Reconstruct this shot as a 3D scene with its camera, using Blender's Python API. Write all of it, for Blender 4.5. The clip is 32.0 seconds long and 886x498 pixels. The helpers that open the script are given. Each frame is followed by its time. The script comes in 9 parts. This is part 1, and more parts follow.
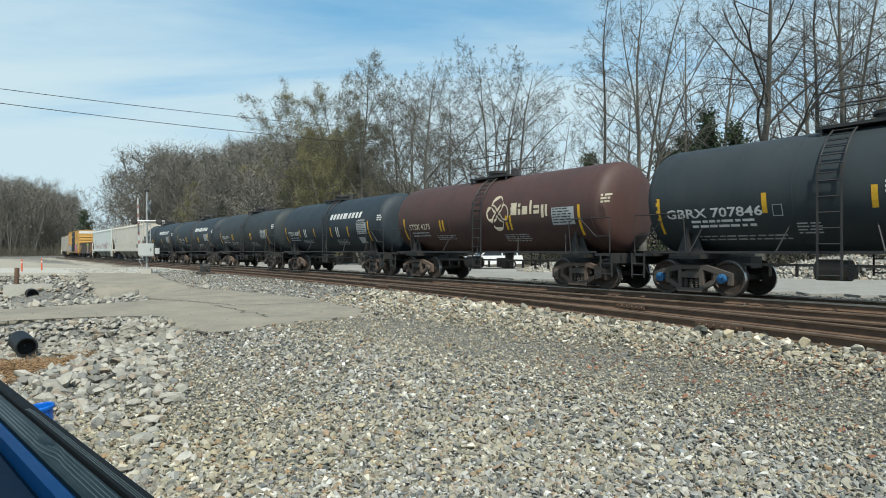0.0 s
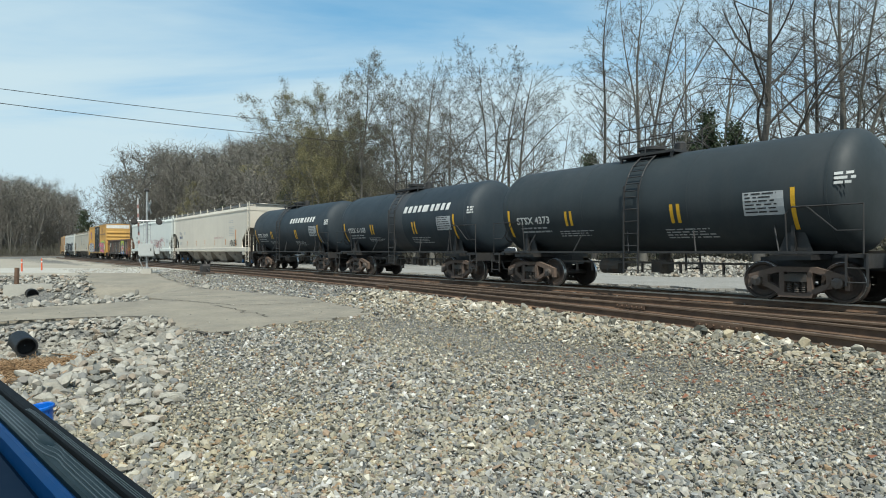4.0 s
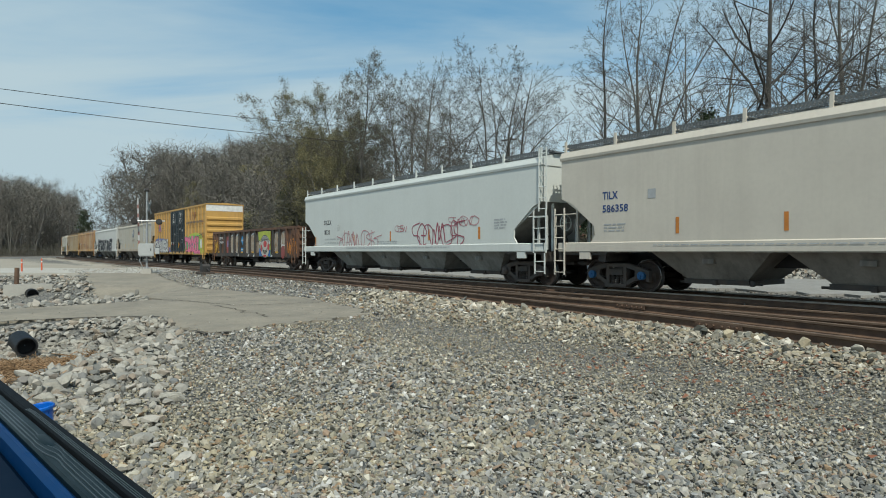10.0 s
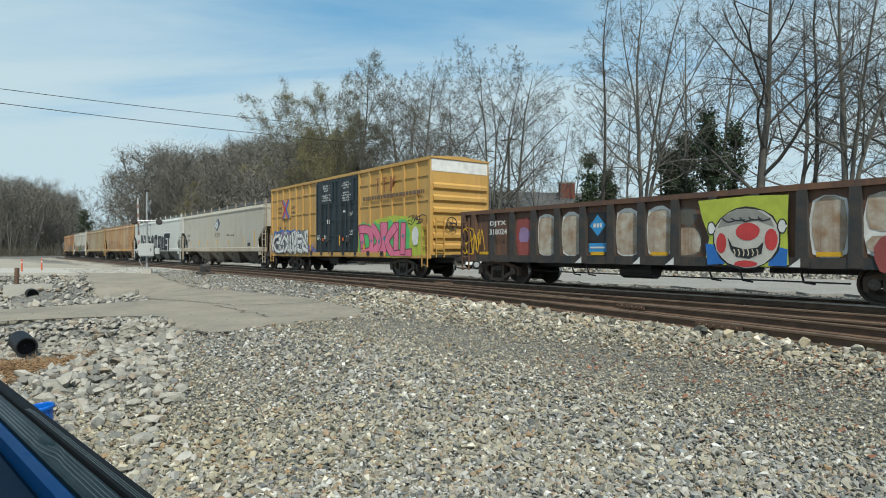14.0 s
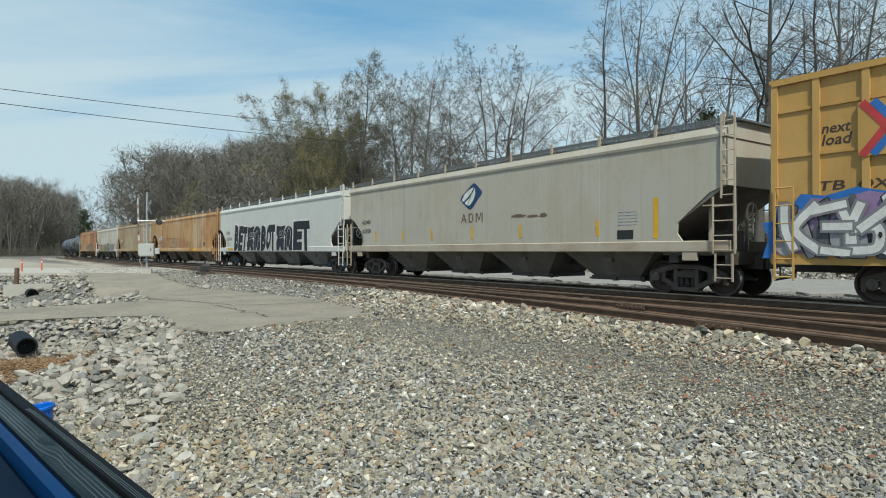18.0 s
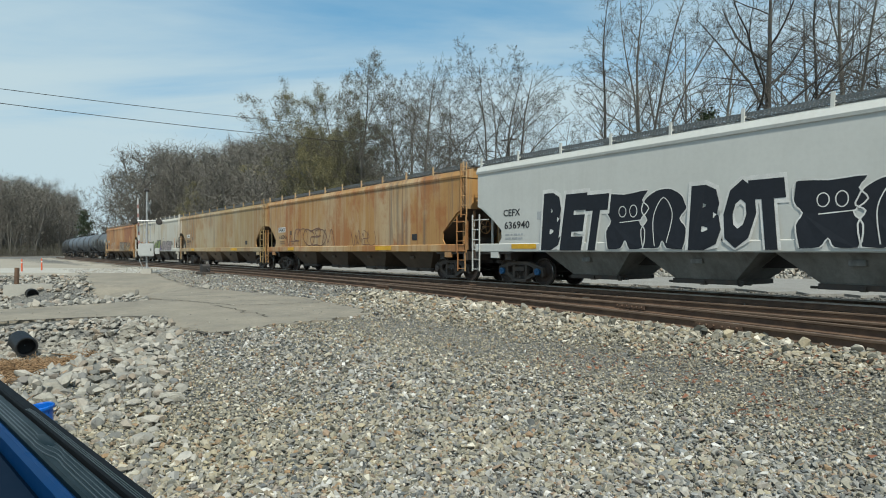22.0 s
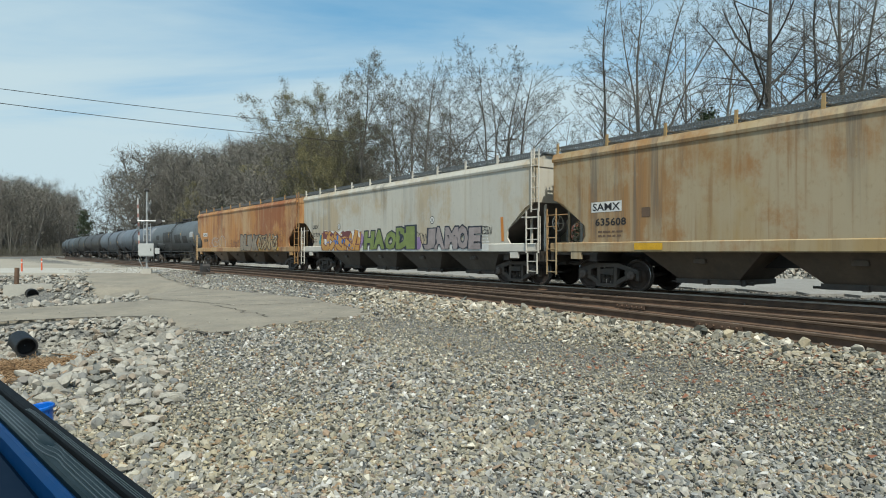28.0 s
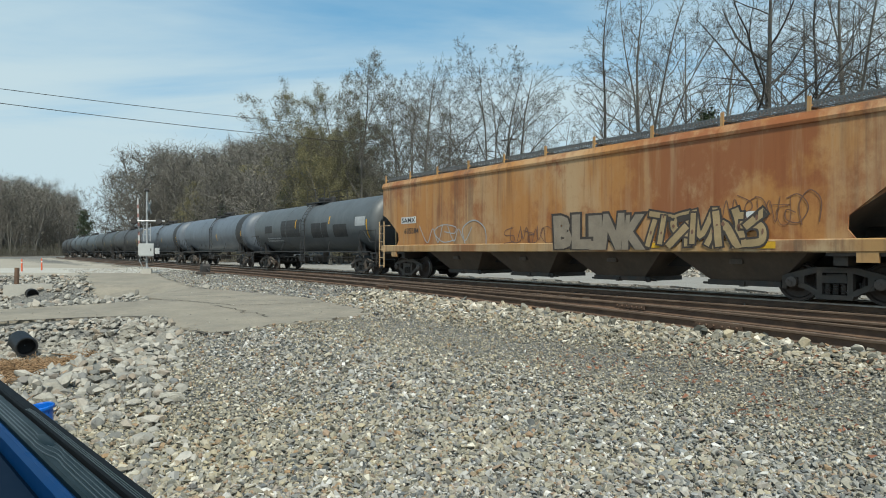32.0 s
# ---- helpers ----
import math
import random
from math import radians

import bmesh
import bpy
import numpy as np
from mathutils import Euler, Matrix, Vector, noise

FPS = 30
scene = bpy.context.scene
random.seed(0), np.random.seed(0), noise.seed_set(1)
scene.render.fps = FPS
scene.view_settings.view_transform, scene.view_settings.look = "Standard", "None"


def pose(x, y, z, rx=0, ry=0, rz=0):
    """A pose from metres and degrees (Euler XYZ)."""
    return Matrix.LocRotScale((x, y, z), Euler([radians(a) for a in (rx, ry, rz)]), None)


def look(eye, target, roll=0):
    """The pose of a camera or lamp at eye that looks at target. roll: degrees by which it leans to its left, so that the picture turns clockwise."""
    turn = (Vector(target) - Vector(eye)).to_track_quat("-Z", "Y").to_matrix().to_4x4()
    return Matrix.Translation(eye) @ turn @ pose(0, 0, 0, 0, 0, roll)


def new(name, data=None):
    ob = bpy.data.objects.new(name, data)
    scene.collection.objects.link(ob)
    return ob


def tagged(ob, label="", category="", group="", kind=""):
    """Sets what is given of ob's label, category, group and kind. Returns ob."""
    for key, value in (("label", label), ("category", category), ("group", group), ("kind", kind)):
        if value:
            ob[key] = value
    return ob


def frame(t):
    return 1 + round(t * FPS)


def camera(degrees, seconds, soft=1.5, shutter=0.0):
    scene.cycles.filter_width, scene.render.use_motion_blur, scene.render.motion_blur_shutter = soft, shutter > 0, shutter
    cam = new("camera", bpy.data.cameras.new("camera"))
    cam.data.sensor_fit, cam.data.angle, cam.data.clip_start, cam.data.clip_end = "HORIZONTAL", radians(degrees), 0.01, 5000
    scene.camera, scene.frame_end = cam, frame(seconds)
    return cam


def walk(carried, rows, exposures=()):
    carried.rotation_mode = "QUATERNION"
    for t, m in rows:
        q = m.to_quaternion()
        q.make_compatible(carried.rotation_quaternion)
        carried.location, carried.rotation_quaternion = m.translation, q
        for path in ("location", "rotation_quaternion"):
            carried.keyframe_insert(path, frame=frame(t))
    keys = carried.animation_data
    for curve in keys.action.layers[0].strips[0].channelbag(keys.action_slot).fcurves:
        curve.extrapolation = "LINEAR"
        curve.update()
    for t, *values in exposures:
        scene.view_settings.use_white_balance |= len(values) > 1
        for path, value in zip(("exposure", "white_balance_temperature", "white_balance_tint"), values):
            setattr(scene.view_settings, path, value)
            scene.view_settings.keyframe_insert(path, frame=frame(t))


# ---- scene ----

# ---- the camera stands still in a parked car ----
cam = camera(70.9, 32.0, soft=1.0)
EYE = (0.0, 0.0, 1.157)
EXPOSURE = [(0.0, 0.06, 6200, 3), (6.0, 0.0, 6200, 3), (8.0, -0.17, 6200, 3), (10.0, -0.3, 6200, 3), (12.0, -0.33, 6200, 3), (13.0, -0.15, 6210, 3), (17.0, -0.03, 6230, 3), (19.0, -0.17, 6230, 3), (23.0, -0.13, 6240, 3), (25.0, -0.05, 6250, 3), (31.0, -0.1, 6250, 3), (32.0, -0.08, 6250, 3)]
walk(cam, [(0.0, pose(*EYE, 90.2, 0, 0)), (32.0, pose(*EYE, 90.2, 0, 0))], EXPOSURE)

# ---- sky, sun ----
SUN_ELEV, SUN_AZ = 52.0, 170.0   # azimuth in degrees, clockwise from +y
def make_world():
    w = bpy.data.worlds.new("sky")
    scene.world = w
    w.use_nodes = True
    nt = w.node_tree
    nt.nodes.clear()
    out = nt.nodes.new("ShaderNodeOutputWorld")
    bg = nt.nodes.new("ShaderNodeBackground")
    sky = nt.nodes.new("ShaderNodeTexSky")
    sky.sky_type, sky.sun_disc = "NISHITA", False
    sky.sun_elevation, sky.sun_rotation = radians(SUN_ELEV), radians(SUN_AZ)
    sky.air_density, sky.dust_density, sky.ozone_density = 1.0, 1.2, 1.6
    tc = nt.nodes.new("ShaderNodeTexCoord")
    sep = nt.nodes.new("ShaderNodeSeparateXYZ")
    nt.links.new(tc.outputs["Generated"], sep.inputs[0])
    # clouds on a flat layer: direction divided by its height
    zc = nt.nodes.new("ShaderNodeMath"); zc.operation = "MAXIMUM"; zc.inputs[1].default_value = 0.0
    nt.links.new(sep.outputs["Z"], zc.inputs[0])
    za = nt.nodes.new("ShaderNodeMath"); za.operation = "ADD"; za.inputs[1].default_value = 0.12
    nt.links.new(zc.outputs[0], za.inputs[0])
    dx = nt.nodes.new("ShaderNodeMath"); dx.operation = "DIVIDE"
    dy = nt.nodes.new("ShaderNodeMath"); dy.operation = "DIVIDE"
    nt.links.new(sep.outputs["X"], dx.inputs[0]); nt.links.new(za.outputs[0], dx.inputs[1])
    nt.links.new(sep.outputs["Y"], dy.inputs[0]); nt.links.new(za.outputs[0], dy.inputs[1])
    comb = nt.nodes.new("ShaderNodeCombineXYZ")
    nt.links.new(dx.outputs[0], comb.inputs[0]); nt.links.new(dy.outputs[0], comb.inputs[1])
    mp = nt.nodes.new("ShaderNodeMapping")
    mp.inputs["Rotation"].default_value = (0, 0, radians(25)); mp.inputs["Scale"].default_value = (0.55, 1.2, 1)
    mp.inputs["Location"].default_value = (1.7, 0.4, 0)
    nt.links.new(comb.outputs[0], mp.inputs[0])
    n1 = nt.nodes.new("ShaderNodeTexNoise")
    n1.inputs["Scale"].default_value, n1.inputs["Detail"].default_value = 0.8, 7
    n1.inputs["Roughness"].default_value, n1.inputs["Distortion"].default_value = 0.55, 0.4
    nt.links.new(mp.outputs[0], n1.inputs["Vector"])
    # more cloud towards the horizon
    hz = nt.nodes.new("ShaderNodeMapRange")
    hz.inputs["From Min"].default_value, hz.inputs["From Max"].default_value = 0.02, 0.42
    hz.inputs["To Min"].default_value, hz.inputs["To Max"].default_value = 0.39, 0.05
    nt.links.new(sep.outputs["Z"], hz.inputs["Value"])
    ad = nt.nodes.new("ShaderNodeMath"); ad.operation = "ADD"
    nt.links.new(n1.outputs["Fac"], ad.inputs[0]); nt.links.new(hz.outputs[0], ad.inputs[1])
    rmp = nt.nodes.new("ShaderNodeMapRange"); rmp.interpolation_type = "SMOOTHSTEP"
    rmp.inputs["From Min"].default_value, rmp.inputs["From Max"].default_value = 0.40, 0.80
    rmp.inputs["To Max"].default_value = 0.95
    nt.links.new(ad.outputs[0], rmp.inputs["Value"])
    mix = nt.nodes.new("ShaderNodeMix"); mix.data_type = "RGBA"
    nt.links.new(rmp.outputs[0], mix.inputs["Factor"])
    veil = nt.nodes.new("ShaderNodeMix"); veil.data_type = "RGBA"; vr = nt.nodes.new("ShaderNodeMapRange")
    vr.inputs["From Min"].default_value, vr.inputs["From Max"].default_value, vr.inputs["To Min"].default_value, vr.inputs["To Max"].default_value = 0.1, 0.85, 0.72, 0.1
    nt.links.new(sep.outputs["Z"], vr.inputs["Value"]); nt.links.new(vr.outputs[0], veil.inputs["Factor"])
    nt.links.new(sky.outputs[0], veil.inputs[6]); veil.inputs[7].default_value = VEIL
    nt.links.new(veil.outputs[2], mix.inputs[6])
    mix.inputs[7].default_value = CLOUD
    nt.links.new(mix.outputs[2], bg.inputs["Color"])
    bg.inputs["Strength"].default_value = SKY
    nt.links.new(bg.outputs[0], out.inputs[0])
SKY, CLOUD, VEIL = 0.11, (5.8, 6.8, 7.3, 1), (1.3, 4.7, 7.9, 1)
make_world()
def make_sun():
    d = bpy.data.lights.new("sun", "SUN")
    d.energy, d.angle, d.color = 4.75, radians(0.6), (1.0, 0.93, 0.83)
    ob = new("sun", d)
    az, el = radians(SUN_AZ), radians(SUN_ELEV)
    way = Vector((math.sin(az) * math.cos(el), math.cos(az) * math.cos(el), math.sin(el)))
    ob.matrix_world = look(way * 100, (0, 0, 0))
make_sun()

# ---- materials ----
MATS = {}
def mat(name, base, rough=0.7, metal=0.0, second=None, scale=4.0, amount=0.5, bump=0.0, bscale=60.0, streak=None, streak_amt=0.0,
        random_amt=0.0, spec=0.5, fine=0.0, island=False):
    """Procedural paint, rock, rust, wood: base and second colour by large and fine noise, streaks that run down, a random shade a piece."""
    if name in MATS:
        return MATS[name]
    m = bpy.data.materials.new(name)
    MATS[name] = m
    m.use_nodes = True
    nt = m.node_tree
    b = nt.nodes["Principled BSDF"]
    b.inputs["Roughness"].default_value, b.inputs["Metallic"].default_value = rough, metal
    b.inputs["Specular IOR Level"].default_value = spec
    tc = nt.nodes.new("ShaderNodeTexCoord")
    second = second or tuple(c * 0.7 for c in base)
    def noise_node(sc, detail=5, vec=None, rgh=0.6):
        n = nt.nodes.new("ShaderNodeTexNoise")
        n.inputs["Scale"].default_value, n.inputs["Detail"].default_value, n.inputs["Roughness"].default_value = sc, detail, rgh
        nt.links.new(vec or tc.outputs["Object"], n.inputs["Vector"])
        return n
    def ramp(sock, lo, hi, top):
        r = nt.nodes.new("ShaderNodeMapRange")
        r.inputs["From Min"].default_value, r.inputs["From Max"].default_value, r.inputs["To Max"].default_value = lo, hi, top
        nt.links.new(sock, r.inputs["Value"])
        return r.outputs[0]
    def mixc(fac, a, bcol, mode="MIX"):
        x = nt.nodes.new("ShaderNodeMix")
        x.data_type, x.blend_type = "RGBA", mode
        if isinstance(fac, float):
            x.inputs["Factor"].default_value = fac
        else:
            nt.links.new(fac, x.inputs["Factor"])
        for i, v in ((6, a), (7, bcol)):
            if isinstance(v, tuple):
                x.inputs[i].default_value = (*v, 1)
            else:
                nt.links.new(v, x.inputs[i])
        return x.outputs[2]
    col = mixc(ramp(noise_node(scale).outputs["Fac"], 0.35, 0.68, amount), tuple(base), tuple(second))
    if fine > 0:
        col = mixc(ramp(noise_node(scale * 14, 3).outputs["Fac"], 0.4, 0.7, fine), col, tuple(c * 0.55 for c in base))
    if streak:
        mp = nt.nodes.new("ShaderNodeMapping")
        mp.inputs["Scale"].default_value = (2.2, 2.2, 0.12)
        nt.links.new(tc.outputs["Object"], mp.inputs[0])
        st = noise_node(1.3, 6, mp.outputs[0], 0.7)
        big = noise_node(0.35, 2)
        mu = nt.nodes.new("ShaderNodeMath"); mu.operation = "MULTIPLY"
        nt.links.new(ramp(st.outputs["Fac"], 0.46, 0.68, streak_amt), mu.inputs[0])
        nt.links.new(ramp(big.outputs["Fac"], 0.3, 0.6, 1.0), mu.inputs[1])
        col = mixc(mu.outputs[0], col, tuple(streak))
        mp2 = nt.nodes.new("ShaderNodeMapping")
        mp2.inputs["Scale"].default_value = (0.55, 0.55, 0.05)
        mp2.inputs["Location"].default_value = (3.1, 0.7, 0)
        nt.links.new(tc.outputs["Object"], mp2.inputs[0])
        st2 = noise_node(1.6, 5, mp2.outputs[0], 0.65)
        col = mixc(ramp(st2.outputs["Fac"], 0.5, 0.72, streak_amt * 0.7), col, tuple(c * 0.6 + d * 0.25 for c, d in zip(streak, base)))
    if random_amt > 0:
        if island:
            g = nt.nodes.new("ShaderNodeNewGeometry"); rs = g.outputs["Random Per Island"]
        else:
            g = nt.nodes.new("ShaderNodeObjectInfo"); rs = g.outputs["Random"]
        hs = nt.nodes.new("ShaderNodeHueSaturation")
        nt.links.new(ramp(rs, 0, 1, 1.0), hs.inputs["Value"])
        mr = hs.inputs["Value"].links[0].from_node
        mr.inputs["To Min"].default_value, mr.inputs["To Max"].default_value = 1 - random_amt, 1 + random_amt
        nt.links.new(col, hs.inputs["Color"])
        col = hs.outputs[0]
    nt.links.new(col, b.inputs["Base Color"])
    nr = noise_node(scale * 3, 4)
    rr = nt.nodes.new("ShaderNodeMapRange")
    rr.inputs["To Min"].default_value, rr.inputs["To Max"].default_value = max(0.05, rough - 0.12), min(1, rough + 0.12)
    nt.links.new(nr.outputs["Fac"], rr.inputs["Value"])
    nt.links.new(rr.outputs[0], b.inputs["Roughness"])
    if bump > 0:
        bp = nt.nodes.new("ShaderNodeBump")
        bp.inputs["Strength"].default_value = bump
        bp.inputs["Distance"].default_value = 0.02
        nt.links.new(noise_node(bscale, 5).outputs["Fac"], bp.inputs["Height"])
        nt.links.new(bp.outputs[0], b.inputs["Normal"])
    return m

def stained(name, base, light, rust_c, dark, shift=0.0, amt=(0.85, 0.85, 0.6, 0.6), rough=0.62):
    """Old car paint: faded areas, rust blotches, pale and dark streaks that run down."""
    if name in MATS:
        return MATS[name]
    m = bpy.data.materials.new(name)
    MATS[name] = m
    m.use_nodes = True
    nt = m.node_tree
    b = nt.nodes["Principled BSDF"]
    tc = nt.nodes.new("ShaderNodeTexCoord")
    def layer(col, other, scale, lo, hi, top, detail=6, loc=0.0, rgh=0.62, gate=None):
        mp = nt.nodes.new("ShaderNodeMapping")
        mp.inputs["Scale"].default_value = scale
        mp.inputs["Location"].default_value = (shift + loc, 0.3 * loc, 0.17 * loc)
        nt.links.new(tc.outputs["Object"], mp.inputs[0])
        n = nt.nodes.new("ShaderNodeTexNoise")
        n.inputs["Scale"].default_value, n.inputs["Detail"].default_value, n.inputs["Roughness"].default_value = 1.0, detail, rgh
        nt.links.new(mp.outputs[0], n.inputs["Vector"])
        r = nt.nodes.new("ShaderNodeMapRange")
        r.interpolation_type = "SMOOTHSTEP"
        r.inputs["From Min"].default_value, r.inputs["From Max"].default_value, r.inputs["To Max"].default_value = lo, hi, top
        nt.links.new(n.outputs["Fac"], r.inputs["Value"])
        fac = r.outputs[0]
        if gate is not None:
            mu = nt.nodes.new("ShaderNodeMath"); mu.operation = "MULTIPLY"
            nt.links.new(fac, mu.inputs[0]); nt.links.new(gate, mu.inputs[1])
            fac = mu.outputs[0]
        x = nt.nodes.new("ShaderNodeMix"); x.data_type = "RGBA"
        nt.links.new(fac, x.inputs["Factor"])
        if isinstance(col, tuple):
            x.inputs[6].default_value = (*col, 1)
        else:
            nt.links.new(col, x.inputs[6])
        x.inputs[7].default_value = (*other, 1)
        return x.outputs[2], r.outputs[0]
    col, _ = layer(base, light, (0.32, 0.5, 0.16), 0.44, 0.6, amt[0], 5, 0.0)
    col, big = layer(col, rust_c, (0.42, 0.6, 0.3), 0.47, 0.6, amt[1], 8, 4.3, 0.68)
    col, _ = layer(col, light, (2.1, 2.0, 0.14), 0.48, 0.66, amt[2], 6, 9.1)
    col, _ = layer(col, tuple(c * 0.75 for c in rust_c), (5.0, 3.0, 0.2), 0.50, 0.68, amt[2] * 0.8, 6, 15.7)
    col, g = layer(col, tuple(c * 0.9 for c in base), (0.25, 0.4, 0.1), 0.4, 0.6, 0.25, 3, 21.0)
    _, gate = layer(base, base, (0.33, 0.4, 0.12), 0.47, 0.58, 1.0, 2, 40.0)
    col, _ = layer(col, dark, (2.6, 2.0, 0.11), 0.48, 0.64, amt[3], 6, 27.7, 0.66, gate)
    col, _ = layer(col, tuple(c * 0.6 for c in base), (9.0, 9.0, 6.0), 0.55, 0.75, 0.35, 4, 33.0)
    nt.links.new(col, b.inputs["Base Color"])
    b.inputs["Roughness"].default_value = rough
    n = nt.nodes.new("ShaderNodeTexNoise")
    n.inputs["Scale"].default_value, n.inputs["Detail"].default_value = 1.1, 3
    nt.links.new(tc.outputs["Object"], n.inputs["Vector"])
    bp = nt.nodes.new("ShaderNodeBump"); bp.inputs["Strength"].default_value, bp.inputs["Distance"].default_value = 0.25, 0.05
    nt.links.new(n.outputs["Fac"], bp.inputs["Height"]); nt.links.new(bp.outputs[0], b.inputs["Normal"])
    return m

# ---- mesh helpers ----
class Geo:
    """Collects vertices and faces of one mesh; M is a local pose for what is added."""
    def __init__(self):
        self.v, self.f, self.mi, self.cur = [], [], [], 0
    def add(self, vs, fs):
        n = len(self.v)
        self.v.extend(tuple(p) for p in vs)
        self.f.extend(tuple(i + n for i in f) for f in fs)
        self.mi.extend([self.cur] * len(fs))
        return self
    def box(self, x0, x1, y0, y1, z0, z1, m=None, ch=0.0):
        if ch > 0:
            return self.prism([(x0 + ch, z0), (x1 - ch, z0), (x1, z0 + ch), (x1, z1 - ch), (x1 - ch, z1), (x0 + ch, z1), (x0, z1 - ch), (x0, z0 + ch)], y0, y1, m)
        vs = [(x, y, z) for z in (z0, z1) for y in (y0, y1) for x in (x0, x1)]
        if m is not None:
            vs = [m @ Vector(p) for p in vs]
        return self.add(vs, [(0, 2, 3, 1), (4, 5, 7, 6), (0, 1, 5, 4), (2, 6, 7, 3), (0, 4, 6, 2), (1, 3, 7, 5)])
    def prism(self, poly, y0, y1, m=None, axis="y"):
        """poly in (x, z), counter-clockwise seen from -y, extruded from y0 to y1."""
        n = len(poly)
        if axis == "y":
            vs = [(x, y0, z) for x, z in poly] + [(x, y1, z) for x, z in poly]
        elif axis == "x":
            vs = [(y0, x, z) for x, z in poly] + [(y1, x, z) for x, z in poly]
        else:
            vs = [(x, z, y0) for x, z in poly] + [(x, z, y1) for x, z in poly]
        if m is not None:
            vs = [m @ Vector(p) for p in vs]
        fs = [tuple(range(n)), tuple(range(2 * n - 1, n - 1, -1))]
        fs += [(i, n + i, n + (i + 1) % n, (i + 1) % n) for i in range(n)]
        return self.add(vs, fs)
    def tube(self, pts, r, k=6, r2=None, caps=True):
        """A round bar through points, radius r to r2."""
        pts = [Vector(p) for p in pts]
        vs, fs = [], []
        n = len(pts)
        for i, p in enumerate(pts):
            d = (pts[min(i + 1, n - 1)] - pts[max(i - 1, 0)]).normalized()
            up = Vector((0, 0, 1)) if abs(d.z) < 0.9 else Vector((1, 0, 0))
            a = d.cross(up).normalized(); b = a.cross(d)
            rr = r if r2 is None else r + (r2 - r) * i / (n - 1)
            for j in range(k):
                t = 2 * math.pi * j / k
                vs.append(p + (a * math.cos(t) + b * math.sin(t)) * rr)
        for i in range(n - 1):
            for j in range(k):
                fs.append((i * k + j, i * k + (j + 1) % k, (i + 1) * k + (j + 1) % k, (i + 1) * k + j))
        if caps:
            fs.append(tuple(range(k - 1, -1, -1))); fs.append(tuple(range((n - 1) * k, n * k)))
        return self.add(vs, fs)
    def lathe(self, prof, k=24, axis="x", at=(0, 0, 0), closed=True):
        """prof: (along, radius) pairs turned round an axis through at."""
        vs, fs = [], []
        for a, r in prof:
            for j in range(k):
                t = 2 * math.pi * j / k
                c, s = r * math.cos(t), r * math.sin(t)
                p = (a, c, s) if axis == "x" else ((c, a, s) if axis == "y" else (c, s, a))
                vs.append((p[0] + at[0], p[1] + at[1], p[2] + at[2]))
        for i in range(len(prof) - 1):
            for j in range(k):
                q = (i * k + j, i * k + (j + 1) % k, (i + 1) * k + (j + 1) % k, (i + 1) * k + j)
                fs.append(q)
        if closed:
            fs.append(tuple(range(k))); fs.append(tuple(range(len(prof) * k - 1, (len(prof) - 1) * k - 1, -1)))
        return self.add(vs, fs)
    def mesh(self, name, mats, smooth=0.0):
        me = bpy.data.meshes.new(name)
        me.from_pydata([tuple(p) for p in self.v], [], self.f)
        for m in (mats if isinstance(mats, (list, tuple)) else [mats]):
            me.materials.append(m)
        if any(self.mi):
            me.polygons.foreach_set("material_index", self.mi)
        bm = bmesh.new(); bm.from_mesh(me)
        bmesh.ops.recalc_face_normals(bm, faces=bm.faces)
        if smooth > 0:
            for f in bm.faces:
                f.smooth = True
            for e in bm.edges:
                if len(e.link_faces) == 2:
                    e.smooth = e.calc_face_angle(0.0) < radians(smooth)
        bm.to_mesh(me); bm.free()
        return me

def thing(name, me=None, m=None, label="", category="", group="", kind=""):
    ob = new(name, me)
    if m is not None:
        ob.matrix_world = m
    return tagged(ob, label, category, group, kind)

def part(name, geo, material, parent, label="", smooth=0.0, m=None):
    me = geo.mesh(name, material, smooth) if isinstance(geo, Geo) else geo
    ob = new(name, me)
    ob.parent = parent
    if m is not None:
        ob.matrix_basis = m
    if label:
        ob["label"] = label
    return ob

# ---- the line of the track ----
HEAD0 = -54.06
BENDS = ((10, -0.00051), (-40, 0.00103), (-70, -0.00035), (-100, -0.00014), (-128, 0.0024))
def heading(s):
    th = radians(HEAD0)
    for kn, v in BENDS:
        th += v * min(0.0, s - kn)
    return th
def make_line():
    step, table = 0.5, {}
    x, y = 0.0, 27.2
    table[0] = (x, y)
    for i in range(1, 160):
        th = heading((i - 0.5) * step)
        x, y = x + math.cos(th) * step, y + math.sin(th) * step
        table[i] = (x, y)
    x, y = 0.0, 27.2
    for i in range(-1, -1100, -1):
        th = heading((i + 0.5) * step)
        x, y = x - math.cos(th) * step, y - math.sin(th) * step
        table[i] = (x, y)
    return step, table
STEP, LINE = make_line()
def trk(s, lat=0.0, z=0.0):
    """A point at s metres along the line, lat metres to the camera's side of it."""
    i = math.floor(s / STEP); f = s / STEP - i
    a, b = LINE[i], LINE[i + 1]
    th = heading(s)
    return Vector((a[0] + (b[0] - a[0]) * f + math.sin(th) * lat, a[1] + (b[1] - a[1]) * f - math.cos(th) * lat, z))
def run(t):
    """How far the train has gone at t."""
    u = (t - 16) / 16
    return 16 * (7.7632 * u - 0.1957 * u * u + 0.0249 * u ** 3)

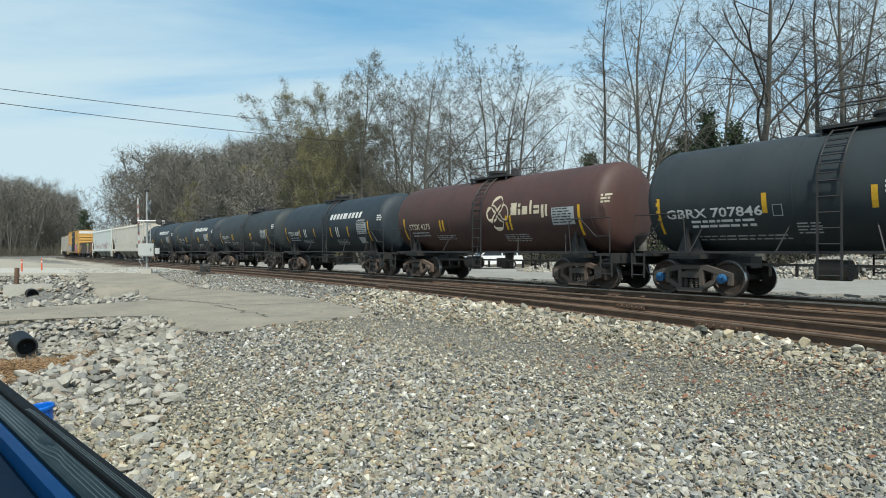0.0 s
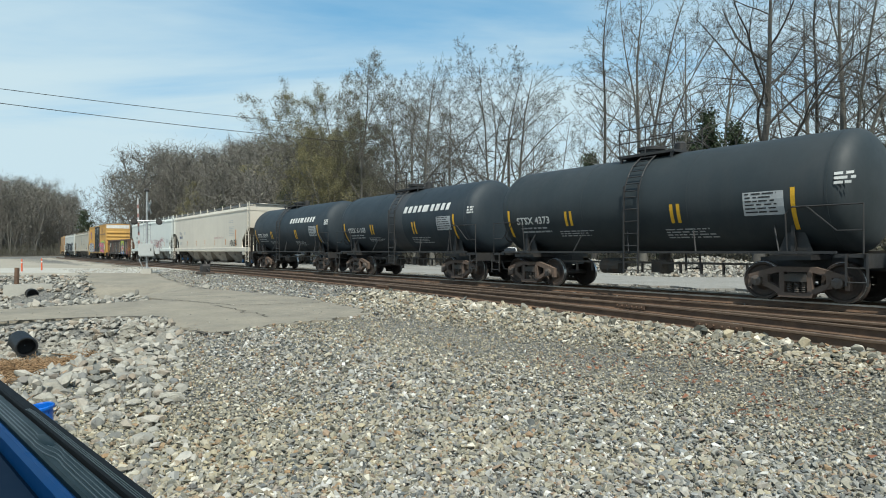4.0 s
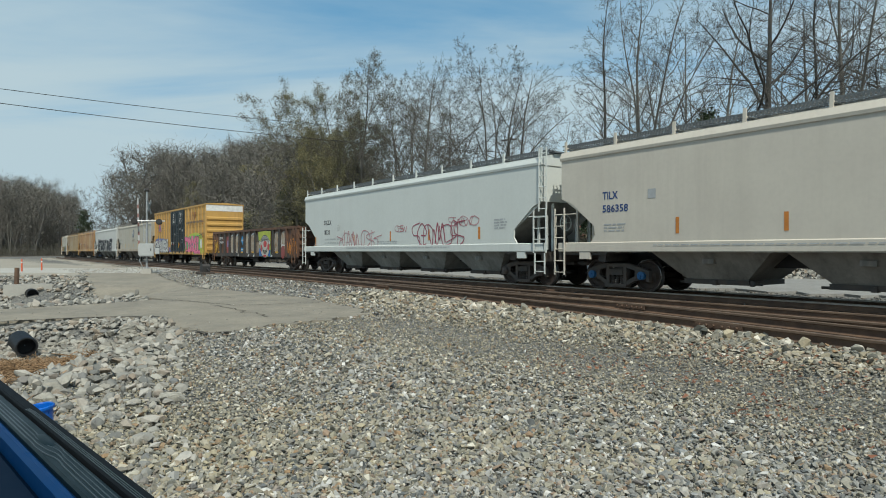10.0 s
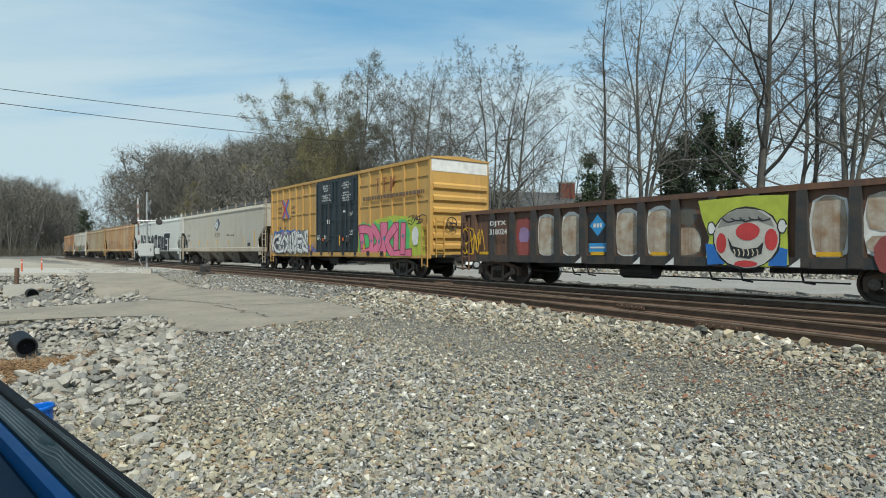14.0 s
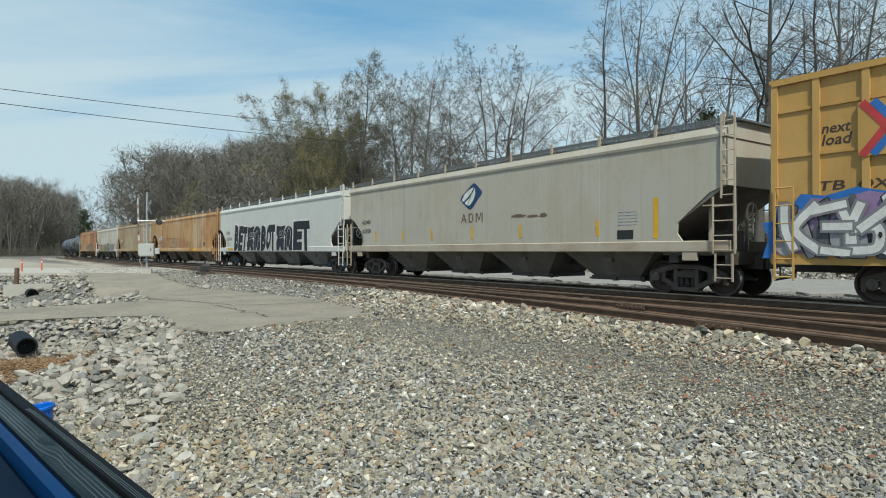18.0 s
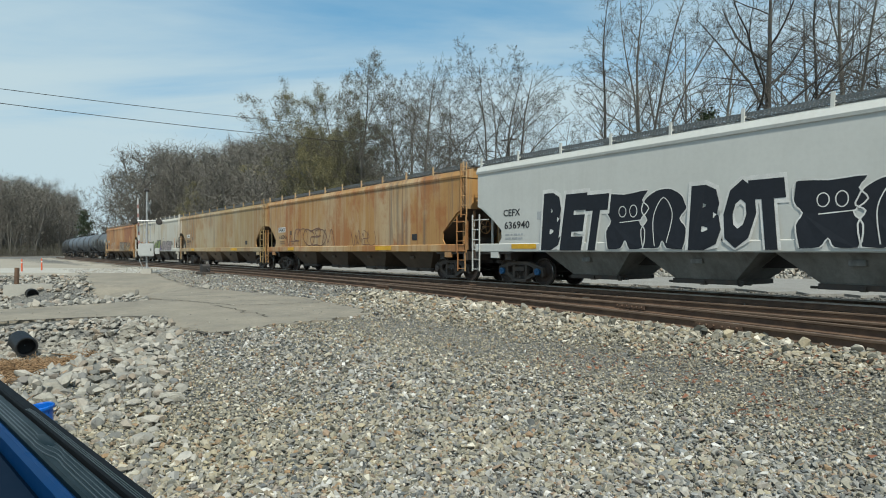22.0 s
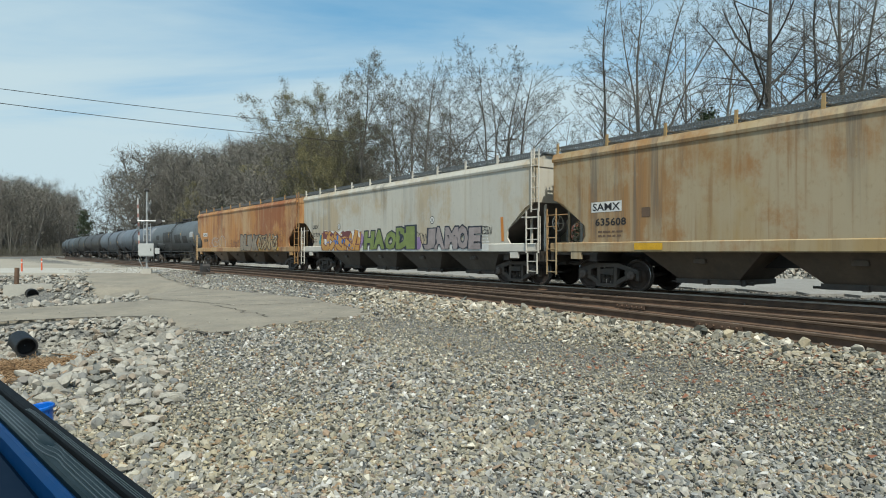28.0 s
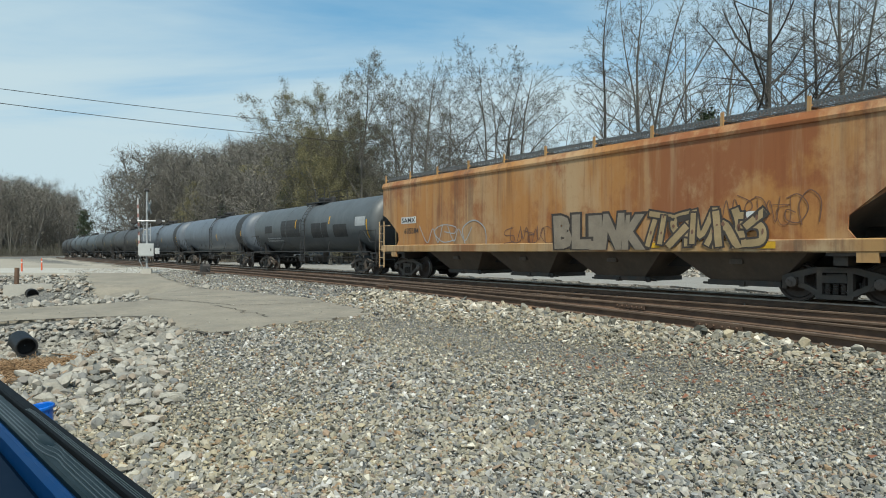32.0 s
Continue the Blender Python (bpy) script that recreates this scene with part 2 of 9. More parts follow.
# ---- ground ----
def sheet_axis(lo, hi, fine_lo, fine_hi, fine, grow=1.18):
    a = list(np.arange(fine_lo, fine_hi + 1e-6, fine))
    st, v = fine, fine_hi
    while v < hi:
        st *= grow; v += st; a.append(v)
    st, v = fine, fine_lo
    while v > lo:
        st *= grow; v -= st; a.insert(0, v)
    return np.array(a)
LINE_I = sorted(LINE)
LINE_XY = np.array([LINE[i] for i in LINE_I])
LINE_S = np.array(LINE_I) * STEP
LINE_TH = np.array([heading(s) for s in LINE_S])
def line_coords(x, y):
    """s and lat of many points."""
    x, y = np.asarray(x, float), np.asarray(y, float)
    best = np.full(x.shape, 1e18); idx = np.zeros(x.shape, int)
    for i in range(0, len(LINE_S), 4):
        d = (x - LINE_XY[i, 0]) ** 2 + (y - LINE_XY[i, 1]) ** 2
        w = d < best
        best[w] = d[w]; idx[w] = i
    dx, dy = x - LINE_XY[idx, 0], y - LINE_XY[idx, 1]
    th = LINE_TH[idx]
    return LINE_S[idx] + dx * np.cos(th) + dy * np.sin(th), dx * np.sin(th) - dy * np.cos(th)
def ss(a, b, v):
    t = np.clip((v - a) / (b - a), 0, 1)
    return t * t * (3 - 2 * t)
def ground_z(x, y):
    s, lat = line_coords(x, y)
    x, y = np.asarray(x, float), np.asarray(y, float)
    z = np.full(np.shape(x), -0.22)
    out = 5.2 + 2.4 * ss(-6, 19, s) * 1.0
    z = z - 0.16 * ss(out, out + 2.2, lat)
    # the ditch beside the drive, with its stone-lined banks
    d1 = ss(-4.6, -6.6, x) * ss(6.0, 8.5, y) * (1 - ss(12.3, 13.3, y))
    d2 = ss(-10.0, -13.5, x) * ss(17.0, 19.5, y) * (1 - ss(25.5, 29.0, y))
    z = z - 0.47 * d1 - 0.7 * d2
    # the bank and hill behind the lot
    lat0 = -24 + 15 * ss(-50, -85, s)
    hill = ss(0, -36, lat - lat0) * (0.8 + 6.5 * ss(10, -70, s)) + 9 * ss(-60, -200, lat) * ss(20, -120, s)
    z = z + hill + 7.0 * ss(205, 300, y) * ss(-100, -150, x)
    return z
def make_ground():
    xs = sheet_axis(-2500, 2500, -34, 26, 0.5)
    ys = sheet_axis(-2500, 2600, -4, 56, 0.5)
    X, Y = np.meshgrid(xs, ys)
    Z = ground_z(X.ravel(), Y.ravel())
    rng = np.random.default_rng(3)
    near = np.hypot(X.ravel(), Y.ravel()) < 60
    Z = Z + (rng.normal(0, 0.003, Z.shape) - 0.014) * near
    nx, ny = len(xs), len(ys)
    g = Geo()
    g.v = list(zip(X.ravel().tolist(), Y.ravel().tolist(), Z.tolist()))
    g.f = [(j * nx + i, j * nx + i + 1, (j + 1) * nx + i + 1, (j + 1) * nx + i) for j in range(ny - 1) for i in range(nx - 1)]
    me = bpy.data.meshes.new("ground")
    me.from_pydata(g.v, [], g.f)
    me.materials.append(gravel_material())
    me.polygons.foreach_set("use_smooth", [True] * len(me.polygons))
    thing("ground", me, None, "grey and tan crushed stone ground with patches of dirt", "ground", kind="structure")
def gravel_material():
    m = bpy.data.materials.new("gravel")
    m.use_nodes = True
    nt = m.node_tree
    b = nt.nodes["Principled BSDF"]
    b.inputs["Roughness"].default_value = 0.9
    tc = nt.nodes.new("ShaderNodeTexCoord")
    def vor(sc):
        v = nt.nodes.new("ShaderNodeTexVoronoi")
        v.inputs["Scale"].default_value = sc
        nt.links.new(tc.outputs["Object"], v.inputs["Vector"])
        return v
    v1 = vor(24)
    # ramp lowered so the gaps between loose stones carry painted shade
    cr = nt.nodes.new("ShaderNodeValToRGB")
    el = cr.color_ramp.elements
    el[0].position, el[0].color = 0.0, (0.045, 0.046, 0.044, 1)
    el[1].position, el[1].color = 1.0, (0.27, 0.262, 0.238, 1)
    e = el.new(0.35); e.color = (0.12, 0.12, 0.113, 1)
    e = el.new(0.7); e.color = (0.18, 0.17, 0.145, 1)
    sp = nt.nodes.new("ShaderNodeSeparateColor")
    nt.links.new(v1.outputs["Color"], sp.inputs[0])
    nt.links.new(sp.outputs[0], cr.inputs[0])
    n = nt.nodes.new("ShaderNodeTexNoise")
    n.inputs["Scale"].default_value, n.inputs["Detail"].default_value = 0.45, 6
    nt.links.new(tc.outputs["Object"], n.inputs["Vector"])
    mr = nt.nodes.new("ShaderNodeMapRange")
    mr.inputs["From Min"].default_value, mr.inputs["From Max"].default_value, mr.inputs["To Max"].default_value = 0.45, 0.72, 0.5
    nt.links.new(n.outputs["Fac"], mr.inputs["Value"])
    mx = nt.nodes.new("ShaderNodeMix"); mx.data_type = "RGBA"
    nt.links.new(mr.outputs[0], mx.inputs["Factor"])
    nt.links.new(cr.outputs[0], mx.inputs[6]); mx.inputs[7].default_value = (0.16, 0.147, 0.118, 1)
    nt.links.new(mx.outputs[2], b.inputs["Base Color"])
    bp = nt.nodes.new("ShaderNodeBump")
    bp.inputs["Strength"].default_value, bp.inputs["Distance"].default_value = 1.0, 0.03
    mt = nt.nodes.new("ShaderNodeMath"); mt.operation = "MULTIPLY"; mt.inputs[1].default_value = -1.0
    nt.links.new(v1.outputs["Distance"], mt.inputs[0])
    nt.links.new(mt.outputs[0], bp.inputs["Height"])
    nt.links.new(bp.outputs[0], b.inputs["Normal"])
    return m
make_ground()

# ---- tracks ----
RAIL = [(-0.068, 0), (0.068, 0), (0.068, 0.012), (0.016, 0.03), (0.009, 0.045), (0.009, 0.125), (0.036, 0.135), (0.036, 0.165), (0.028, 0.172),
        (-0.028, 0.172), (-0.036, 0.165), (-0.036, 0.135), (-0.009, 0.125), (-0.009, 0.045), (-0.016, 0.03), (-0.068, 0.012)]
def turnout(s):
    return 0.00316 * max(0.0, s + 8) ** 2
def rail_geo(fn, s0, s1, step=1.5):
    g = Geo()
    n = len(RAIL)
    ssv = np.arange(s0, s1 + 1e-6, step)
    for s in ssv:
        lat = fn(s)
        th = heading(s)
        for dx, dz in RAIL:
            g.v.append(tuple(trk(s, lat + dx, dz - 0.172)))
    for i in range(len(ssv) - 1):
        for j in range(n):
            g.f.append((i * n + j, i * n + (j + 1) % n, (i + 1) * n + (j + 1) % n, (i + 1) * n + j)); g.mi.append(1 if 6 <= j <= 9 else 0)
    g.f.append(tuple(range(n))); g.mi.append(0)
    return g
rust = mat("rail_rust", (0.165, 0.098, 0.060), 0.8, 0.1, (0.07, 0.045, 0.032), 3, 0.8, 0.4, 80, fine=0.3)
rusty_head = mat("rusty_rail_head", (0.20, 0.135, 0.09), 0.6, 0.25, (0.10, 0.066, 0.046), 2, 0.8, fine=0.3)
worn = mat("rail_head", (0.45, 0.42, 0.38), 0.32, 0.9, (0.2, 0.14, 0.1), 3, 0.5)
def make_tracks():
    main = thing("main_track", None, pose(0, 0, 0), "railway track of worn steel rails on dark wooden ties", "railway track", kind="structure")
    for lat in (0.7555, -0.7555):
        part("rail", rail_geo(lambda s: lat, -230, 60), [rust, worn], main)
    side = thing("side_track", None, pose(0, 0, 0), "rusty railway turnout with two diverging rails on dark ties", "railway track", kind="structure")
    for fn, a in ((lambda s: 2.95, -120), (lambda s: 4.385, -120), (lambda s: 2.99 + turnout(s), -9), (lambda s: 4.425 + turnout(s), -9)):
        part("rail", rail_geo(fn, a, 55), [rust, rusty_head], side)
    return main, side
MAIN, SIDE = make_tracks()

# ---- painted marks on the sides of cars ----
TEXT_CACHE = {}
def text_mesh(txt, fat=0.018):
    """A word's faces, its plain form scaled to the unit square; fat widens the strokes."""
    if (txt, fat) not in TEXT_CACHE:
        c = bpy.data.curves.new("text", "FONT")
        c.body, c.resolution_u, c.offset = txt, 2, fat
        ob = new("text", c)
        me = bpy.data.meshes.new_from_object(ob)
        bpy.data.objects.remove(ob)
        vs = np.array([tuple(v.co)[:2] for v in me.vertices]) if len(me.vertices) else np.zeros((1, 2))
        fs = [tuple(p.vertices) for p in me.polygons]
        bpy.data.meshes.remove(me)
        TEXT_CACHE[(txt, fat)] = (vs, fs, vs.min(0), vs.max(0))
    vs, fs = TEXT_CACHE[(txt, fat)][:2]
    if fat != 0.018:
        text_mesh(txt)
    lo, hi = TEXT_CACHE[(txt, 0.018)][2:]
    return (vs - lo) / np.maximum(hi - lo, 1e-6), fs
def flat(y):
    return lambda x, z: -y
def round_side(R, zc):
    return lambda x, z: -math.sqrt(max(0.01, R * R - (z - zc) ** 2))
def lettering(parent, txt, x0, x1, z0, z1, material, surf, off=0.008, slant=0.0):
    vs, fs = text_mesh(txt)
    g = Geo()
    pts = [(x0 + u * (x1 - x0) + slant * v * (z1 - z0), z0 + v * (z1 - z0)) for u, v in vs]
    g.add([(x, surf(x, z) - off, z) for x, z in pts], fs)
    return part("lettering", g, material, parent, "painted letters " + txt.lower() if len(txt) < 24 else "painted lettering")
def sprayed_word(parent, txt, x0, x1, z0, z1, fill, line, surf, rng, off=0.008, label="sprayed block letter with a dark outline"):
    """Fat sprayed letters shoulder to shoulder, each with its outline."""
    wide = {"I": 0.45, "M": 1.25, "N": 1.05}
    total = sum(wide.get(ch, 1.0) for ch in txt)
    x = x0
    for i, ch in enumerate(txt):
        w = (x1 - x0) * wide.get(ch, 1.0) / total
        lift, tall, lean = rng.uniform(0, 0.08), rng.uniform(0.86, 1.0), rng.uniform(-0.12, 0.12)
        for name, fat, material, o in (("graffiti_outline", 0.13, line, off + 0.002 * (i % 2)), ("graffiti_fill", 0.072, fill, off + 0.006 + 0.002 * (i % 2))):
            vs, fs = text_mesh(ch, fat)
            zz = z0 + (z1 - z0) * lift
            pts = [(x + w * (0.08 + 0.84 * u) + lean * v * (z1 - z0), max(z0 - 0.02, zz + v * tall * (z1 - z0) * 0.94)) for u, v in vs]
            g = Geo().add([(px, surf(px, pz) - o, pz) for px, pz in pts], fs)
            part(name, g, material, parent, label if name == "graffiti_fill" else "")
        x += w
def over_sill(x, z):
    """The hopper's side, from the sheet down over the proud sill."""
    return -(1.535 + 0.045 * min(1.0, max(0.0, (2.0 - z) / 0.55)))
def decal(parent, name, polys, material, surf, off=0.008, label="", split=True):
    if name in ("painted_panel", "graffiti_fill", "graffiti_outline", "graffiti_background") and len(polys) > 1 and split:
        for poly in polys:
            decal(parent, name, [poly], material, surf, off, label)
        return None
    g = Geo()
    for poly in polys:
        g.add([(x, surf(x, z) - off, z) for x, z in poly], [tuple(range(len(poly)))])
    return part(name, g, material, parent, label)
def bar_polys(x0, x1, z0, z1, cut=1, lean=0.0):
    out = []
    for i in range(cut):
        a, b = z0 + (z1 - z0) * i / cut, z0 + (z1 - z0) * (i + 1) / cut
        la, lb = lean * i / cut, lean * (i + 1) / cut
        out.append([(x0 + la, a), (x1 + la, a), (x1 + lb, b), (x0 + lb, b)])
    return out
def bars(parent, name, rects, material, surf, off=0.008, cut=1, label=""):
    for r in rects:
        decal(parent, name, bar_polys(*r[:4], cut, r[4] if len(r) > 4 else 0.0), material, surf, off, label)
def small_print(parent, x0, x1, z1, rows, material, surf, rng, h=0.055, gap=0.1, off=0.008):
    """Unreadable lines of small writing, as broken bars."""
    polys = []
    for r in range(rows):
        x, z = x0, z1 - r * gap
        end = x0 + (x1 - x0) * rng.uniform(0.75, 1.0)
        while x < end:
            w = rng.uniform(0.08, 0.3)
            polys.append([(x, z - h), (min(x + w, end), z - h), (min(x + w, end), z), (x, z)])
            x += w + rng.uniform(0.03, 0.07)
    return decal(parent, "small_print", polys, material, surf, off)
def ribbon(pts, w):
    """A painted line of width w through points, as quads."""
    polys = []
    for (ax, az), (bx, bz) in zip(pts[:-1], pts[1:]):
        d = math.hypot(bx - ax, bz - az) or 1e-6
        nx, nz = -(bz - az) / d * w / 2, (bx - ax) / d * w / 2
        ex, ez = (bx - ax) / d * w * 0.3, (bz - az) / d * w * 0.3
        polys.append([(ax - ex - nx, az - ez - nz), (bx + ex - nx, bz + ez - nz), (bx + ex + nx, bz + ez + nz), (ax - ex + nx, az - ez + nz)])
    return polys
def curve_pts(ctrl, n=6):
    """A smooth line through control points."""
    out = []
    for i in range(len(ctrl) - 1):
        p0, p1, p2, p3 = ctrl[max(i - 1, 0)], ctrl[i], ctrl[i + 1], ctrl[min(i + 2, len(ctrl) - 1)]
        for k in range(n):
            t = k / n
            out.append(tuple(0.5 * (2 * b + (c - a) * t + (2 * a - 5 * b + 4 * c - d) * t * t + (3 * b - a - 3 * c + d) * t ** 3) for a, b, c, d in zip(p0, p1, p2, p3)))
    out.append(ctrl[-1])
    return out
def stroke(parent, name, pts, w, material, surf, off, label="", z0=-9.0, z1=99.0):
    """One painted line, a strip of even width that follows its points."""
    P = np.array(pts)
    D = np.gradient(P, axis=0)
    D /= np.linalg.norm(D, axis=1, keepdims=True) + 1e-9
    N = np.stack([-D[:, 1], D[:, 0]], 1) * w / 2
    P[0] -= D[0] * w * 0.4; P[-1] += D[-1] * w * 0.4
    g, n = Geo(), len(P)
    vs = []
    for i in range(n):
        for sg in (-1, 1):
            x, z = P[i] + sg * N[i]
            z = min(max(z, z0), z1)
            vs.append((x, surf(x, z) - off - 0.00006 * i, z))
    g.add(vs, [(2 * i, 2 * i + 1, 2 * i + 3, 2 * i + 2) for i in range(n - 1)])
    return part(name, g, material, parent, label)
def scrawl(parent, x0, x1, z0, z1, n, material, surf, rng, w=0.035, off=0.008, label="scrawled spray paint line"):
    """Loose sprayed loops, arches and zigzags, n strokes side by side."""
    step, hgt = (x1 - x0) / n, z1 - z0
    order = list(rng.permutation(7))
    for i in range(n):
        a = x0 + i * step
        k = order[i % 7]
        if k == 0:
            ctrl = [(0.1, 0.0), (0.05, 0.7), (0.5, 1.0), (0.95, 0.7), (0.9, 0.05)]
        elif k == 1:
            ctrl = [(0.8, 0.95), (0.2, 0.85), (0.15, 0.55), (0.85, 0.45), (0.9, 0.12), (0.1, 0.05)]
        elif k == 2:
            ctrl = [(0.5, 0.05), (0.02, 0.3), (0.1, 0.8), (0.6, 0.95), (1.0, 0.6), (0.8, 0.15), (0.45, 0.08)]
        elif k == 3:
            ctrl = [(0.0, 0.9), (0.2, 0.1), (0.5, 0.75), (0.75, 0.05), (1.05, 0.95)]
        elif k == 4:
            ctrl = [(0.95, 0.8), (0.4, 0.95), (0.05, 0.5), (0.4, 0.05), (0.95, 0.2), (0.9, 0.45), (0.5, 0.45)]
        elif k == 5:
            ctrl = [(0.1, 1.0), (0.12, 0.1), (0.6, 0.02), (0.7, 0.5), (0.25, 0.6), (1.1, 0.75)]
        else:
            ctrl = [(0.0, 0.2), (0.3, 0.9), (0.5, 0.3), (0.7, 0.95), (1.0, 0.15)]
        fu, fv = rng.uniform() < 0.5, rng.uniform() < 0.4
        ctrl = [((1 - u if fu else u), (1 - v if fv else v)) for u, v in ctrl]
        ctrl = [(a + step * (u * 1.7 - 0.3 + rng.uniform(-0.1, 0.1)), z0 + hgt * (v * rng.uniform(0.85, 1.0) + rng.uniform(-0.07, 0.07))) for u, v in ctrl]
        stroke(parent, "graffiti_line", curve_pts(ctrl, 6), w * rng.uniform(0.7, 1.15), material, surf, off + 0.0012 * i, label)
def slabs(parent, x0, x1, z0, z1, n, fill, line, surf, rng, off=0.006, label="tall black sprayed shape with a thin white outline"):
    """Tall sprayed shapes that stand shoulder to shoulder, arched or square on top, with thin white lines in them."""
    step, H = (x1 - x0) / n, z1 - z0
    for i in range(n):
        a, b = x0 + i * step, x0 + (i + 1) * step
        c, o = (a + b) / 2, off + 0.0022 * (i % 3)
        top = z1 - H * rng.uniform(0, 0.14)
        kind_ = i % 4
        if kind_ in (1, 3):
            head = [(c + step * 0.56 * math.cos(t), top - H * 0.34 + H * 0.34 * math.sin(t)) for t in np.linspace(0, math.pi, 11)]
        else:
            head = [(b + step * 0.12, top - H * 0.3), (b - step * 0.02, top - H * 0.16), (b + step * 0.1, top), (c, top - H * 0.03), (a - step * 0.04, top - H * 0.02), (a - step * 0.06, top - H * 0.3)]
        shape = [(a + step * 0.02, z0), (c - step * 0.12, z0), (c, z0 + H * 0.13), (c + step * 0.12, z0), (b - step * 0.02, z0), (b + step * 0.05, z0 + H * 0.3), (b - step * 0.1, z0 + H * 0.45)] + head + [(a + step * 0.08, z0 + H * 0.46), (a - step * 0.05, z0 + H * 0.3)]
        shape = [(x + rng.uniform(-0.02, 0.02), z + rng.uniform(-0.015, 0.015)) for x, z in shape]
        decal(parent, "graffiti_fill", [shape], fill, surf, o, label, split=False)
        stroke(parent, "graffiti_outline", curve_pts(shape + shape[:1], 3), 0.035, line, surf, o + 0.003, "", z0, z1 + 0.1)
        def ring(u, v, rx, rz):
            return [(a + step * u + rx * math.cos(t), z0 + H * v + rz * math.sin(t)) for t in np.linspace(0.3, 0.3 + 2 * math.pi, 13)]
        if kind_ == 0:
            inner = [ring(0.42, 0.62, step * 0.1, H * 0.09), ring(0.72, 0.62, step * 0.1, H * 0.1), curve_pts([(a + step * 0.35, z0 + H * 0.44), (a + step * 0.95, z0 + H * 0.47)], 3)]
        elif kind_ == 1:
            inner = [curve_pts([(a + step * 0.3, z0 + H * 0.05), (a + step * 0.25, z0 + H * 0.5), (c, z0 + H * 0.8), (a + step * 0.72, z0 + H * 0.55), (a + step * 0.6, z0 + H * 0.1)], 5)]
        elif kind_ == 2:
            inner = [ring(0.5, 0.72, step * 0.13, H * 0.08), curve_pts([(a, z0 + H * 0.5), (a + step * 0.5, z0 + H * 0.54), (b, z0 + H * 0.42)], 4), curve_pts([(a + step * 0.3, z0 + H * 0.42), (a + step * 0.35, z0 + H * 0.25), (a + step * 0.7, z0 + H * 0.28), (a + step * 0.68, z0 + H * 0.42)], 4)]
        else:
            inner = [curve_pts([(c, z0 + H * 0.1), (c - step * 0.05, z0 + H * 0.6), (c + step * 0.05, z0 + H * 0.88)], 5), curve_pts([(a + step * 0.15, z0 + H * 0.62), (c, z0 + H * 0.88), (b - step * 0.1, z0 + H * 0.66)], 4)]
        for q in inner:
            stroke(parent, "graffiti_mark", q, 0.026, line, surf, o + 0.004)
def patchwork(parent, x0, x1, z0, z1, n, fills, line, surf, rng, off=0.01):
    """Overlapping sprayed patches of several tones, some edged, with dark eyes and drips."""
    step, H = (x1 - x0) / n, z1 - z0
    for i in range(n):
        cx, cz = x0 + step * (i + 0.5) + rng.normal(0, 0.1), z0 + H * rng.choice([0.28, 0.5, 0.74]) + rng.normal(0, 0.05)
        p = blob(cx, cz, step * rng.uniform(1.5, 2.6), H * rng.uniform(0.4, 0.75), rng, 11, 3.6, 0.22)
        lean = rng.uniform(-0.25, 0.25)
        p = [(x + lean * (z - cz), min(max(z, z0), z1)) for x, z in p]
        o = off + 0.0012 * i
        decal(parent, "graffiti_fill", [p], fills[int(rng.integers(len(fills)))], surf, o, "grey and white sprayed patch")
        if i % 2 == 0:
            stroke(parent, "graffiti_outline", p + p[:1], 0.03, line, surf, o + 0.0008, "", z0, z1)
        if i % 3 == 0:
            e = blob(cx, cz, rng.uniform(0.1, 0.22), rng.uniform(0.16, 0.4), rng, 10, 2.0, 0.08)
            decal(parent, "graffiti_mark", [e], line, surf, o + 0.001)
def blob(cx, cz, w, h, rng, n=14, power=3.2, wob=0.1):
    out = []
    for i in range(n):
        t = 2 * math.pi * (i + 0.5) / n
        c, s = math.cos(t), math.sin(t)
        r = (abs(c) ** power + abs(s) ** power) ** (-1 / power) * (1 + rng.uniform(-wob, wob))
        out.append((cx + w / 2 * r * c, cz + h / 2 * r * s))
    return out
def clip_poly(poly, z0, z1):
    return [(x, min(max(z, z0), z1)) for x, z in poly]
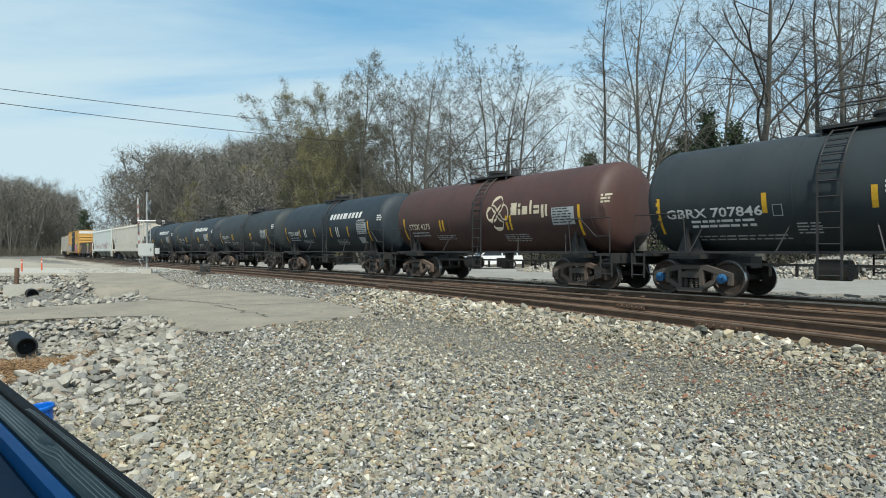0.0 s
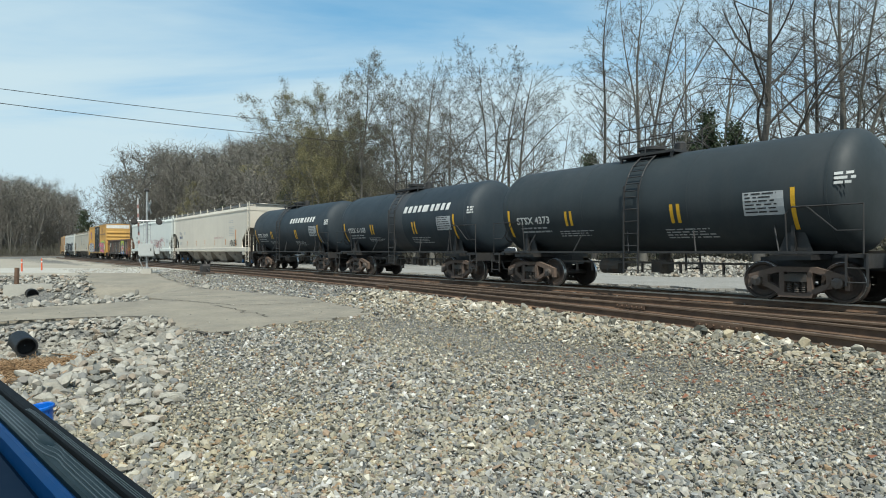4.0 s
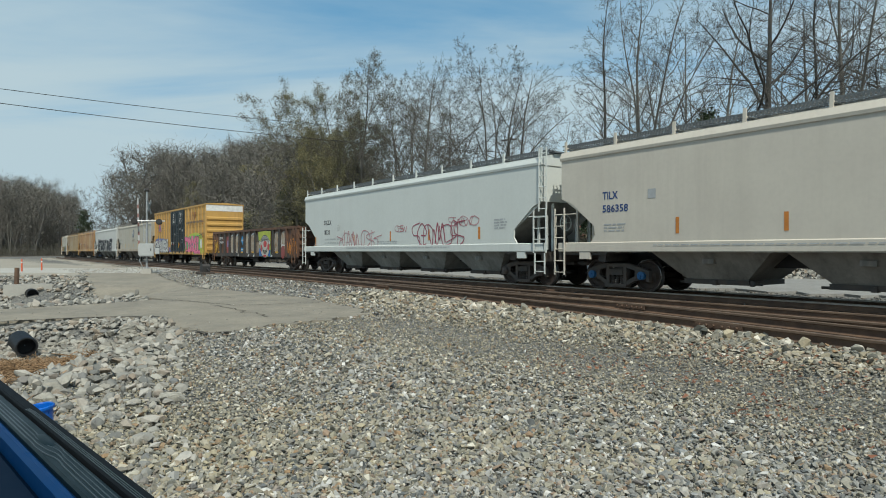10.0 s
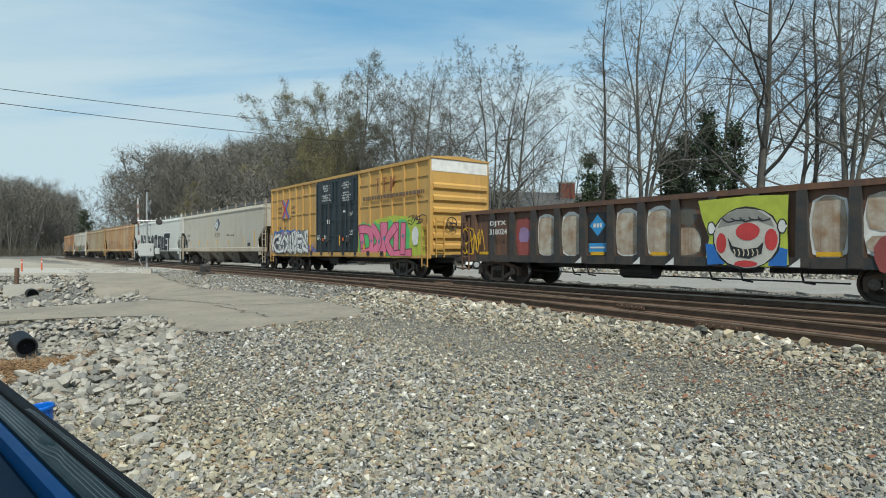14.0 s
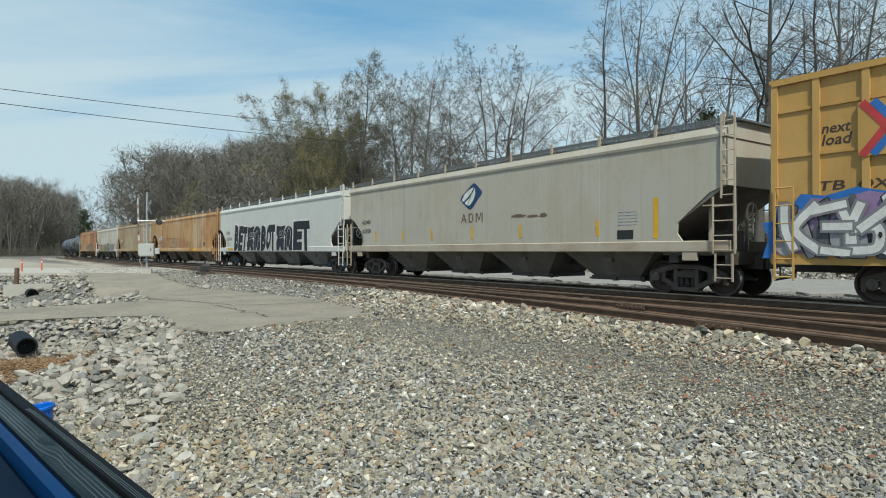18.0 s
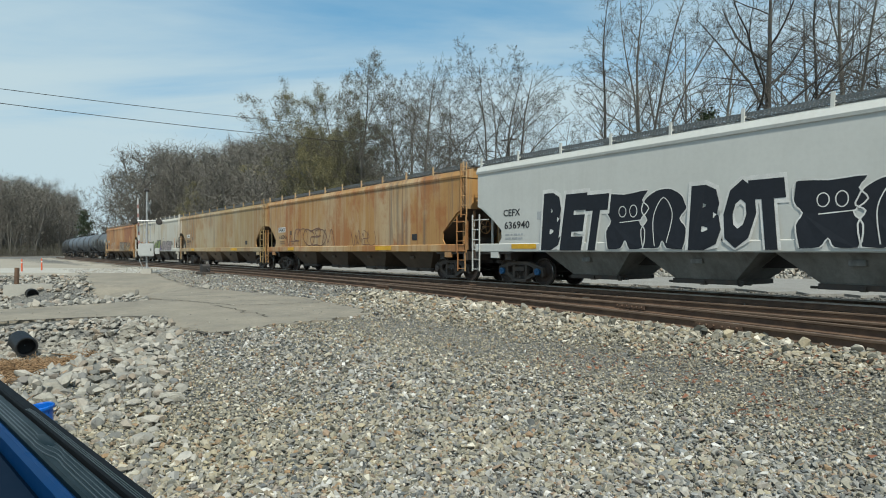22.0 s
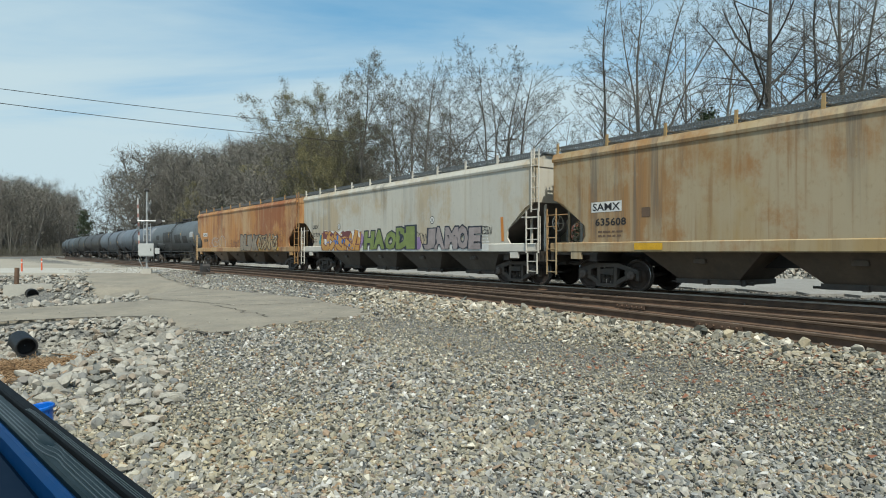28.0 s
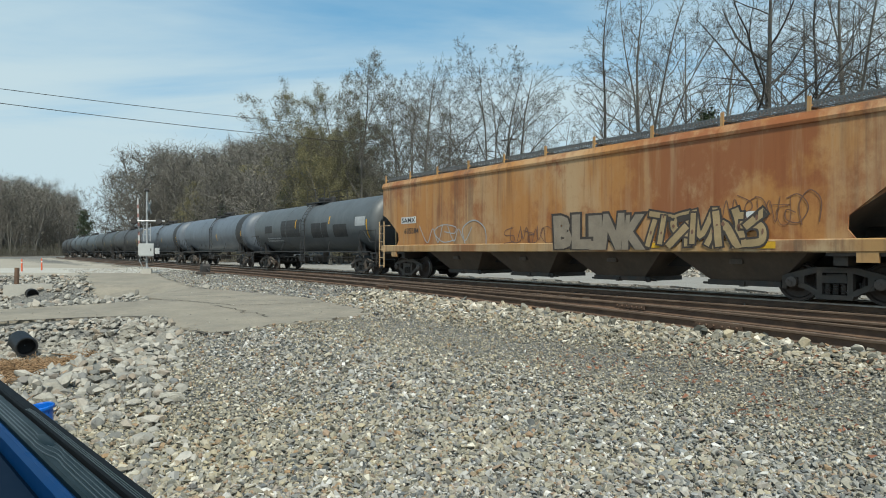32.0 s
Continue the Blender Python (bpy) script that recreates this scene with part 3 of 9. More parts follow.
def mural(parent, x0, x1, z0, z1, n, fill, line, inner, surf, rng, back=None, off=0.006, label="spray-painted block shape", fat=0.36):
    """A row of n sprayed shapes, each of thick crooked strokes with an outline, inner marks and a ground of colour."""
    step, H = (x1 - x0) / n, z1 - z0
    marks = []
    for i in range(n):
        a = x0 + i * step
        fu, fv = rng.uniform() < 0.5, rng.uniform() < 0.5
        def P(u, v):
            u, v = (1 - u if fu else u), (1 - v if fv else v)
            return (a + step * (u * 1.25 - 0.12 + lean * (v - 0.5) + rng.uniform(-0.1, 0.1)), z0 + H * (v + rng.uniform(-0.09, 0.06)))
        k, lean = int(rng.integers(0, 6)), rng.uniform(-0.45, 0.45)
        w = step * fat * rng.uniform(0.85, 1.15)
        strokes = [[P(0.2, 0.1), P(0.16, 0.5), P(0.22, 0.92)]]
        if k == 0:
            strokes += [[P(0.2, 0.88), P(0.75, 0.8), P(0.72, 0.5), P(0.25, 0.46)], [P(0.35, 0.48), P(0.85, 0.1)]]
        elif k == 1:
            strokes += [[P(0.2, 0.9), P(0.85, 0.88)], [P(0.2, 0.5), P(0.7, 0.5)], [P(0.2, 0.1), P(0.88, 0.12)]]
        elif k == 2:
            strokes += [[P(0.25, 0.9), P(0.55, 0.35), P(0.85, 0.92)], [P(0.85, 0.9), P(0.84, 0.1)]]
        elif k == 3:
            strokes += [[P(0.22, 0.12), P(0.7, 0.1), P(0.86, 0.5), P(0.7, 0.88), P(0.24, 0.9)]]
        elif k == 4:
            strokes += [[P(0.85, 0.95), P(0.35, 0.52), P(0.88, 0.08)]]
        else:
            strokes += [[P(0.05, 0.92), P(0.95, 0.9)], [P(0.55, 0.9), P(0.6, 0.1)]]
        lines = [curve_pts(q, 5) for q in strokes]
        if back:
            decal(parent, "graffiti_background", [clip_poly(blob(a + step / 2, z0 + H * 0.52, step * 1.35, H * 1.2, rng, 15, 2.6, 0.16), z0 - 0.04, z1 + 0.25)], back, surf, off - 0.003 + 0.0004 * i)
        for j, q in enumerate(lines):
            for name, wd, material, o, lab in (("graffiti_outline", w + 0.11, line, off + 0.003 + 0.004 * j, ""), ("graffiti_fill", w, fill, off + 0.005 + 0.004 * j, label)):
                stroke(parent, name, q, wd, material, surf, o, lab, z0 - 0.03, z1 + 0.12)
        for q in lines:
            if rng.uniform() < 0.7:
                p, r = q[len(q) // 2], rng.uniform(0.05, 0.1)
                marks.append(blob(p[0], p[1], w * rng.uniform(0.3, 0.6), w * rng.uniform(0.3, 0.9), rng, 7, 2.2, 0.2))
    for q in marks:
        decal(parent, "graffiti_mark", [q], inner, surf, off + 0.022)

def paint(name, rgb, rough=0.55):
    return mat(name, rgb, rough, 0, tuple(c * 0.66 for c in rgb), 2.5, 0.75, fine=0.4)
WHITE = paint("white_paint", (0.75, 0.74, 0.70)); BLACK = paint("black_paint", (0.02, 0.02, 0.022)); YELLOW = paint("yellow_mark", (0.75, 0.42, 0.02))
GREYP = paint("faded_print", (0.45, 0.46, 0.46)); BROWNP = paint("brown_print", (0.16, 0.10, 0.06)); NAVY = paint("navy_paint", (0.02, 0.06, 0.2)); LEAF = paint("leaf_green", (0.25, 0.4, 0.12))
REDP = paint("red_paint", (0.55, 0.05, 0.05)); BLUEP = paint("blue_paint", (0.03, 0.16, 0.5)); PINKP = paint("pink_paint", (0.75, 0.18, 0.3)); LIMEP = paint("lime_paint", (0.46, 0.52, 0.06))
ORANGEP = paint("orange_paint", (0.65, 0.24, 0.04)); GREENP = paint("green_paint", (0.16, 0.33, 0.05)); TEALP = paint("teal_paint", (0.03, 0.25, 0.3)); SILVERP = paint("silver_paint", (0.5, 0.5, 0.52), 0.4)
MAUVE = paint("mauve_paint", (0.3, 0.2, 0.36)); CREAM = paint("cream_paint", (0.72, 0.62, 0.45)); ROSE = paint("rose_line", (0.5, 0.2, 0.22)); RUSTP = paint("rust_line", (0.2, 0.1, 0.06))
STEEL = mat("grimy_steel", (0.06, 0.055, 0.05), 0.7, 0.2, (0.11, 0.075, 0.05), 3, 0.6, 0.3, 30)
TRUCKM = mat("truck_casting", (0.075, 0.066, 0.058), 0.8, 0.1, (0.12, 0.09, 0.068), 2.5, 0.7, 0.4, 40)
TRUCKR = mat("truck_rusty", (0.14, 0.098, 0.075), 0.85, 0.1, (0.07, 0.054, 0.045), 2.5, 0.6, 0.4, 40)
WHEELM = mat("wheel_face", (0.055, 0.045, 0.04), 0.65, 0.4, (0.10, 0.065, 0.045), 5, 0.6, 0.2, 50)
TREAD = mat("wheel_tread", (0.5, 0.48, 0.46), 0.3, 0.95, (0.3, 0.28, 0.26), 6, 0.5)
BLACKP = mat("black_underframe", (0.02, 0.02, 0.021), 0.6, 0, (0.045, 0.04, 0.035), 2, 0.6, 0.2, 30)
CAPBLUE = paint("bearing_blue", (0.03, 0.14, 0.32)); CAPGREY = paint("bearing_grey", (0.14, 0.11, 0.09))

# ---- trucks, couplers ----
def wheelset_mesh():
    g = Geo()
    g.lathe([(-1.05, 0.07), (-0.8, 0.085), (0.8, 0.085), (1.05, 0.07)], 12, "y")
    for sgn in (-1, 1):
        k = sgn
        g.cur = 0
        prof = [(0.68, 0.12), (0.68, 0.16), (0.715, 0.24), (0.705, 0.36), (0.69, 0.395), (0.672, 0.40), (0.672, 0.485), (0.70, 0.483), (0.712, 0.462)]
        tread = [(0.712, 0.462), (0.81, 0.456), (0.815, 0.448)]
        outer = [(0.815, 0.448), (0.812, 0.395), (0.77, 0.36), (0.755, 0.24), (0.80, 0.16), (0.83, 0.14), (0.83, 0.10)]
        g.lathe([(a * k, r) for a, r in prof], 22, "y", closed=False)
        g.cur = 1
        g.lathe([(a * k, r) for a, r in tread], 22, "y", closed=False)
        g.cur = 0
        g.lathe([(a * k, r) for a, r in outer], 22, "y", closed=False)
        for a in range(6):   # balance marks and hub bolts
            t = a * math.pi / 3
            c, s = 0.3 * math.cos(t), 0.3 * math.sin(t)
            g.box(c - 0.02, c + 0.02, 0.755 * k - 0.012, 0.755 * k + 0.012, s - 0.02, s + 0.02)
    return g.mesh("wheelset", [WHEELM, TREAD], 35)
WHEELSET = wheelset_mesh()
def frame_mesh():
    """Cast side frame with its two windows, seen from -y; built round y = 0."""
    g = Geo()
    def pz(poly, d=0.07):
        g.prism(poly, -d, d)
    pz([(-1.08, 0.5), (-0.78, 0.56), (-0.34, 0.68), (0.34, 0.68), (0.78, 0.56), (1.08, 0.5), (1.1, 0.6), (0.86, 0.68), (0.42, 0.8), (-0.42, 0.8), (-0.86, 0.68), (-1.1, 0.6)])
    for k in (-1, 1):
        pz([(k * x, z) for x, z in ([(1.12, 0.3), (1.12, 0.6), (1.02, 0.6), (1.02, 0.3)])], 0.06)
        pz([(k * x, z) for x, z in ([(0.76, 0.33), (0.76, 0.58), (0.64, 0.6), (0.64, 0.3)])], 0.06)
        pz([(k * x, z) for x, z in ([(0.74, 0.46), (0.66, 0.32), (0.34, 0.14), (0.28, 0.22), (0.30, 0.26), (0.56, 0.40)])], 0.075)
        pz([(k * x, z) for x, z in ([(0.36, 0.2), (0.36, 0.7), (0.25, 0.7), (0.25, 0.2)])], 0.08)
    pz([(-0.36, 0.1), (0.36, 0.1), (0.4, 0.2), (-0.4, 0.2)], 0.12)
    return g.mesh("side_frame", TRUCKM)
SIDEFRAME = frame_mesh()
SIDEFRAME_R = SIDEFRAME.copy(); SIDEFRAME_R.materials[0] = TRUCKR
def springs_mesh():
    g = Geo()
    for x in (-0.16, 0.0, 0.16):
        prof = []
        for i in range(11):
            prof.append((0.205 + i * 0.024, 0.072 if i % 2 else 0.05))
        g.lathe(prof, 10, "z", at=(x, 0, 0))
    g.box(-0.25, 0.25, -0.1, 0.1, 0.46, 0.62)
    return g.mesh("spring_nest", STEEL, 20)
SPRINGS = springs_mesh()
def cap_mesh():
    g = Geo()
    g.lathe([(0.0, 0.11), (0.0, 0.12), (-0.1, 0.12), (-0.11, 0.1), (-0.115, 0.035), (-0.13, 0.03), (-0.13, 0.005)], 14, "y")
    for a in range(3):
        t = a * 2.094 + 0.5
        c, s = 0.07 * math.cos(t), 0.07 * math.sin(t)
        g.box(c - 0.016, c + 0.016, -0.13, -0.1, s - 0.016, s + 0.016)
    return g
CAP = cap_mesh().mesh("bearing_cap", CAPGREY, 30)
CAP_B = CAP.copy(); CAP_B.materials[0] = CAPBLUE
def bolster_mesh():
    g = Geo()
    g.prism([(-0.9, 0.45), (0.9, 0.45), (1.0, 0.52), (1.0, 0.66), (0.4, 0.72), (-0.4, 0.72), (-1.0, 0.66), (-1.0, 0.52)], -0.2, 0.2, axis="x")
    g.lathe([(0.7, 0.2), (0.86, 0.2)], 16, "z")
    for k in (-1, 1):   # brake beams
        g.box(k * 0.42 - 0.04, k * 0.42 + 0.04, -0.75, 0.75, 0.32, 0.42)
    return g.mesh("truck", STEEL)
BOLSTER = bolster_mesh()
WHEELSETS = []
def add_truck(car, x, rusty=False, blue=False):
    tr = part("truck", BOLSTER, None, car, m=pose(x, 0, 0))
    for k in (-1, 1):
        part("side_frame", SIDEFRAME_R if rusty else SIDEFRAME, None, tr, m=pose(0, k * 1.0, 0))
        part("spring_nest", SPRINGS, None, tr, m=pose(0, k * 1.0, 0))
        for a in (-0.889, 0.889):
            part("bearing_cap", CAP_B if blue else CAP, None, tr, m=pose(a, k * 1.04, 0.457, 0, 0, 0 if k < 0 else 180))
    for a in (-0.889, 0.889):
        w = part("wheelset", WHEELSET, None, tr, m=pose(a, 0, 0.457))
        WHEELSETS.append((w, car, a))
def coupler_mesh():
    g = Geo()
    g.box(0, 0.75, -0.09, 0.09, 0.76, 0.92)
    g.prism([(0.7, -0.12), (0.95, -0.16), (1.02, -0.05), (0.92, 0.02), (1.0, 0.1), (0.95, 0.16), (0.72, 0.13)], 0.72, 0.98, axis="z")
    g.box(0.3, 0.34, -0.45, 0.45, 0.98, 1.02)
    g.tube([(0.2, -0.25, 0.9), (0.45, -0.3, 0.5), (0.85, -0.22, 0.42)], 0.03, 6)
    return g.mesh("coupler", STEEL)
COUPLER = coupler_mesh()
def add_couplers(car, half):
    part("coupler", COUPLER, None, car, m=pose(half - 0.98, 0, 0))
    part("coupler", COUPLER, None, car, m=pose(-half + 0.98, 0, 0, 0, 0, 180))
def ladder_geo(x0, x1, y, z0, z1, step=0.38, r=0.022):
    g = Geo()
    for x in (x0, x1):
        g.box(x - 0.02, x + 0.02, y - 0.018, y + 0.018, z0, z1)
    z = z0 + 0.08
    while z < z1:
        g.tube([(x0, y, z), (x1, y, z)], r * 0.8, 5)
        z += step
    return g
def rail_tube(pts, r=0.02):
    return Geo().tube(pts, r, 6)
def brake_wheel_geo(x, y, z):
    g = Geo()
    pts = [(x, y + 0.26 * math.cos(t), z + 0.26 * math.sin(t)) for t in np.linspace(0, 2 * math.pi, 17)]
    g.tube(pts, 0.022, 5)
    for t in np.linspace(0, 2 * math.pi, 6)[:-1]:
        g.tube([(x, y, z), (x, y + 0.25 * math.cos(t), z + 0.25 * math.sin(t))], 0.016, 4)
    g.tube([(x - 0.15, y, z), (x + 0.03, y, z)], 0.04, 6)
    return g

# ---- tank car ----
TANK_R, TANK_Z = 1.43, 2.53
def tank_car(label, L, material, group, rusty=False, blue=False, ladder=-0.6, dome=(-1.2, 1.2), bands=(), frame_mat=None, dx=0.0):
    car = thing("tank_car", None, pose(0, 0, 0), label, "tank car", group)
    H = L / 2
    R, zc = TANK_R, TANK_Z
    e = H - 0.62
    head = [(e, 0.02), (e - 0.02, 0.45), (e - 0.07, 0.85), (e - 0.14, 1.12), (e - 0.22, 1.26), (e - 0.31, 1.355), (e - 0.41, 1.41), (e - 0.54, R)]
    prof = [(-a, r) for a, r in head] + [(-(e - 1.6), R), (0, R)] + [(e - 1.6, R)] + [(a, r) for a, r in reversed(head)]
    shell = part("shell", Geo().lathe(prof, 48, "x", at=(0, 0, zc)), material, car, smooth=50)
    for x in (-(e - 0.6), e - 0.6, -H * 0.28, H * 0.28):
        part("weld_band", Geo().lathe([(x - 0.03, R - 0.01), (x - 0.025, R + 0.008), (x + 0.025, R + 0.008), (x + 0.03, R - 0.01)], 48, "x", at=(0, 0, zc), closed=False), material, shell, smooth=30)
    for x, w, m in bands:
        part("paint_band", Geo().lathe([(x - w / 2, R + 0.004), (x + w / 2, R + 0.004)], 48, "x", at=(0, 0, zc), closed=False), m, shell, smooth=40)
    fm = frame_mat or BLACKP
    tc = H - 2.0 if L < 15 else H - 2.4
    for k in (-1, 1):
        g = Geo()   # saddle that carries the tank on the bolster
        for y in (-1, 1):
            g.prism([(k * tc - 0.42, 1.0), (k * tc + 0.42, 1.0), (k * tc + 0.2, 1.62), (k * tc - 0.2, 1.62)], y * 1.05 - 0.02, y * 1.05 + 0.02)
        g.box(k * tc - 0.45, k * tc + 0.45, -1.35, 1.35, 0.96, 1.08)
        g.prism([(-1.2, 1.05), (1.2, 1.05), (1.2, 1.8), (0.9, 1.6), (0, 1.34), (-0.9, 1.6), (-1.2, 1.8)], k * tc - 0.04, k * tc + 0.04, axis="x")
        part("saddle", g, fm, car)
        g = Geo().box(k * tc - 1.2 if k > 0 else -H + 0.5, H - 0.5 if k > 0 else -tc + 1.2, -0.28, 0.28, 0.72, 1.02)
        g.box(k * (H - 0.75) - 0.32, k * (H - 0.75) + 0.32, -1.4, 1.4, 1.02, 1.1)
        g.box(k * (H - 0.45) - 0.05, k * (H - 0.45) + 0.05, -1.4, 1.4, 0.8, 1.1)
        part("end_platform", g, fm, car)
        for y in (-1, 1):
            g = Geo()
            g.tube([(k * (H - 0.5), y * 1.4, 1.1), (k * (H - 0.5), y * 1.4, 2.15), (k * (H - 1.9), y * 1.45, 2.15), (k * (H - 2.05), y * 1.45, 2.0), (k * (H - 2.05), y * 1.36, 1.15)], 0.02, 6)
            g.tube([(k * (H - 0.5), y * 1.4, 1.6), (k * (H - 1.0), y * 1.42, 1.6), (k * (H - 1.6), y * 1.45, 2.15)], 0.016, 5)
            part("handrail", g, fm, car)
            part("sill_step", ladder_geo(k * (H - 0.62) - 0.2, k * (H - 0.62) + 0.2, y * 1.42, 0.42, 1.1, 0.3), fm, car)
        add_truck(car, k * tc, rusty, blue)
    for y in (-1, 1):   # long side rail under the belly
        g = Geo().box(-H + 1.0, H - 1.0, y * 1.42 - 0.03, y * 1.42 + 0.03, 1.1, 1.16)
        for x in np.linspace(-H + 2.2, H - 2.2, 5):
            g.tube([(x, y * 1.42, 1.13), (x - 0.25 * np.sign(x or 1), y * 1.15, 1.85)], 0.02, 5)
        part("side_rail", g, fm, car)
        g = ladder_geo(ladder - 0.24, ladder + 0.24, y * 1.52, 0.55, 3.0, 0.34)
        for i in range(9):
            t = radians(12 + i * 8)
            for x in (ladder - 0.24, ladder + 0.24):
                t2 = radians(12 + (i + 1) * 8)
                g.tube([(x, y * 1.52 * math.cos(t) , zc + 1.52 * math.sin(t)), (x, y * 1.52 * math.cos(t2), zc + 1.52 * math.sin(t2))], 0.02, 5)
            g.tube([(ladder - 0.24, y * 1.52 * math.cos(t), zc + 1.52 * math.sin(t)), (ladder + 0.24, y * 1.52 * math.cos(t), zc + 1.52 * math.sin(t))], 0.016, 5)
        part("ladder", g, fm, car)
    d0, d1 = dome
    g = Geo().box(d0, d1, -0.75, 0.75, zc + R - 0.04, zc + R + 0.03)
    for x in (d0 + 0.1, d1 - 0.1):
        for y in (-0.7, 0.7):
            g.box(x - 0.03, x + 0.03, y - 0.03, y + 0.03, zc + R - 0.2, zc + R)
    part("top_platform", g, fm, car)
    g = Geo()
    for y in (-0.72, 0.72):
        for x in np.linspace(d0 + 0.05, d1 - 0.05, 3):
            g.tube([(x, y, zc + R - 0.1), (x, y, zc + R + 0.78)], 0.02, 5)
        for z in (0.4, 0.78):
            g.tube([(d0 + 0.05, y, zc + R + z), (d1 - 0.05, y, zc + R + z)], 0.018, 5)
    part("safety_rail", g, fm, car)
    part("manway", Geo().lathe([(zc + R - 0.05, 0.33), (zc + R + 0.2, 0.33), (zc + R + 0.2, 0.4), (zc + R + 0.28, 0.4), (zc + R + 0.33, 0.2), (zc + R + 0.33, 0.02)], 18, "z", at=((d0 + d1) / 2 - 0.3, 0, 0)), fm, car, smooth=30)
    part("valve", Geo().lathe([(zc + R - 0.05, 0.16), (zc + R + 0.3, 0.16), (zc + R + 0.36, 0.08), (zc + R + 0.36, 0.01)], 12, "z", at=((d0 + d1) / 2 + 0.6, 0.1, 0)), fm, car, smooth=30)
    g = Geo().lathe([(-0.35, 0.24), (0.35, 0.24)], 14, "x", at=(-H * 0.2, -0.5, 0.72))
    g.box(-H * 0.2 + 1.4, -H * 0.2 + 1.9, -0.55, -0.2, 0.55, 0.9)
    g.lathe([(0.5, 0.16), (0.86, 0.16), (1.3, 0.2)], 12, "z", at=(0.2, 0, 0))
    for x in np.arange(-H * 0.5, H * 0.5, 0.62):
        g.box(x - 0.025, x + 0.025, -0.72, -0.66, 0.55, 0.86)
    g.box(-H * 0.55, H * 0.55, -0.72, -0.67, 0.8, 0.86)
    part("brake_gear", g, STEEL, car)
    part("brake_wheel", brake_wheel_geo(-H + 0.85, -0.9, 1.75), fm, car)
    for ch in list(car.children):    # tank and trucks sit a little off the middle of the couplers
        if dx and not ch.name.startswith("ladder"):
            ch.matrix_basis = Matrix.Translation((dx, 0, 0)) @ ch.matrix_basis
    add_couplers(car, H)
    return car, round_side(R, zc)

# ---- covered hopper car ----
def hopper_car(label, L, body, slope, group, bays=4, off=0.0, blue=False, rusty=False, sill=None, seams=0, bay_at=0.5, inset=2.0, ahead=0.2):
    car = thing("covered_hopper_car", None, pose(0, 0, 0), label, "hopper car", group)
    HC = L / 2
    H = HC - 0.45
    core = Geo()
    top, cut = 4.0, 2.78
    poly = [(-H + 2.3, 1.25), (H - 2.3, 1.25), (H, cut), (H, top), (-H, top), (-H, cut)]
    n = len(poly)
    vs = [(x, -1.46, z) for x, z in poly] + [(x, 1.46, z) for x, z in poly]
    core.add(vs, [tuple(range(n)), tuple(range(2 * n - 1, n - 1, -1)), (2, 8, 9, 3), (3, 9, 10, 4), (4, 10, 11, 5)])
    # downward faces take the slope material, its darkness part grime, part painted shade
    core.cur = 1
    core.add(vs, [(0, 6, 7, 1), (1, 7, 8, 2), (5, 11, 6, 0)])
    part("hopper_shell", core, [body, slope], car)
    side_poly = [(-H + 1.15, 1.4), (H - 1.15, 1.4), (H - 1.32, 1.62), (H - 1.3, 1.9), (H - 0.42, 2.62), (H - 0.15, 2.72), (H, cut), (H, top + 0.04), (-H, top + 0.04), (-H, cut), (-H + 0.15, 2.72), (-H + 0.42, 2.62), (-H + 1.3, 1.9), (-H + 1.32, 1.62)]
    for y in (-1, 1):
        g = Geo().prism(side_poly, y * 1.5 - 0.03, y * 1.5 + 0.03)
        part("side_sheet", g, body, car)
        g = Geo().prism([(1.42, 1.13), (1.545, 1.13), (1.565, 1.16), (1.565, 1.40), (1.53, 1.425), (1.42, 1.425)], -H - 0.1, H + 0.1, axis="x") if y > 0 else \
            Geo().prism([(-1.42, 1.13), (-1.42, 1.425), (-1.53, 1.425), (-1.565, 1.40), (-1.565, 1.16), (-1.545, 1.13)], -H - 0.1, H + 0.1, axis="x")
        part("side_sill", g, sill or body, car)
        for i in range(seams):
            x = -H + (i + 1) * 2 * H / (seams + 1)
            part("side_seam", Geo().box(x - 0.02, x + 0.02, y * 1.5 - 0.037, y * 1.5 + 0.037, 1.45, 4.0), body, car)
    roof = Geo().prism([(-1.565, 3.97), (1.565, 3.97), (1.58, 4.05), (1.5, 4.22), (0.9, 4.38), (0, 4.44), (-0.9, 4.38), (-1.5, 4.22), (-1.58, 4.05)], -H - 0.03, H + 0.03, axis="x")
    part("roof", roof, body, car)
    # running board of grating round the hatches
    g = Geo()
    for y in (-1.2, 1.2):
        for e in (-0.16, 0.0, 0.16):
            g.box(-H - 0.1, H + 0.1, y + e - 0.012, y + e + 0.012, 4.54, 4.575)
            g.box(-H - 0.1, H + 0.1, y + e - 0.012, y + e + 0.012, 4.43, 4.455)
        for x in np.arange(-H, H, 0.09):
            g.add([(x - 0.02, y - 0.165, 4.44), (x + 0.02, y - 0.165, 4.44), (x + 0.05, y - 0.165, 4.56), (x + 0.01, y - 0.165, 4.56)], [(0, 1, 2, 3)])
            g.box(x - 0.016, x + 0.016, y - 0.16, y + 0.16, 4.535, 4.56)
    for x in (-H, H):
        g.box(x - 0.14, x + 0.14, -1.04, 1.04, 4.5, 4.55)
    part("running_board", g, mat("galvanized_grating", (0.16, 0.175, 0.18), 0.6, 0.35, (0.10, 0.105, 0.105), 3, 0.5), car, m=pose(0, 0, -0.1))
    bg = Geo()
    bg.prism([(-0.04, 4.14), (0.04, 4.14), (0.055, 4.57), (-0.025, 4.57)], -1.53, -1.49, m=Matrix.Identity(4))
    bg.box(-0.04, 0.04, -1.5, -0.8, 4.35, 4.385)
    bm_ = bg.mesh("board_bracket", sill or body)
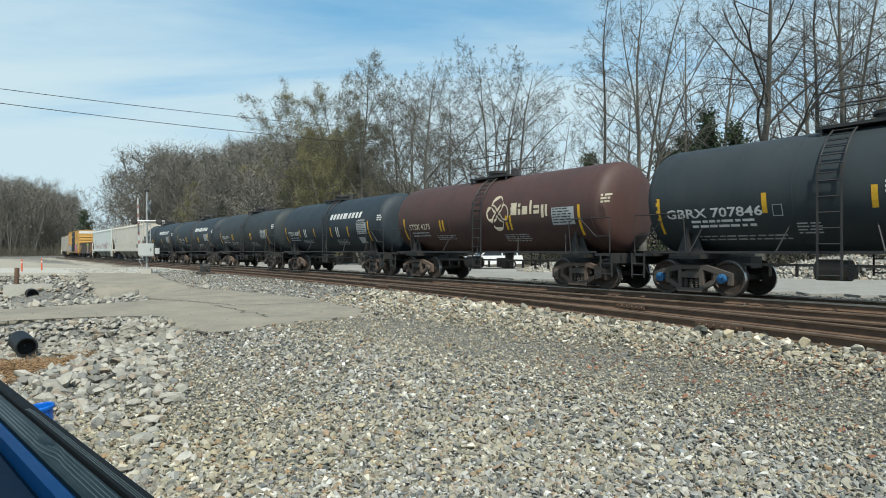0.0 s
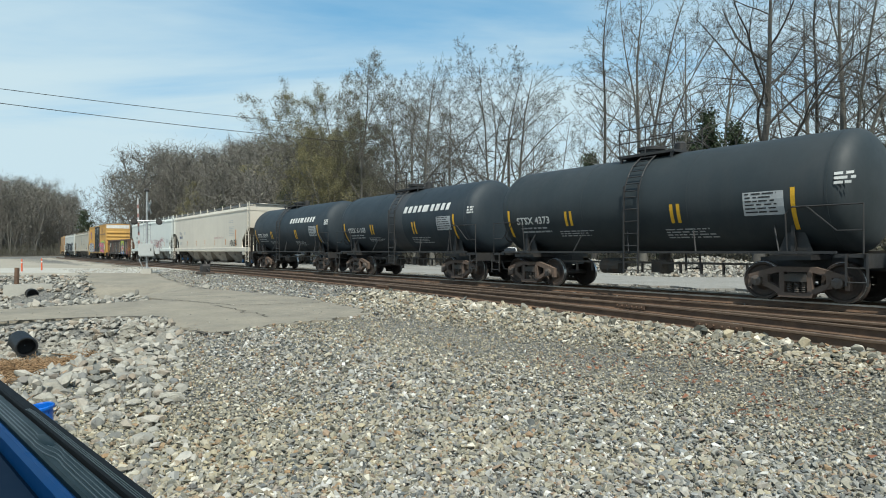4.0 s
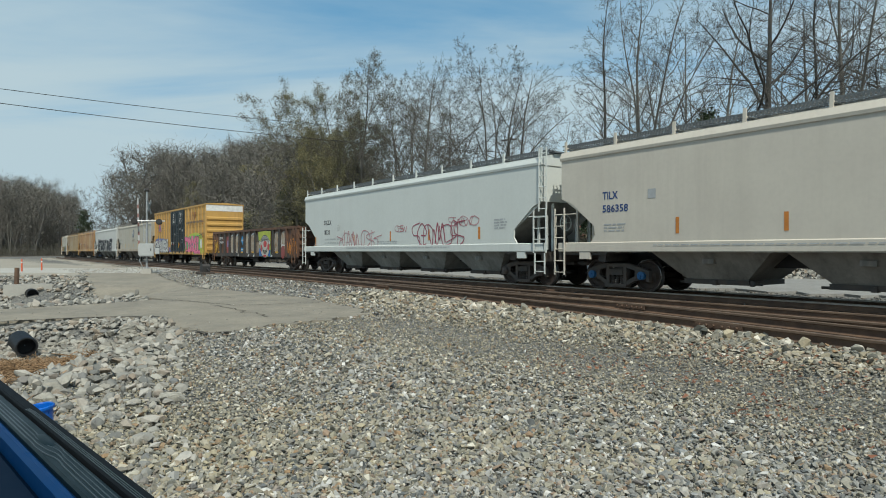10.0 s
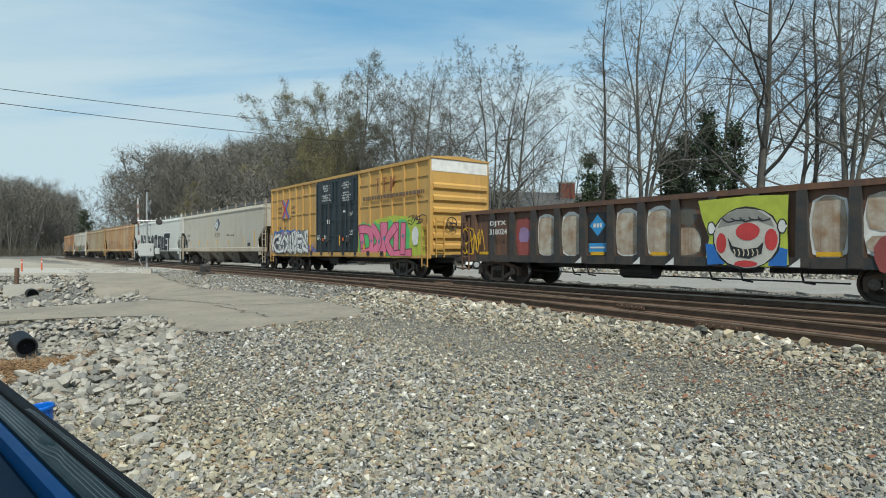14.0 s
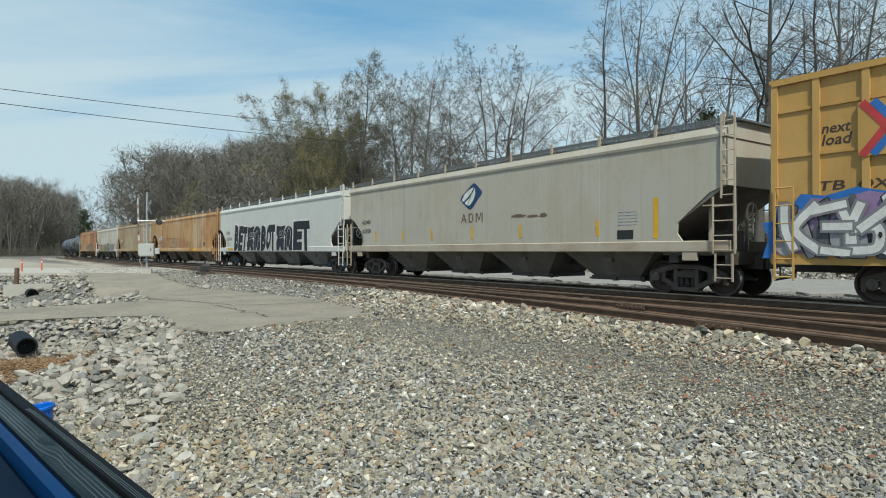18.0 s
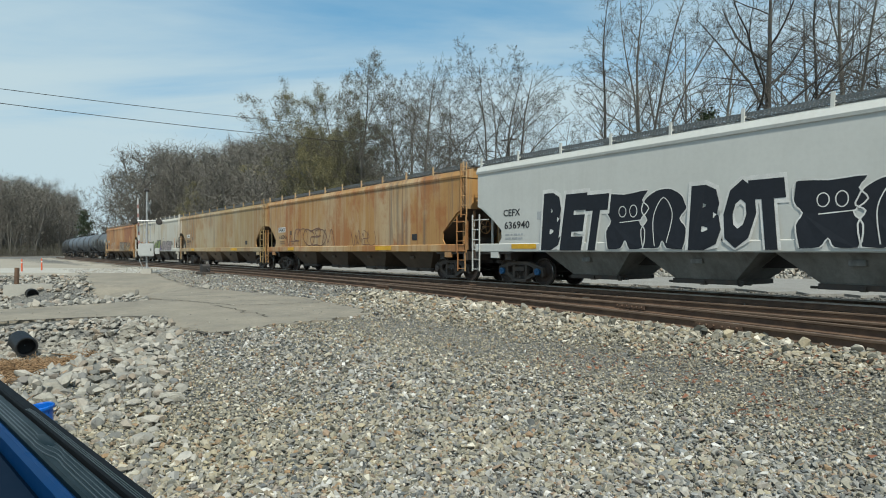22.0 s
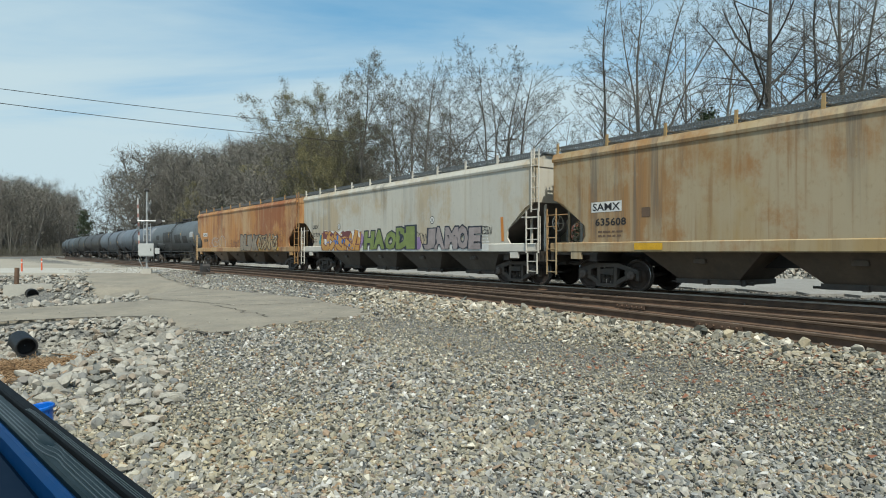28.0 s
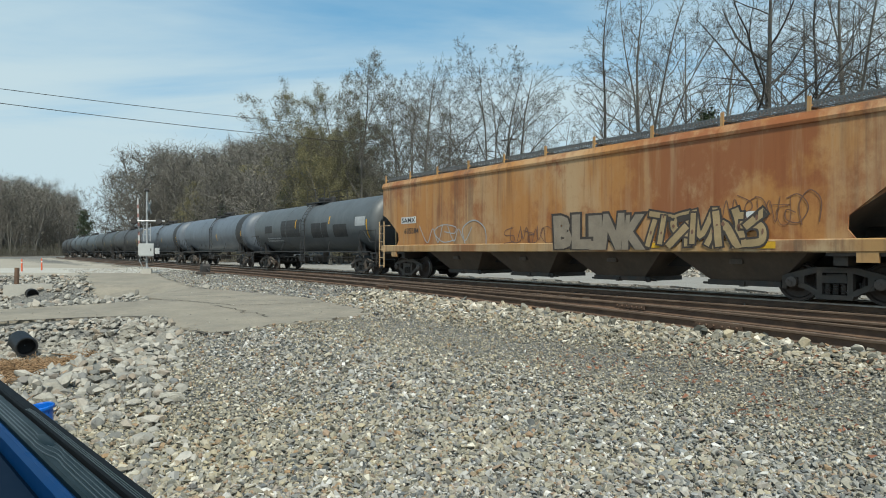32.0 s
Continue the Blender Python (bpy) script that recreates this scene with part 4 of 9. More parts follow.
    for x in np.linspace(-H + 0.1, H - 0.1, 11):
        part("board_bracket", bm_, None, car, m=pose(x, 0.06, 0))
    hatch = Geo().lathe([(4.36, 0.3), (4.52, 0.32), (4.56, 0.28), (4.58, 0.02)], 16, "z").mesh("hatch", body, 30)
    for x in np.linspace(-H + 1.2, H - 1.2, 8):
        part("hatch", hatch, None, car, m=pose(x, 0, 0))
    part("centre_sill", Geo().box(-H + 0.6, H - 0.6, -0.32, 0.32, 0.74, 1.24), BLACKP, car)
    # discharge bays, in the darker slope colour: grime and underside shade both painted in
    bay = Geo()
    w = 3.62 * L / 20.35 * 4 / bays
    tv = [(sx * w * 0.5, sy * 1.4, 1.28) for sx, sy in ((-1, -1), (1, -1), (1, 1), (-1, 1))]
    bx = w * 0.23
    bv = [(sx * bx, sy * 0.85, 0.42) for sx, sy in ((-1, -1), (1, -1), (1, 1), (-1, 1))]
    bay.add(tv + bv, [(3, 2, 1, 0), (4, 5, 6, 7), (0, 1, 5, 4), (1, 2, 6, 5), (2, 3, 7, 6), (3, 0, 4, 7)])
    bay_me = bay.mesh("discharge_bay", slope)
    gate = Geo().box(-bx - 0.06, bx + 0.06, -0.9, 0.9, 0.3, 0.43)
    gate.tube([(-bx - 0.3, -0.7, 0.33), (bx + 0.3, -0.7, 0.33)], 0.035, 6)
    gate.lathe([(-0.86, 0.08), (-0.78, 0.08)], 10, "y", at=(bx + 0.1, 0, 0.35))
    gate.box(-0.06, 0.06, -0.96, -0.78, 0.28, 0.4)
    gate_me = gate.mesh("outlet_gate", STEEL)
    for i in range(bays):
        x = bay_at + w * (i + 0.5 - bays / 2)
        b = part("discharge_bay", bay_me, None, car, m=pose(x, 0, 0))
        part("outlet_gate", gate_me, None, b)
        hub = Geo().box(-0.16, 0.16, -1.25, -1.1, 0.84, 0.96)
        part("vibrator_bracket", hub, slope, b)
    tcx = HC - inset
    for k in (-1, 1):
        x = k * H
        g = Geo().box(min(x, x - k * 1.75), max(x, x - k * 1.75), -1.5, 1.5, 1.05, 1.13)
        g.box(min(x, x + k * 0.1), max(x, x + k * 0.1), -1.53, 1.53, 0.82, 1.15)
        g.box(min(x + k * 0.3, x - k * 2.6), max(x + k * 0.3, x - k * 2.6), -0.32, 0.32, 0.7, 1.06)
        g.box(x - k * 1.5 - 0.14, x - k * 1.5 + 0.14, -1.4, 1.4, 0.85, 1.1)
        part("end_platform", g, STEEL, car)
        for y in (-1, 1):
            g = Geo().box(x - k * 0.95 - 0.2, x - k * 0.95 + 0.2, y * 1.5 - 0.05, y * 1.5 + 0.05, 0.92, 1.14)
            part("jacking_pad", g, sill or body, car)
            g = Geo()
            for dx in (0.1, 0.75):
                g.prism([(x - k * dx - 0.04, 1.13), (x - k * dx + 0.04, 1.13), (x - k * dx + 0.04, 2.85), (x - k * dx - 0.04, 2.85)], y * 0.9 - 0.03, y * 0.9 + 0.03)
            part("end_post", g, sill or body, car)
        tall = k > 0
        for y in (-1, 1):
            if tall == (y < 0):
                e = x + k * 0.1
                part("ladder", ladder_geo(e - 0.17, e + 0.17, y * 1.58, 2.45, 4.5, 0.36, 0.018), sill or body, car)
                part("ladder", ladder_geo(e - 0.36, e + 0.2, y * 1.63, 1.1, 2.5, 0.36, 0.02), sill or body, car)
                part("stirrup", ladder_geo(e - 0.3, e + 0.14, y * 1.63, 0.42, 1.1, 0.32, 0.018), sill or body, car)
            else:
                part("ladder", ladder_geo(x + k * 0.02 - 0.2, x + k * 0.02 + 0.2, y * 1.6, 0.42, 2.5, 0.36, 0.02), sill or body, car)
            part("grab_iron", Geo().tube([(x + k * 0.25, y * 1.5, 1.2), (x + k * 0.25, y * 1.5, 2.3), (x - k * 0.6, y * 1.52, 2.3)], 0.018, 5), sill or body, car)
            part("end_ladder", ladder_geo(x + k * 0.02 - 0.02, x + k * 0.02 + 0.02, y * 1.2, 1.15, 4.0, 0.4), sill or body, car) if y > 0 else None
        add_truck(car, k * tcx + ahead, rusty, blue)
    part("brake_wheel", brake_wheel_geo(H + 0.15, -0.55, 2.1), sill or body, car)
    g = Geo().lathe([(-0.4, 0.22), (0.4, 0.22)], 14, "x", at=(H - 1.2, 0.4, 1.5))
    g.box(H - 0.9, H - 0.4, -0.5, 0.1, 1.15, 1.7)
    g.tube([(H - 0.5, -0.5, 1.2), (H - 0.5, -0.5, 2.2)], 0.03, 6)
    part("air_reservoir", g, STEEL, car)
    for ch in list(car.children):    # the body sits a little ahead of the middle of the couplers
        ch.matrix_basis = Matrix.Translation((0.25, 0, 0)) @ ch.matrix_basis
    add_couplers(car, HC)
    return car, flat(1.53)

# ---- box car ----
def box_car(L):
    car = thing("box_car", None, pose(0, 0, 0), "tall yellow steel box car with black plug doors and graffiti", "box car")
    Y = stained("boxcar_yellow", (0.47, 0.275, 0.07), (0.50, 0.31, 0.11), (0.36, 0.20, 0.06), (0.22, 0.13, 0.06), 2.0, (0.6, 0.45, 0.25, 0.3))
    DK = mat("door_black", (0.011, 0.021, 0.027), 0.55, 0, (0.02, 0.031, 0.036), 2, 0.5, fine=0.2)
    x0, x1, z0, z1 = -8.54, 8.82, 1.0, 5.0
    part("body", Geo().box(x0, x1, -1.5, 1.5, z0, z1), Y, car)
    part("roof", Geo().prism([(-1.57, 4.97), (1.57, 4.97), (1.57, 5.04), (0, 5.14), (-1.57, 5.04)], x0 - 0.05, x1 + 0.05, axis="x"), Y, car)
    for y in (-1, 1):
        yy = y * 1.5
        for xa, xb, nseg in ((x0, -1.9, 7), (2.85, x1, 6)):
            for i in range(nseg + 1):
                x = xa + (xb - xa) * i / nseg
                x = min(max(x, x0 + 0.06), x1 - 0.06)
                part("side_post", Geo().prism([(-0.07, 1.05), (0.07, 1.05), (0.07, 4.95), (-0.07, 4.95)], min(yy, yy + y * 0.06), max(yy, yy + y * 0.06)), Y, car, m=pose(x, 0, 0))
            for z in (2.08, 3.28, 4.3):
                part("side_flange", Geo().box(xa + 0.02, xb - 0.02, min(yy, yy + y * 0.035), max(yy, yy + y * 0.035), z - 0.035, z + 0.035), Y, car)
        part("side_sill", Geo().box(x0, x1, min(yy, yy + y * 0.07), max(yy, yy + y * 0.07), 0.86, 1.1), Y, car)
        part("eave_rail", Geo().box(x0, x1, min(yy, yy + y * 0.075), max(yy, yy + y * 0.075), 4.9, 5.0), Y, car)
        for k, (a, b) in enumerate(((-1.8, 0.46), (0.5, 2.77))):
            d = part("plug_door", Geo().box(a, b, min(yy, yy + y * 0.09), max(yy, yy + y * 0.09), 1.12, 4.86), DK, car, "black plug door")
            g = Geo()
            for x in np.linspace(a + 0.05, b - 0.05, 5):
                g.box(x - 0.035, x + 0.035, min(yy + y * 0.09, yy + y * 0.13), max(yy + y * 0.09, yy + y * 0.13), 1.15, 4.82)
            for z in (1.2, 1.95, 2.75, 3.55, 4.75):
                g.box(a, b, min(yy + y * 0.088, yy + y * 0.12), max(yy + y * 0.088, yy + y * 0.12), z - 0.04, z + 0.04)
            part("door_frame", g, DK, d)
            g = Geo()
            for x in (a + 0.7, b - 0.7):
                g.tube([(x, yy + y * 0.16, 1.0), (x, yy + y * 0.16, 4.85)], 0.022, 5)
            g.lathe([(yy + y * 0.1, 0.16), (yy + y * 0.19, 0.16), (yy + y * 0.19, 0.05)], 12, "y", at=((a + b) / 2 + 0.3, 0, 1.75))
            part("lock_rod", g, BLACKP, d)
        part("door_track", Geo().box(-2.6, 5.4, min(yy, yy + y * 0.16), max(yy, yy + y * 0.16), 0.9, 1.1, ch=0.02), Y, car)
        for i in range(7):
            part("track_bracket", Geo().box(-2.4 + i * 1.25, -2.2 + i * 1.25, min(yy + y * 0.16, yy + y * 0.2), max(yy + y * 0.16, yy + y * 0.2), 0.96, 1.16), BLACKP, car)
    for k, x in ((-1, x0), (1, x1)):
        for z in (1.35, 1.8, 2.3, 2.85, 3.35, 3.85):
            part("end_rib", Geo().prism([(-0.0, z - 0.17), (0.09, z - 0.09), (0.09, z + 0.05), (0.0, z + 0.14)] if k > 0 else [(0.0, z + 0.14), (-0.09, z + 0.05), (-0.09, z - 0.09), (0, z - 0.17)], -1.42, 1.42, m=pose(x, 0, 0)), Y, car)
        part("end_panel", Geo().box(min(x, x + k * 0.012), max(x, x + k * 0.012), -1.49, 1.49, 4.45, 4.95), WHITE, car, "white end panel")
        for y in (-1, 1):
            part("ladder", ladder_geo(x - k * 0.3 - 0.2, x - k * 0.3 + 0.2, y * 1.62, 0.5, 2.6 if k < 0 else 2.3, 0.4), Y, car)
        part("end_ladder", Geo().box(x + k * 0.1, x + k * 0.14, -1.35, -1.32, 0.9, 2.6).box(x + k * 0.1, x + k * 0.14, -0.95, -0.92, 0.9, 2.6).box(x + k * 0.1, x + k * 0.13, -1.35, -0.92, 1.2, 1.23).box(x + k * 0.1, x + k * 0.13, -1.35, -0.92, 1.6, 1.63).box(x + k * 0.1, x + k * 0.13, -1.35, -0.92, 2.0, 2.03).box(x + k * 0.1, x + k * 0.13, -1.35, -0.92, 2.4, 2.43), Y, car)
        part("centre_sill", Geo().box(min(x, x - k * 4.5), max(x, x - k * 4.5), -0.3, 0.3, 0.66, 1.0), BLACKP, car)
    part("underframe", Geo().box(x0, x1, -1.45, 1.45, 0.9, 1.0).box(-5, 5, -0.3, 0.3, 0.62, 0.92).box(-1.6, -0.6, -0.9, -0.4, 0.5, 0.85), BLACKP, car)
    s = flat(1.57); sd = flat(1.60); sb = flat(1.503)
    BOXINK = paint("box_print", (0.055, 0.035, 0.022))
    for txt, xa, xb, za, zb in (("next", -7.5, -6.95, 3.68, 3.87), ("load", -7.5, -6.95, 3.42, 3.66), ("any", -5.45, -4.98, 3.58, 3.8), ("road", -5.5, -4.88, 3.36, 3.56), ("TB", -7.6, -7.05, 2.46, 2.66), ("OX", -6.82, -6.25, 2.44, 2.64)):
        lettering(car, txt, xa, xb, za, zb, BOXINK, flat(1.5), 0.004, 0.2)
    bars(car, "plate_mark", [(-5.85, -5.6, 2.46, 2.7)], BOXINK, flat(1.5), 0.003); bars(car, "plate_mark", [(-5.82, -5.63, 2.49, 2.67)], Y, flat(1.5), 0.005)
    part("emblem_plate", Geo().box(-6.78, -5.55, -1.575, -1.5, 3.1, 4.22, ch=0.03), Y, car)
    for sg, first, second in ((1, BLUEP, REDP), (-1, REDP, BLUEP)):
        for dx, material, o in ((0.0, first, 0.006), (-0.2, second, 0.008)):
            arm = [(-6.165 + sg * (u + dx), 3.66 + v) for u, v in ((-0.30, 0.5), (-0.17, 0.34), (0.06, 0.05), (0.1, 0.0), (0.06, -0.05), (-0.17, -0.34), (-0.30, -0.5))]
            stroke(car, "emblem", arm, 0.15, material, flat(1.575), o + 0.004 * (sg < 0), "crossed blue and red stripes emblem")
    bars(car, "brand_bar", [(4.55, 4.8, 4.45, 4.5), (4.62, 4.72, 3.85, 4.45), (5.1, 5.45, 4.42, 4.5), (5.2, 5.32, 3.85, 4.45), (5.7, 5.85, 3.85, 4.5, 0.35), (5.75, 5.9, 3.85, 4.5)], paint("faded_brand", (0.33, 0.12, 0.04)), s)
    small_print(car, 3.3, 8.5, 3.72, 1, BROWNP, s, np.random.default_rng(4), h=0.17)
    LINES = (("CLOSE THIS DOOR", "BEFORE CLOSING", "MAIN DOOR", "", "CIERRE ESTA PUERTA", "ANTES DE CERRAR", "LA PUERTA PRINCIPAL"),
             ("CLOSE AND LOCK", "BOTH DOORS BEFORE", "MOVING CAR", "", "CIERRE Y PONGA", "EL SEGURO EN AMBAS", "PUERTAS ANTES DE", "MOVER EL CARRO"))
    for lines, xc in zip(LINES, (-0.53, 1.72)):
        part("notice_panel", Geo().box(xc - 0.72, xc + 0.72, -1.643, -1.60, 3.62, 4.72), DK, car)
        z = 4.62
        for ln in lines:
            if ln:
                w = 0.054 * len(ln)
                lettering(car, ln, xc - w / 2, xc + w / 2, z - 0.085, z, WHITE, flat(1.643), 0.006)
            z -= 0.125
    bars(car, "placard", [(-0.46, -0.12, 2.58, 2.8), (1.35, 1.6, 3.1, 3.2), (-0.78, -0.6, 1.8, 2.0), (1.7, 1.95, 1.72, 1.92)], WHITE, sd, 0.03)
    bars(car, "placard", [(-1.04, -0.88, 1.7, 1.86), (1.24, 1.42, 1.68, 1.84)], paint("placard_orange", (0.8, 0.16, 0.03)), sd, 0.03)
    bars(car, "reflector", [(0.9, 1.02, 1.45, 1.95), (-2.6, -2.45, 1.2, 1.5), (3.4, 3.55, 1.2, 1.5)], YELLOW, sd, 0.03)
    rng = np.random.default_rng(12)
    small_print(car, 1.95, 2.45, 3.1, 3, WHITE, sd, rng, 0.04, 0.07, 0.03); small_print(car, -1.65, -1.25, 2.0, 4, WHITE, sd, rng, 0.03, 0.07, 0.03); small_print(car, 2.0, 2.45, 2.2, 4, WHITE, sd, rng, 0.03, 0.07, 0.03)
    flames = [(-8.75, 1.0), (-1.2, 0.92), (-1.65, 1.12), (-2.1, 1.3), (-2.45, 1.55), (-2.7, 1.5), (-3.25, 1.55), (-3.3, 1.9), (-3.55, 1.85), (-3.7, 2.25), (-3.95, 2.2), (-4.1, 2.55), (-4.6, 2.45), (-4.8, 2.6), (-5.4, 2.5), (-5.9, 2.62), (-6.3, 2.52), (-6.8, 2.66), (-7.4, 2.5), (-7.9, 2.58), (-8.1, 2.3), (-8.4, 2.35), (-8.45, 1.95), (-8.75, 1.9), (-8.6, 1.5)]
    flames = [(x, 0.95 + (z - 0.95) * 0.9) for x, z in flames]
    decal(car, "graffiti_background", [flames], BLUEP, flat(1.562), 0.004, "ragged blue sprayed flames")
    decal(car, "graffiti_background", [[(x + 0.22 * (1 if x < -5.6 else -1), z - 0.1 if z > 1.05 else z) for x, z in flames]], MAUVE, flat(1.562), 0.006, "mauve sprayed edge")
    patchwork(car, -8.4, -2.9, 1.0, 2.34, 34, (SILVERP, WHITE, paint("mid_grey", (0.22, 0.22, 0.23)), paint("pale_grey", (0.36, 0.36, 0.37)), paint("dark_grey", (0.11, 0.11, 0.12))), BLACK, flat(1.575), rng)
    mural(car, -8.2, -3.0, 1.08, 2.24, 8, WHITE, paint("mid_grey", (0.22, 0.22, 0.23)), BLACK, flat(1.575), rng, off=0.05, fat=0.26)
    scrawl(car, -3.0, -1.9, 1.1, 1.6, 4, MAUVE, flat(1.575), rng, 0.04, 0.05)
    decal(car, "graffiti_background", [[(2.4, 0.9), (3.4, 1.9), (4.4, 2.6), (6.0, 2.75), (7.6, 2.6), (8.4, 2.2), (8.5, 1.0), (6, 0.9)]], LIMEP, flat(1.57), 0.004)
    mural(car, 3.1, 7.2, 0.98, 2.35, 4, PINKP, paint("maroon_paint", (0.25, 0.03, 0.08)), TEALP, flat(1.58), rng, paint("neon_green", (0.12, 0.5, 0.16)))
    decal(car, "graffiti_fill", [blob(7.8, 1.8, 0.5, 0.8, rng, 10)], WHITE, flat(1.58), 0.02)
    scrawl(car, 7.3, 8.5, 2.3, 2.7, 4, BLACK, flat(1.575), rng, 0.04)
    for k in (-1, 1):
        add_truck(car, k * 6.0 + (0.05 if k > 0 else 0.2), False, False)
    part("brake_wheel", brake_wheel_geo(x1 + 0.2, -0.6, 2.3), BLACKP, car)
    add_couplers(car, L / 2)
    return car

# ---- gondola ----
def gondola_car(L):
    car = thing("gondola_car", None, pose(0, 0, 0), "open rusty brown gondola car with painted panels along its posts", "gondola car")
    BR = mat("gondola_brown", (0.085, 0.05, 0.04), 0.75, 0.0, (0.15, 0.075, 0.04), 2.6, 0.9, 0.25, 12, (0.22, 0.11, 0.05), 0.6, fine=0.5)
    DG = mat("gondola_dark", (0.022, 0.028, 0.03), 0.65, 0, (0.075, 0.055, 0.04), 3.5, 0.8, 0.1, 10, (0.10, 0.06, 0.04), 0.5, fine=0.4)
    TAN = mat("gondola_tan", (0.50, 0.46, 0.38), 0.7, 0, (0.29, 0.17, 0.085), 3.2, 1.0, 0.1, 10, (0.17, 0.09, 0.045), 0.7, fine=0.5)
    x0, x1, z0, z1 = -7.5, 8.45, 0.9, 2.5
    part("floor", Geo().box(x0, x1, -1.45, 1.45, 0.95, 1.08), BR, car)
    for y in (-1, 1):
        part("side_wall", Geo().box(x0, x1, min(y * 1.42, y * 1.46), max(y * 1.42, y * 1.46), 1.0, z1), BR, car)
        part("top_chord", Geo().box(x0 - 0.05, x1 + 0.05, min(y * 1.36, y * 1.56), max(y * 1.36, y * 1.56), z1, z1 + 0.14, ch=0.02), BR, car)
        part("bottom_chord", Geo().box(x0, x1, min(y * 1.42, y * 1.55), max(y * 1.42, y * 1.55), 0.78, 1.02), DG if y < 0 else BR, car)
        for i in range(17):
            x = x0 + 0.12 + i * (x1 - x0 - 0.24) / 15 - (0.42 if i else 0)
            x = min(x, x1 - 0.12)
            m_ = BR if i in (0, 1, 14, 15, 16) or y > 0 else DG
            part("side_post", Geo().prism([(-0.14, 0.8), (0.14, 0.8), (0.11, z1), (-0.11, z1)], min(y * 1.45, y * 1.57), max(y * 1.45, y * 1.57)), m_, car, m=pose(x, 0, 0))
    for k, x in ((-1, x0), (1, x1)):
        part("end_wall", Geo().box(min(x, x - k * 0.06), max(x, x - k * 0.06), -1.42, 1.42, 0.9, z1 + 0.1), BR, car)
        for z in (1.2, 1.6, 2.0, 2.4):
            part("end_rib", Geo().box(min(x, x + k * 0.12), max(x, x + k * 0.12), -1.4, 1.4, z - 0.07, z + 0.07), BR, car)
        part("centre_sill", Geo().box(min(x + k * 0.3, x - k * 5), max(x + k * 0.3, x - k * 5), -0.3, 0.3, 0.62, 0.95), BLACKP, car)
        for y in (-1, 1):
            part("ladder", ladder_geo(x - k * 0.35 - 0.2, x - k * 0.35 + 0.2, y * 1.62, 0.45, 2.4, 0.42), BR, car)
        add_truck(car, (x - k * 1.55), True, False)
    g = Geo().box(-3, 3, -0.3, 0.3, 0.6, 0.9).lathe([(-0.8, 0.26), (0.3, 0.26)], 14, "x", at=(0.1, -0.6, 0.62))
    for x in (-2.2, -1.6, 2.4, 3.2, 4.6):
        g.tube([(x, -1.3, 0.82), (x + 0.08, -1.25, 0.45), (x + 0.3, -1.2, 0.42)], 0.025, 5)
    g.tube([(-3.4, -1.2, 0.5), (5.6, -1.2, 0.46)], 0.02, 5)
    part("brake_gear", g, BLACKP, car)
    s = flat(1.462)
    rng = np.random.default_rng(7)
    pw = (x1 - x0 - 0.24) / 15
    def pc(i):
        return x0 - 0.3 + (i + 0.5) * pw
    shapes = [blob(pc(i), 1.66, pw * 0.7, 1.22, rng, 24, 4, 0.035) for i in (4, 5, 7, 8)]
    decal(car, "painted_panel", shapes, TAN, s, 0.01, "pale sprayed letter shape")
    decal(car, "painted_panel", [blob(pc(i), 1.68, pw * 0.76, 1.38, rng, 12, 4, 0.02) for i in (4, 5, 7, 8, 12, 13)], WHITE, s, 0.005)
    decal(car, "painted_panel", [blob(pc(12), 1.7, pw * 0.68, 1.3, rng, 12, 3, 0.03), blob(pc(13), 1.95, pw * 0.68, 0.8, rng, 12, 4, 0.03), blob(pc(13), 1.3, pw * 0.68, 0.35, rng, 10, 4, 0.03)], TAN, s, 0.012)
    decal(car, "painted_panel", [blob(pc(3), 1.6, pw * 0.7, 1.4, rng, 12, 5, 0.1)], paint("faded_red", (0.3, 0.07, 0.06)), s, 0.006)
    decal(car, "painted_panel", [blob(pc(3), 1.7, pw * 0.5, 0.5, rng, 10, 3, 0.1)], MAUVE, s, 0.01)
    bars(car, "sign_panel", [(pc(6) - 0.36, pc(6) + 0.36, 1.42, 2.3)], BLACK, s, 0.012); bars(car, "sign_panel", [(pc(6) - 0.34, pc(6) + 0.34, 1.12, 1.4)], paint("sky_blue", (0.05, 0.3, 0.62)), s, 0.014)
    decal(car, "sign_diamond", [[(pc(6), 1.6), (pc(6) + 0.3, 1.92), (pc(6), 2.24), (pc(6) - 0.3, 1.92)]], paint("sky_blue", (0.05, 0.3, 0.62)), s, 0.018)
    bars(car, "sign_bar", [(pc(6) - 0.16, pc(6) - 0.06, 1.86, 1.98), (pc(6) - 0.03, pc(6) + 0.05, 1.86, 1.98), (pc(6) + 0.08, pc(6) + 0.16, 1.86, 1.98), (pc(6) - 0.28, pc(6) + 0.28, 1.24, 1.29)], WHITE, s, 0.022)
    bars(car, "reflector", [(pc(i) - 0.26, pc(i) + 0.26, 1.04, 1.14) for i in (1, 6, 8, 10, 12)], YELLOW, s, 0.024)
    so, cx = flat(1.572), 3.52
    decal(car, "painted_panel", [[(2.3, 2.42), (2.42, 1.95), (2.6, 1.5), (2.5, 1.0), (3.0, 0.82), (4.0, 0.8), (4.5, 0.85), (4.47, 1.6), (4.5, 2.42), (3.6, 2.46)]], LIMEP, so, 0.003, "yellow-green sprayed patch")
    decal(car, "painted_panel", [[(2.5, 1.35), (2.85, 1.3), (3.0, 0.85), (2.55, 0.82)], [(4.1, 1.3), (4.48, 1.2), (4.46, 0.82), (4.05, 0.82)]], BLUEP, so, 0.005)
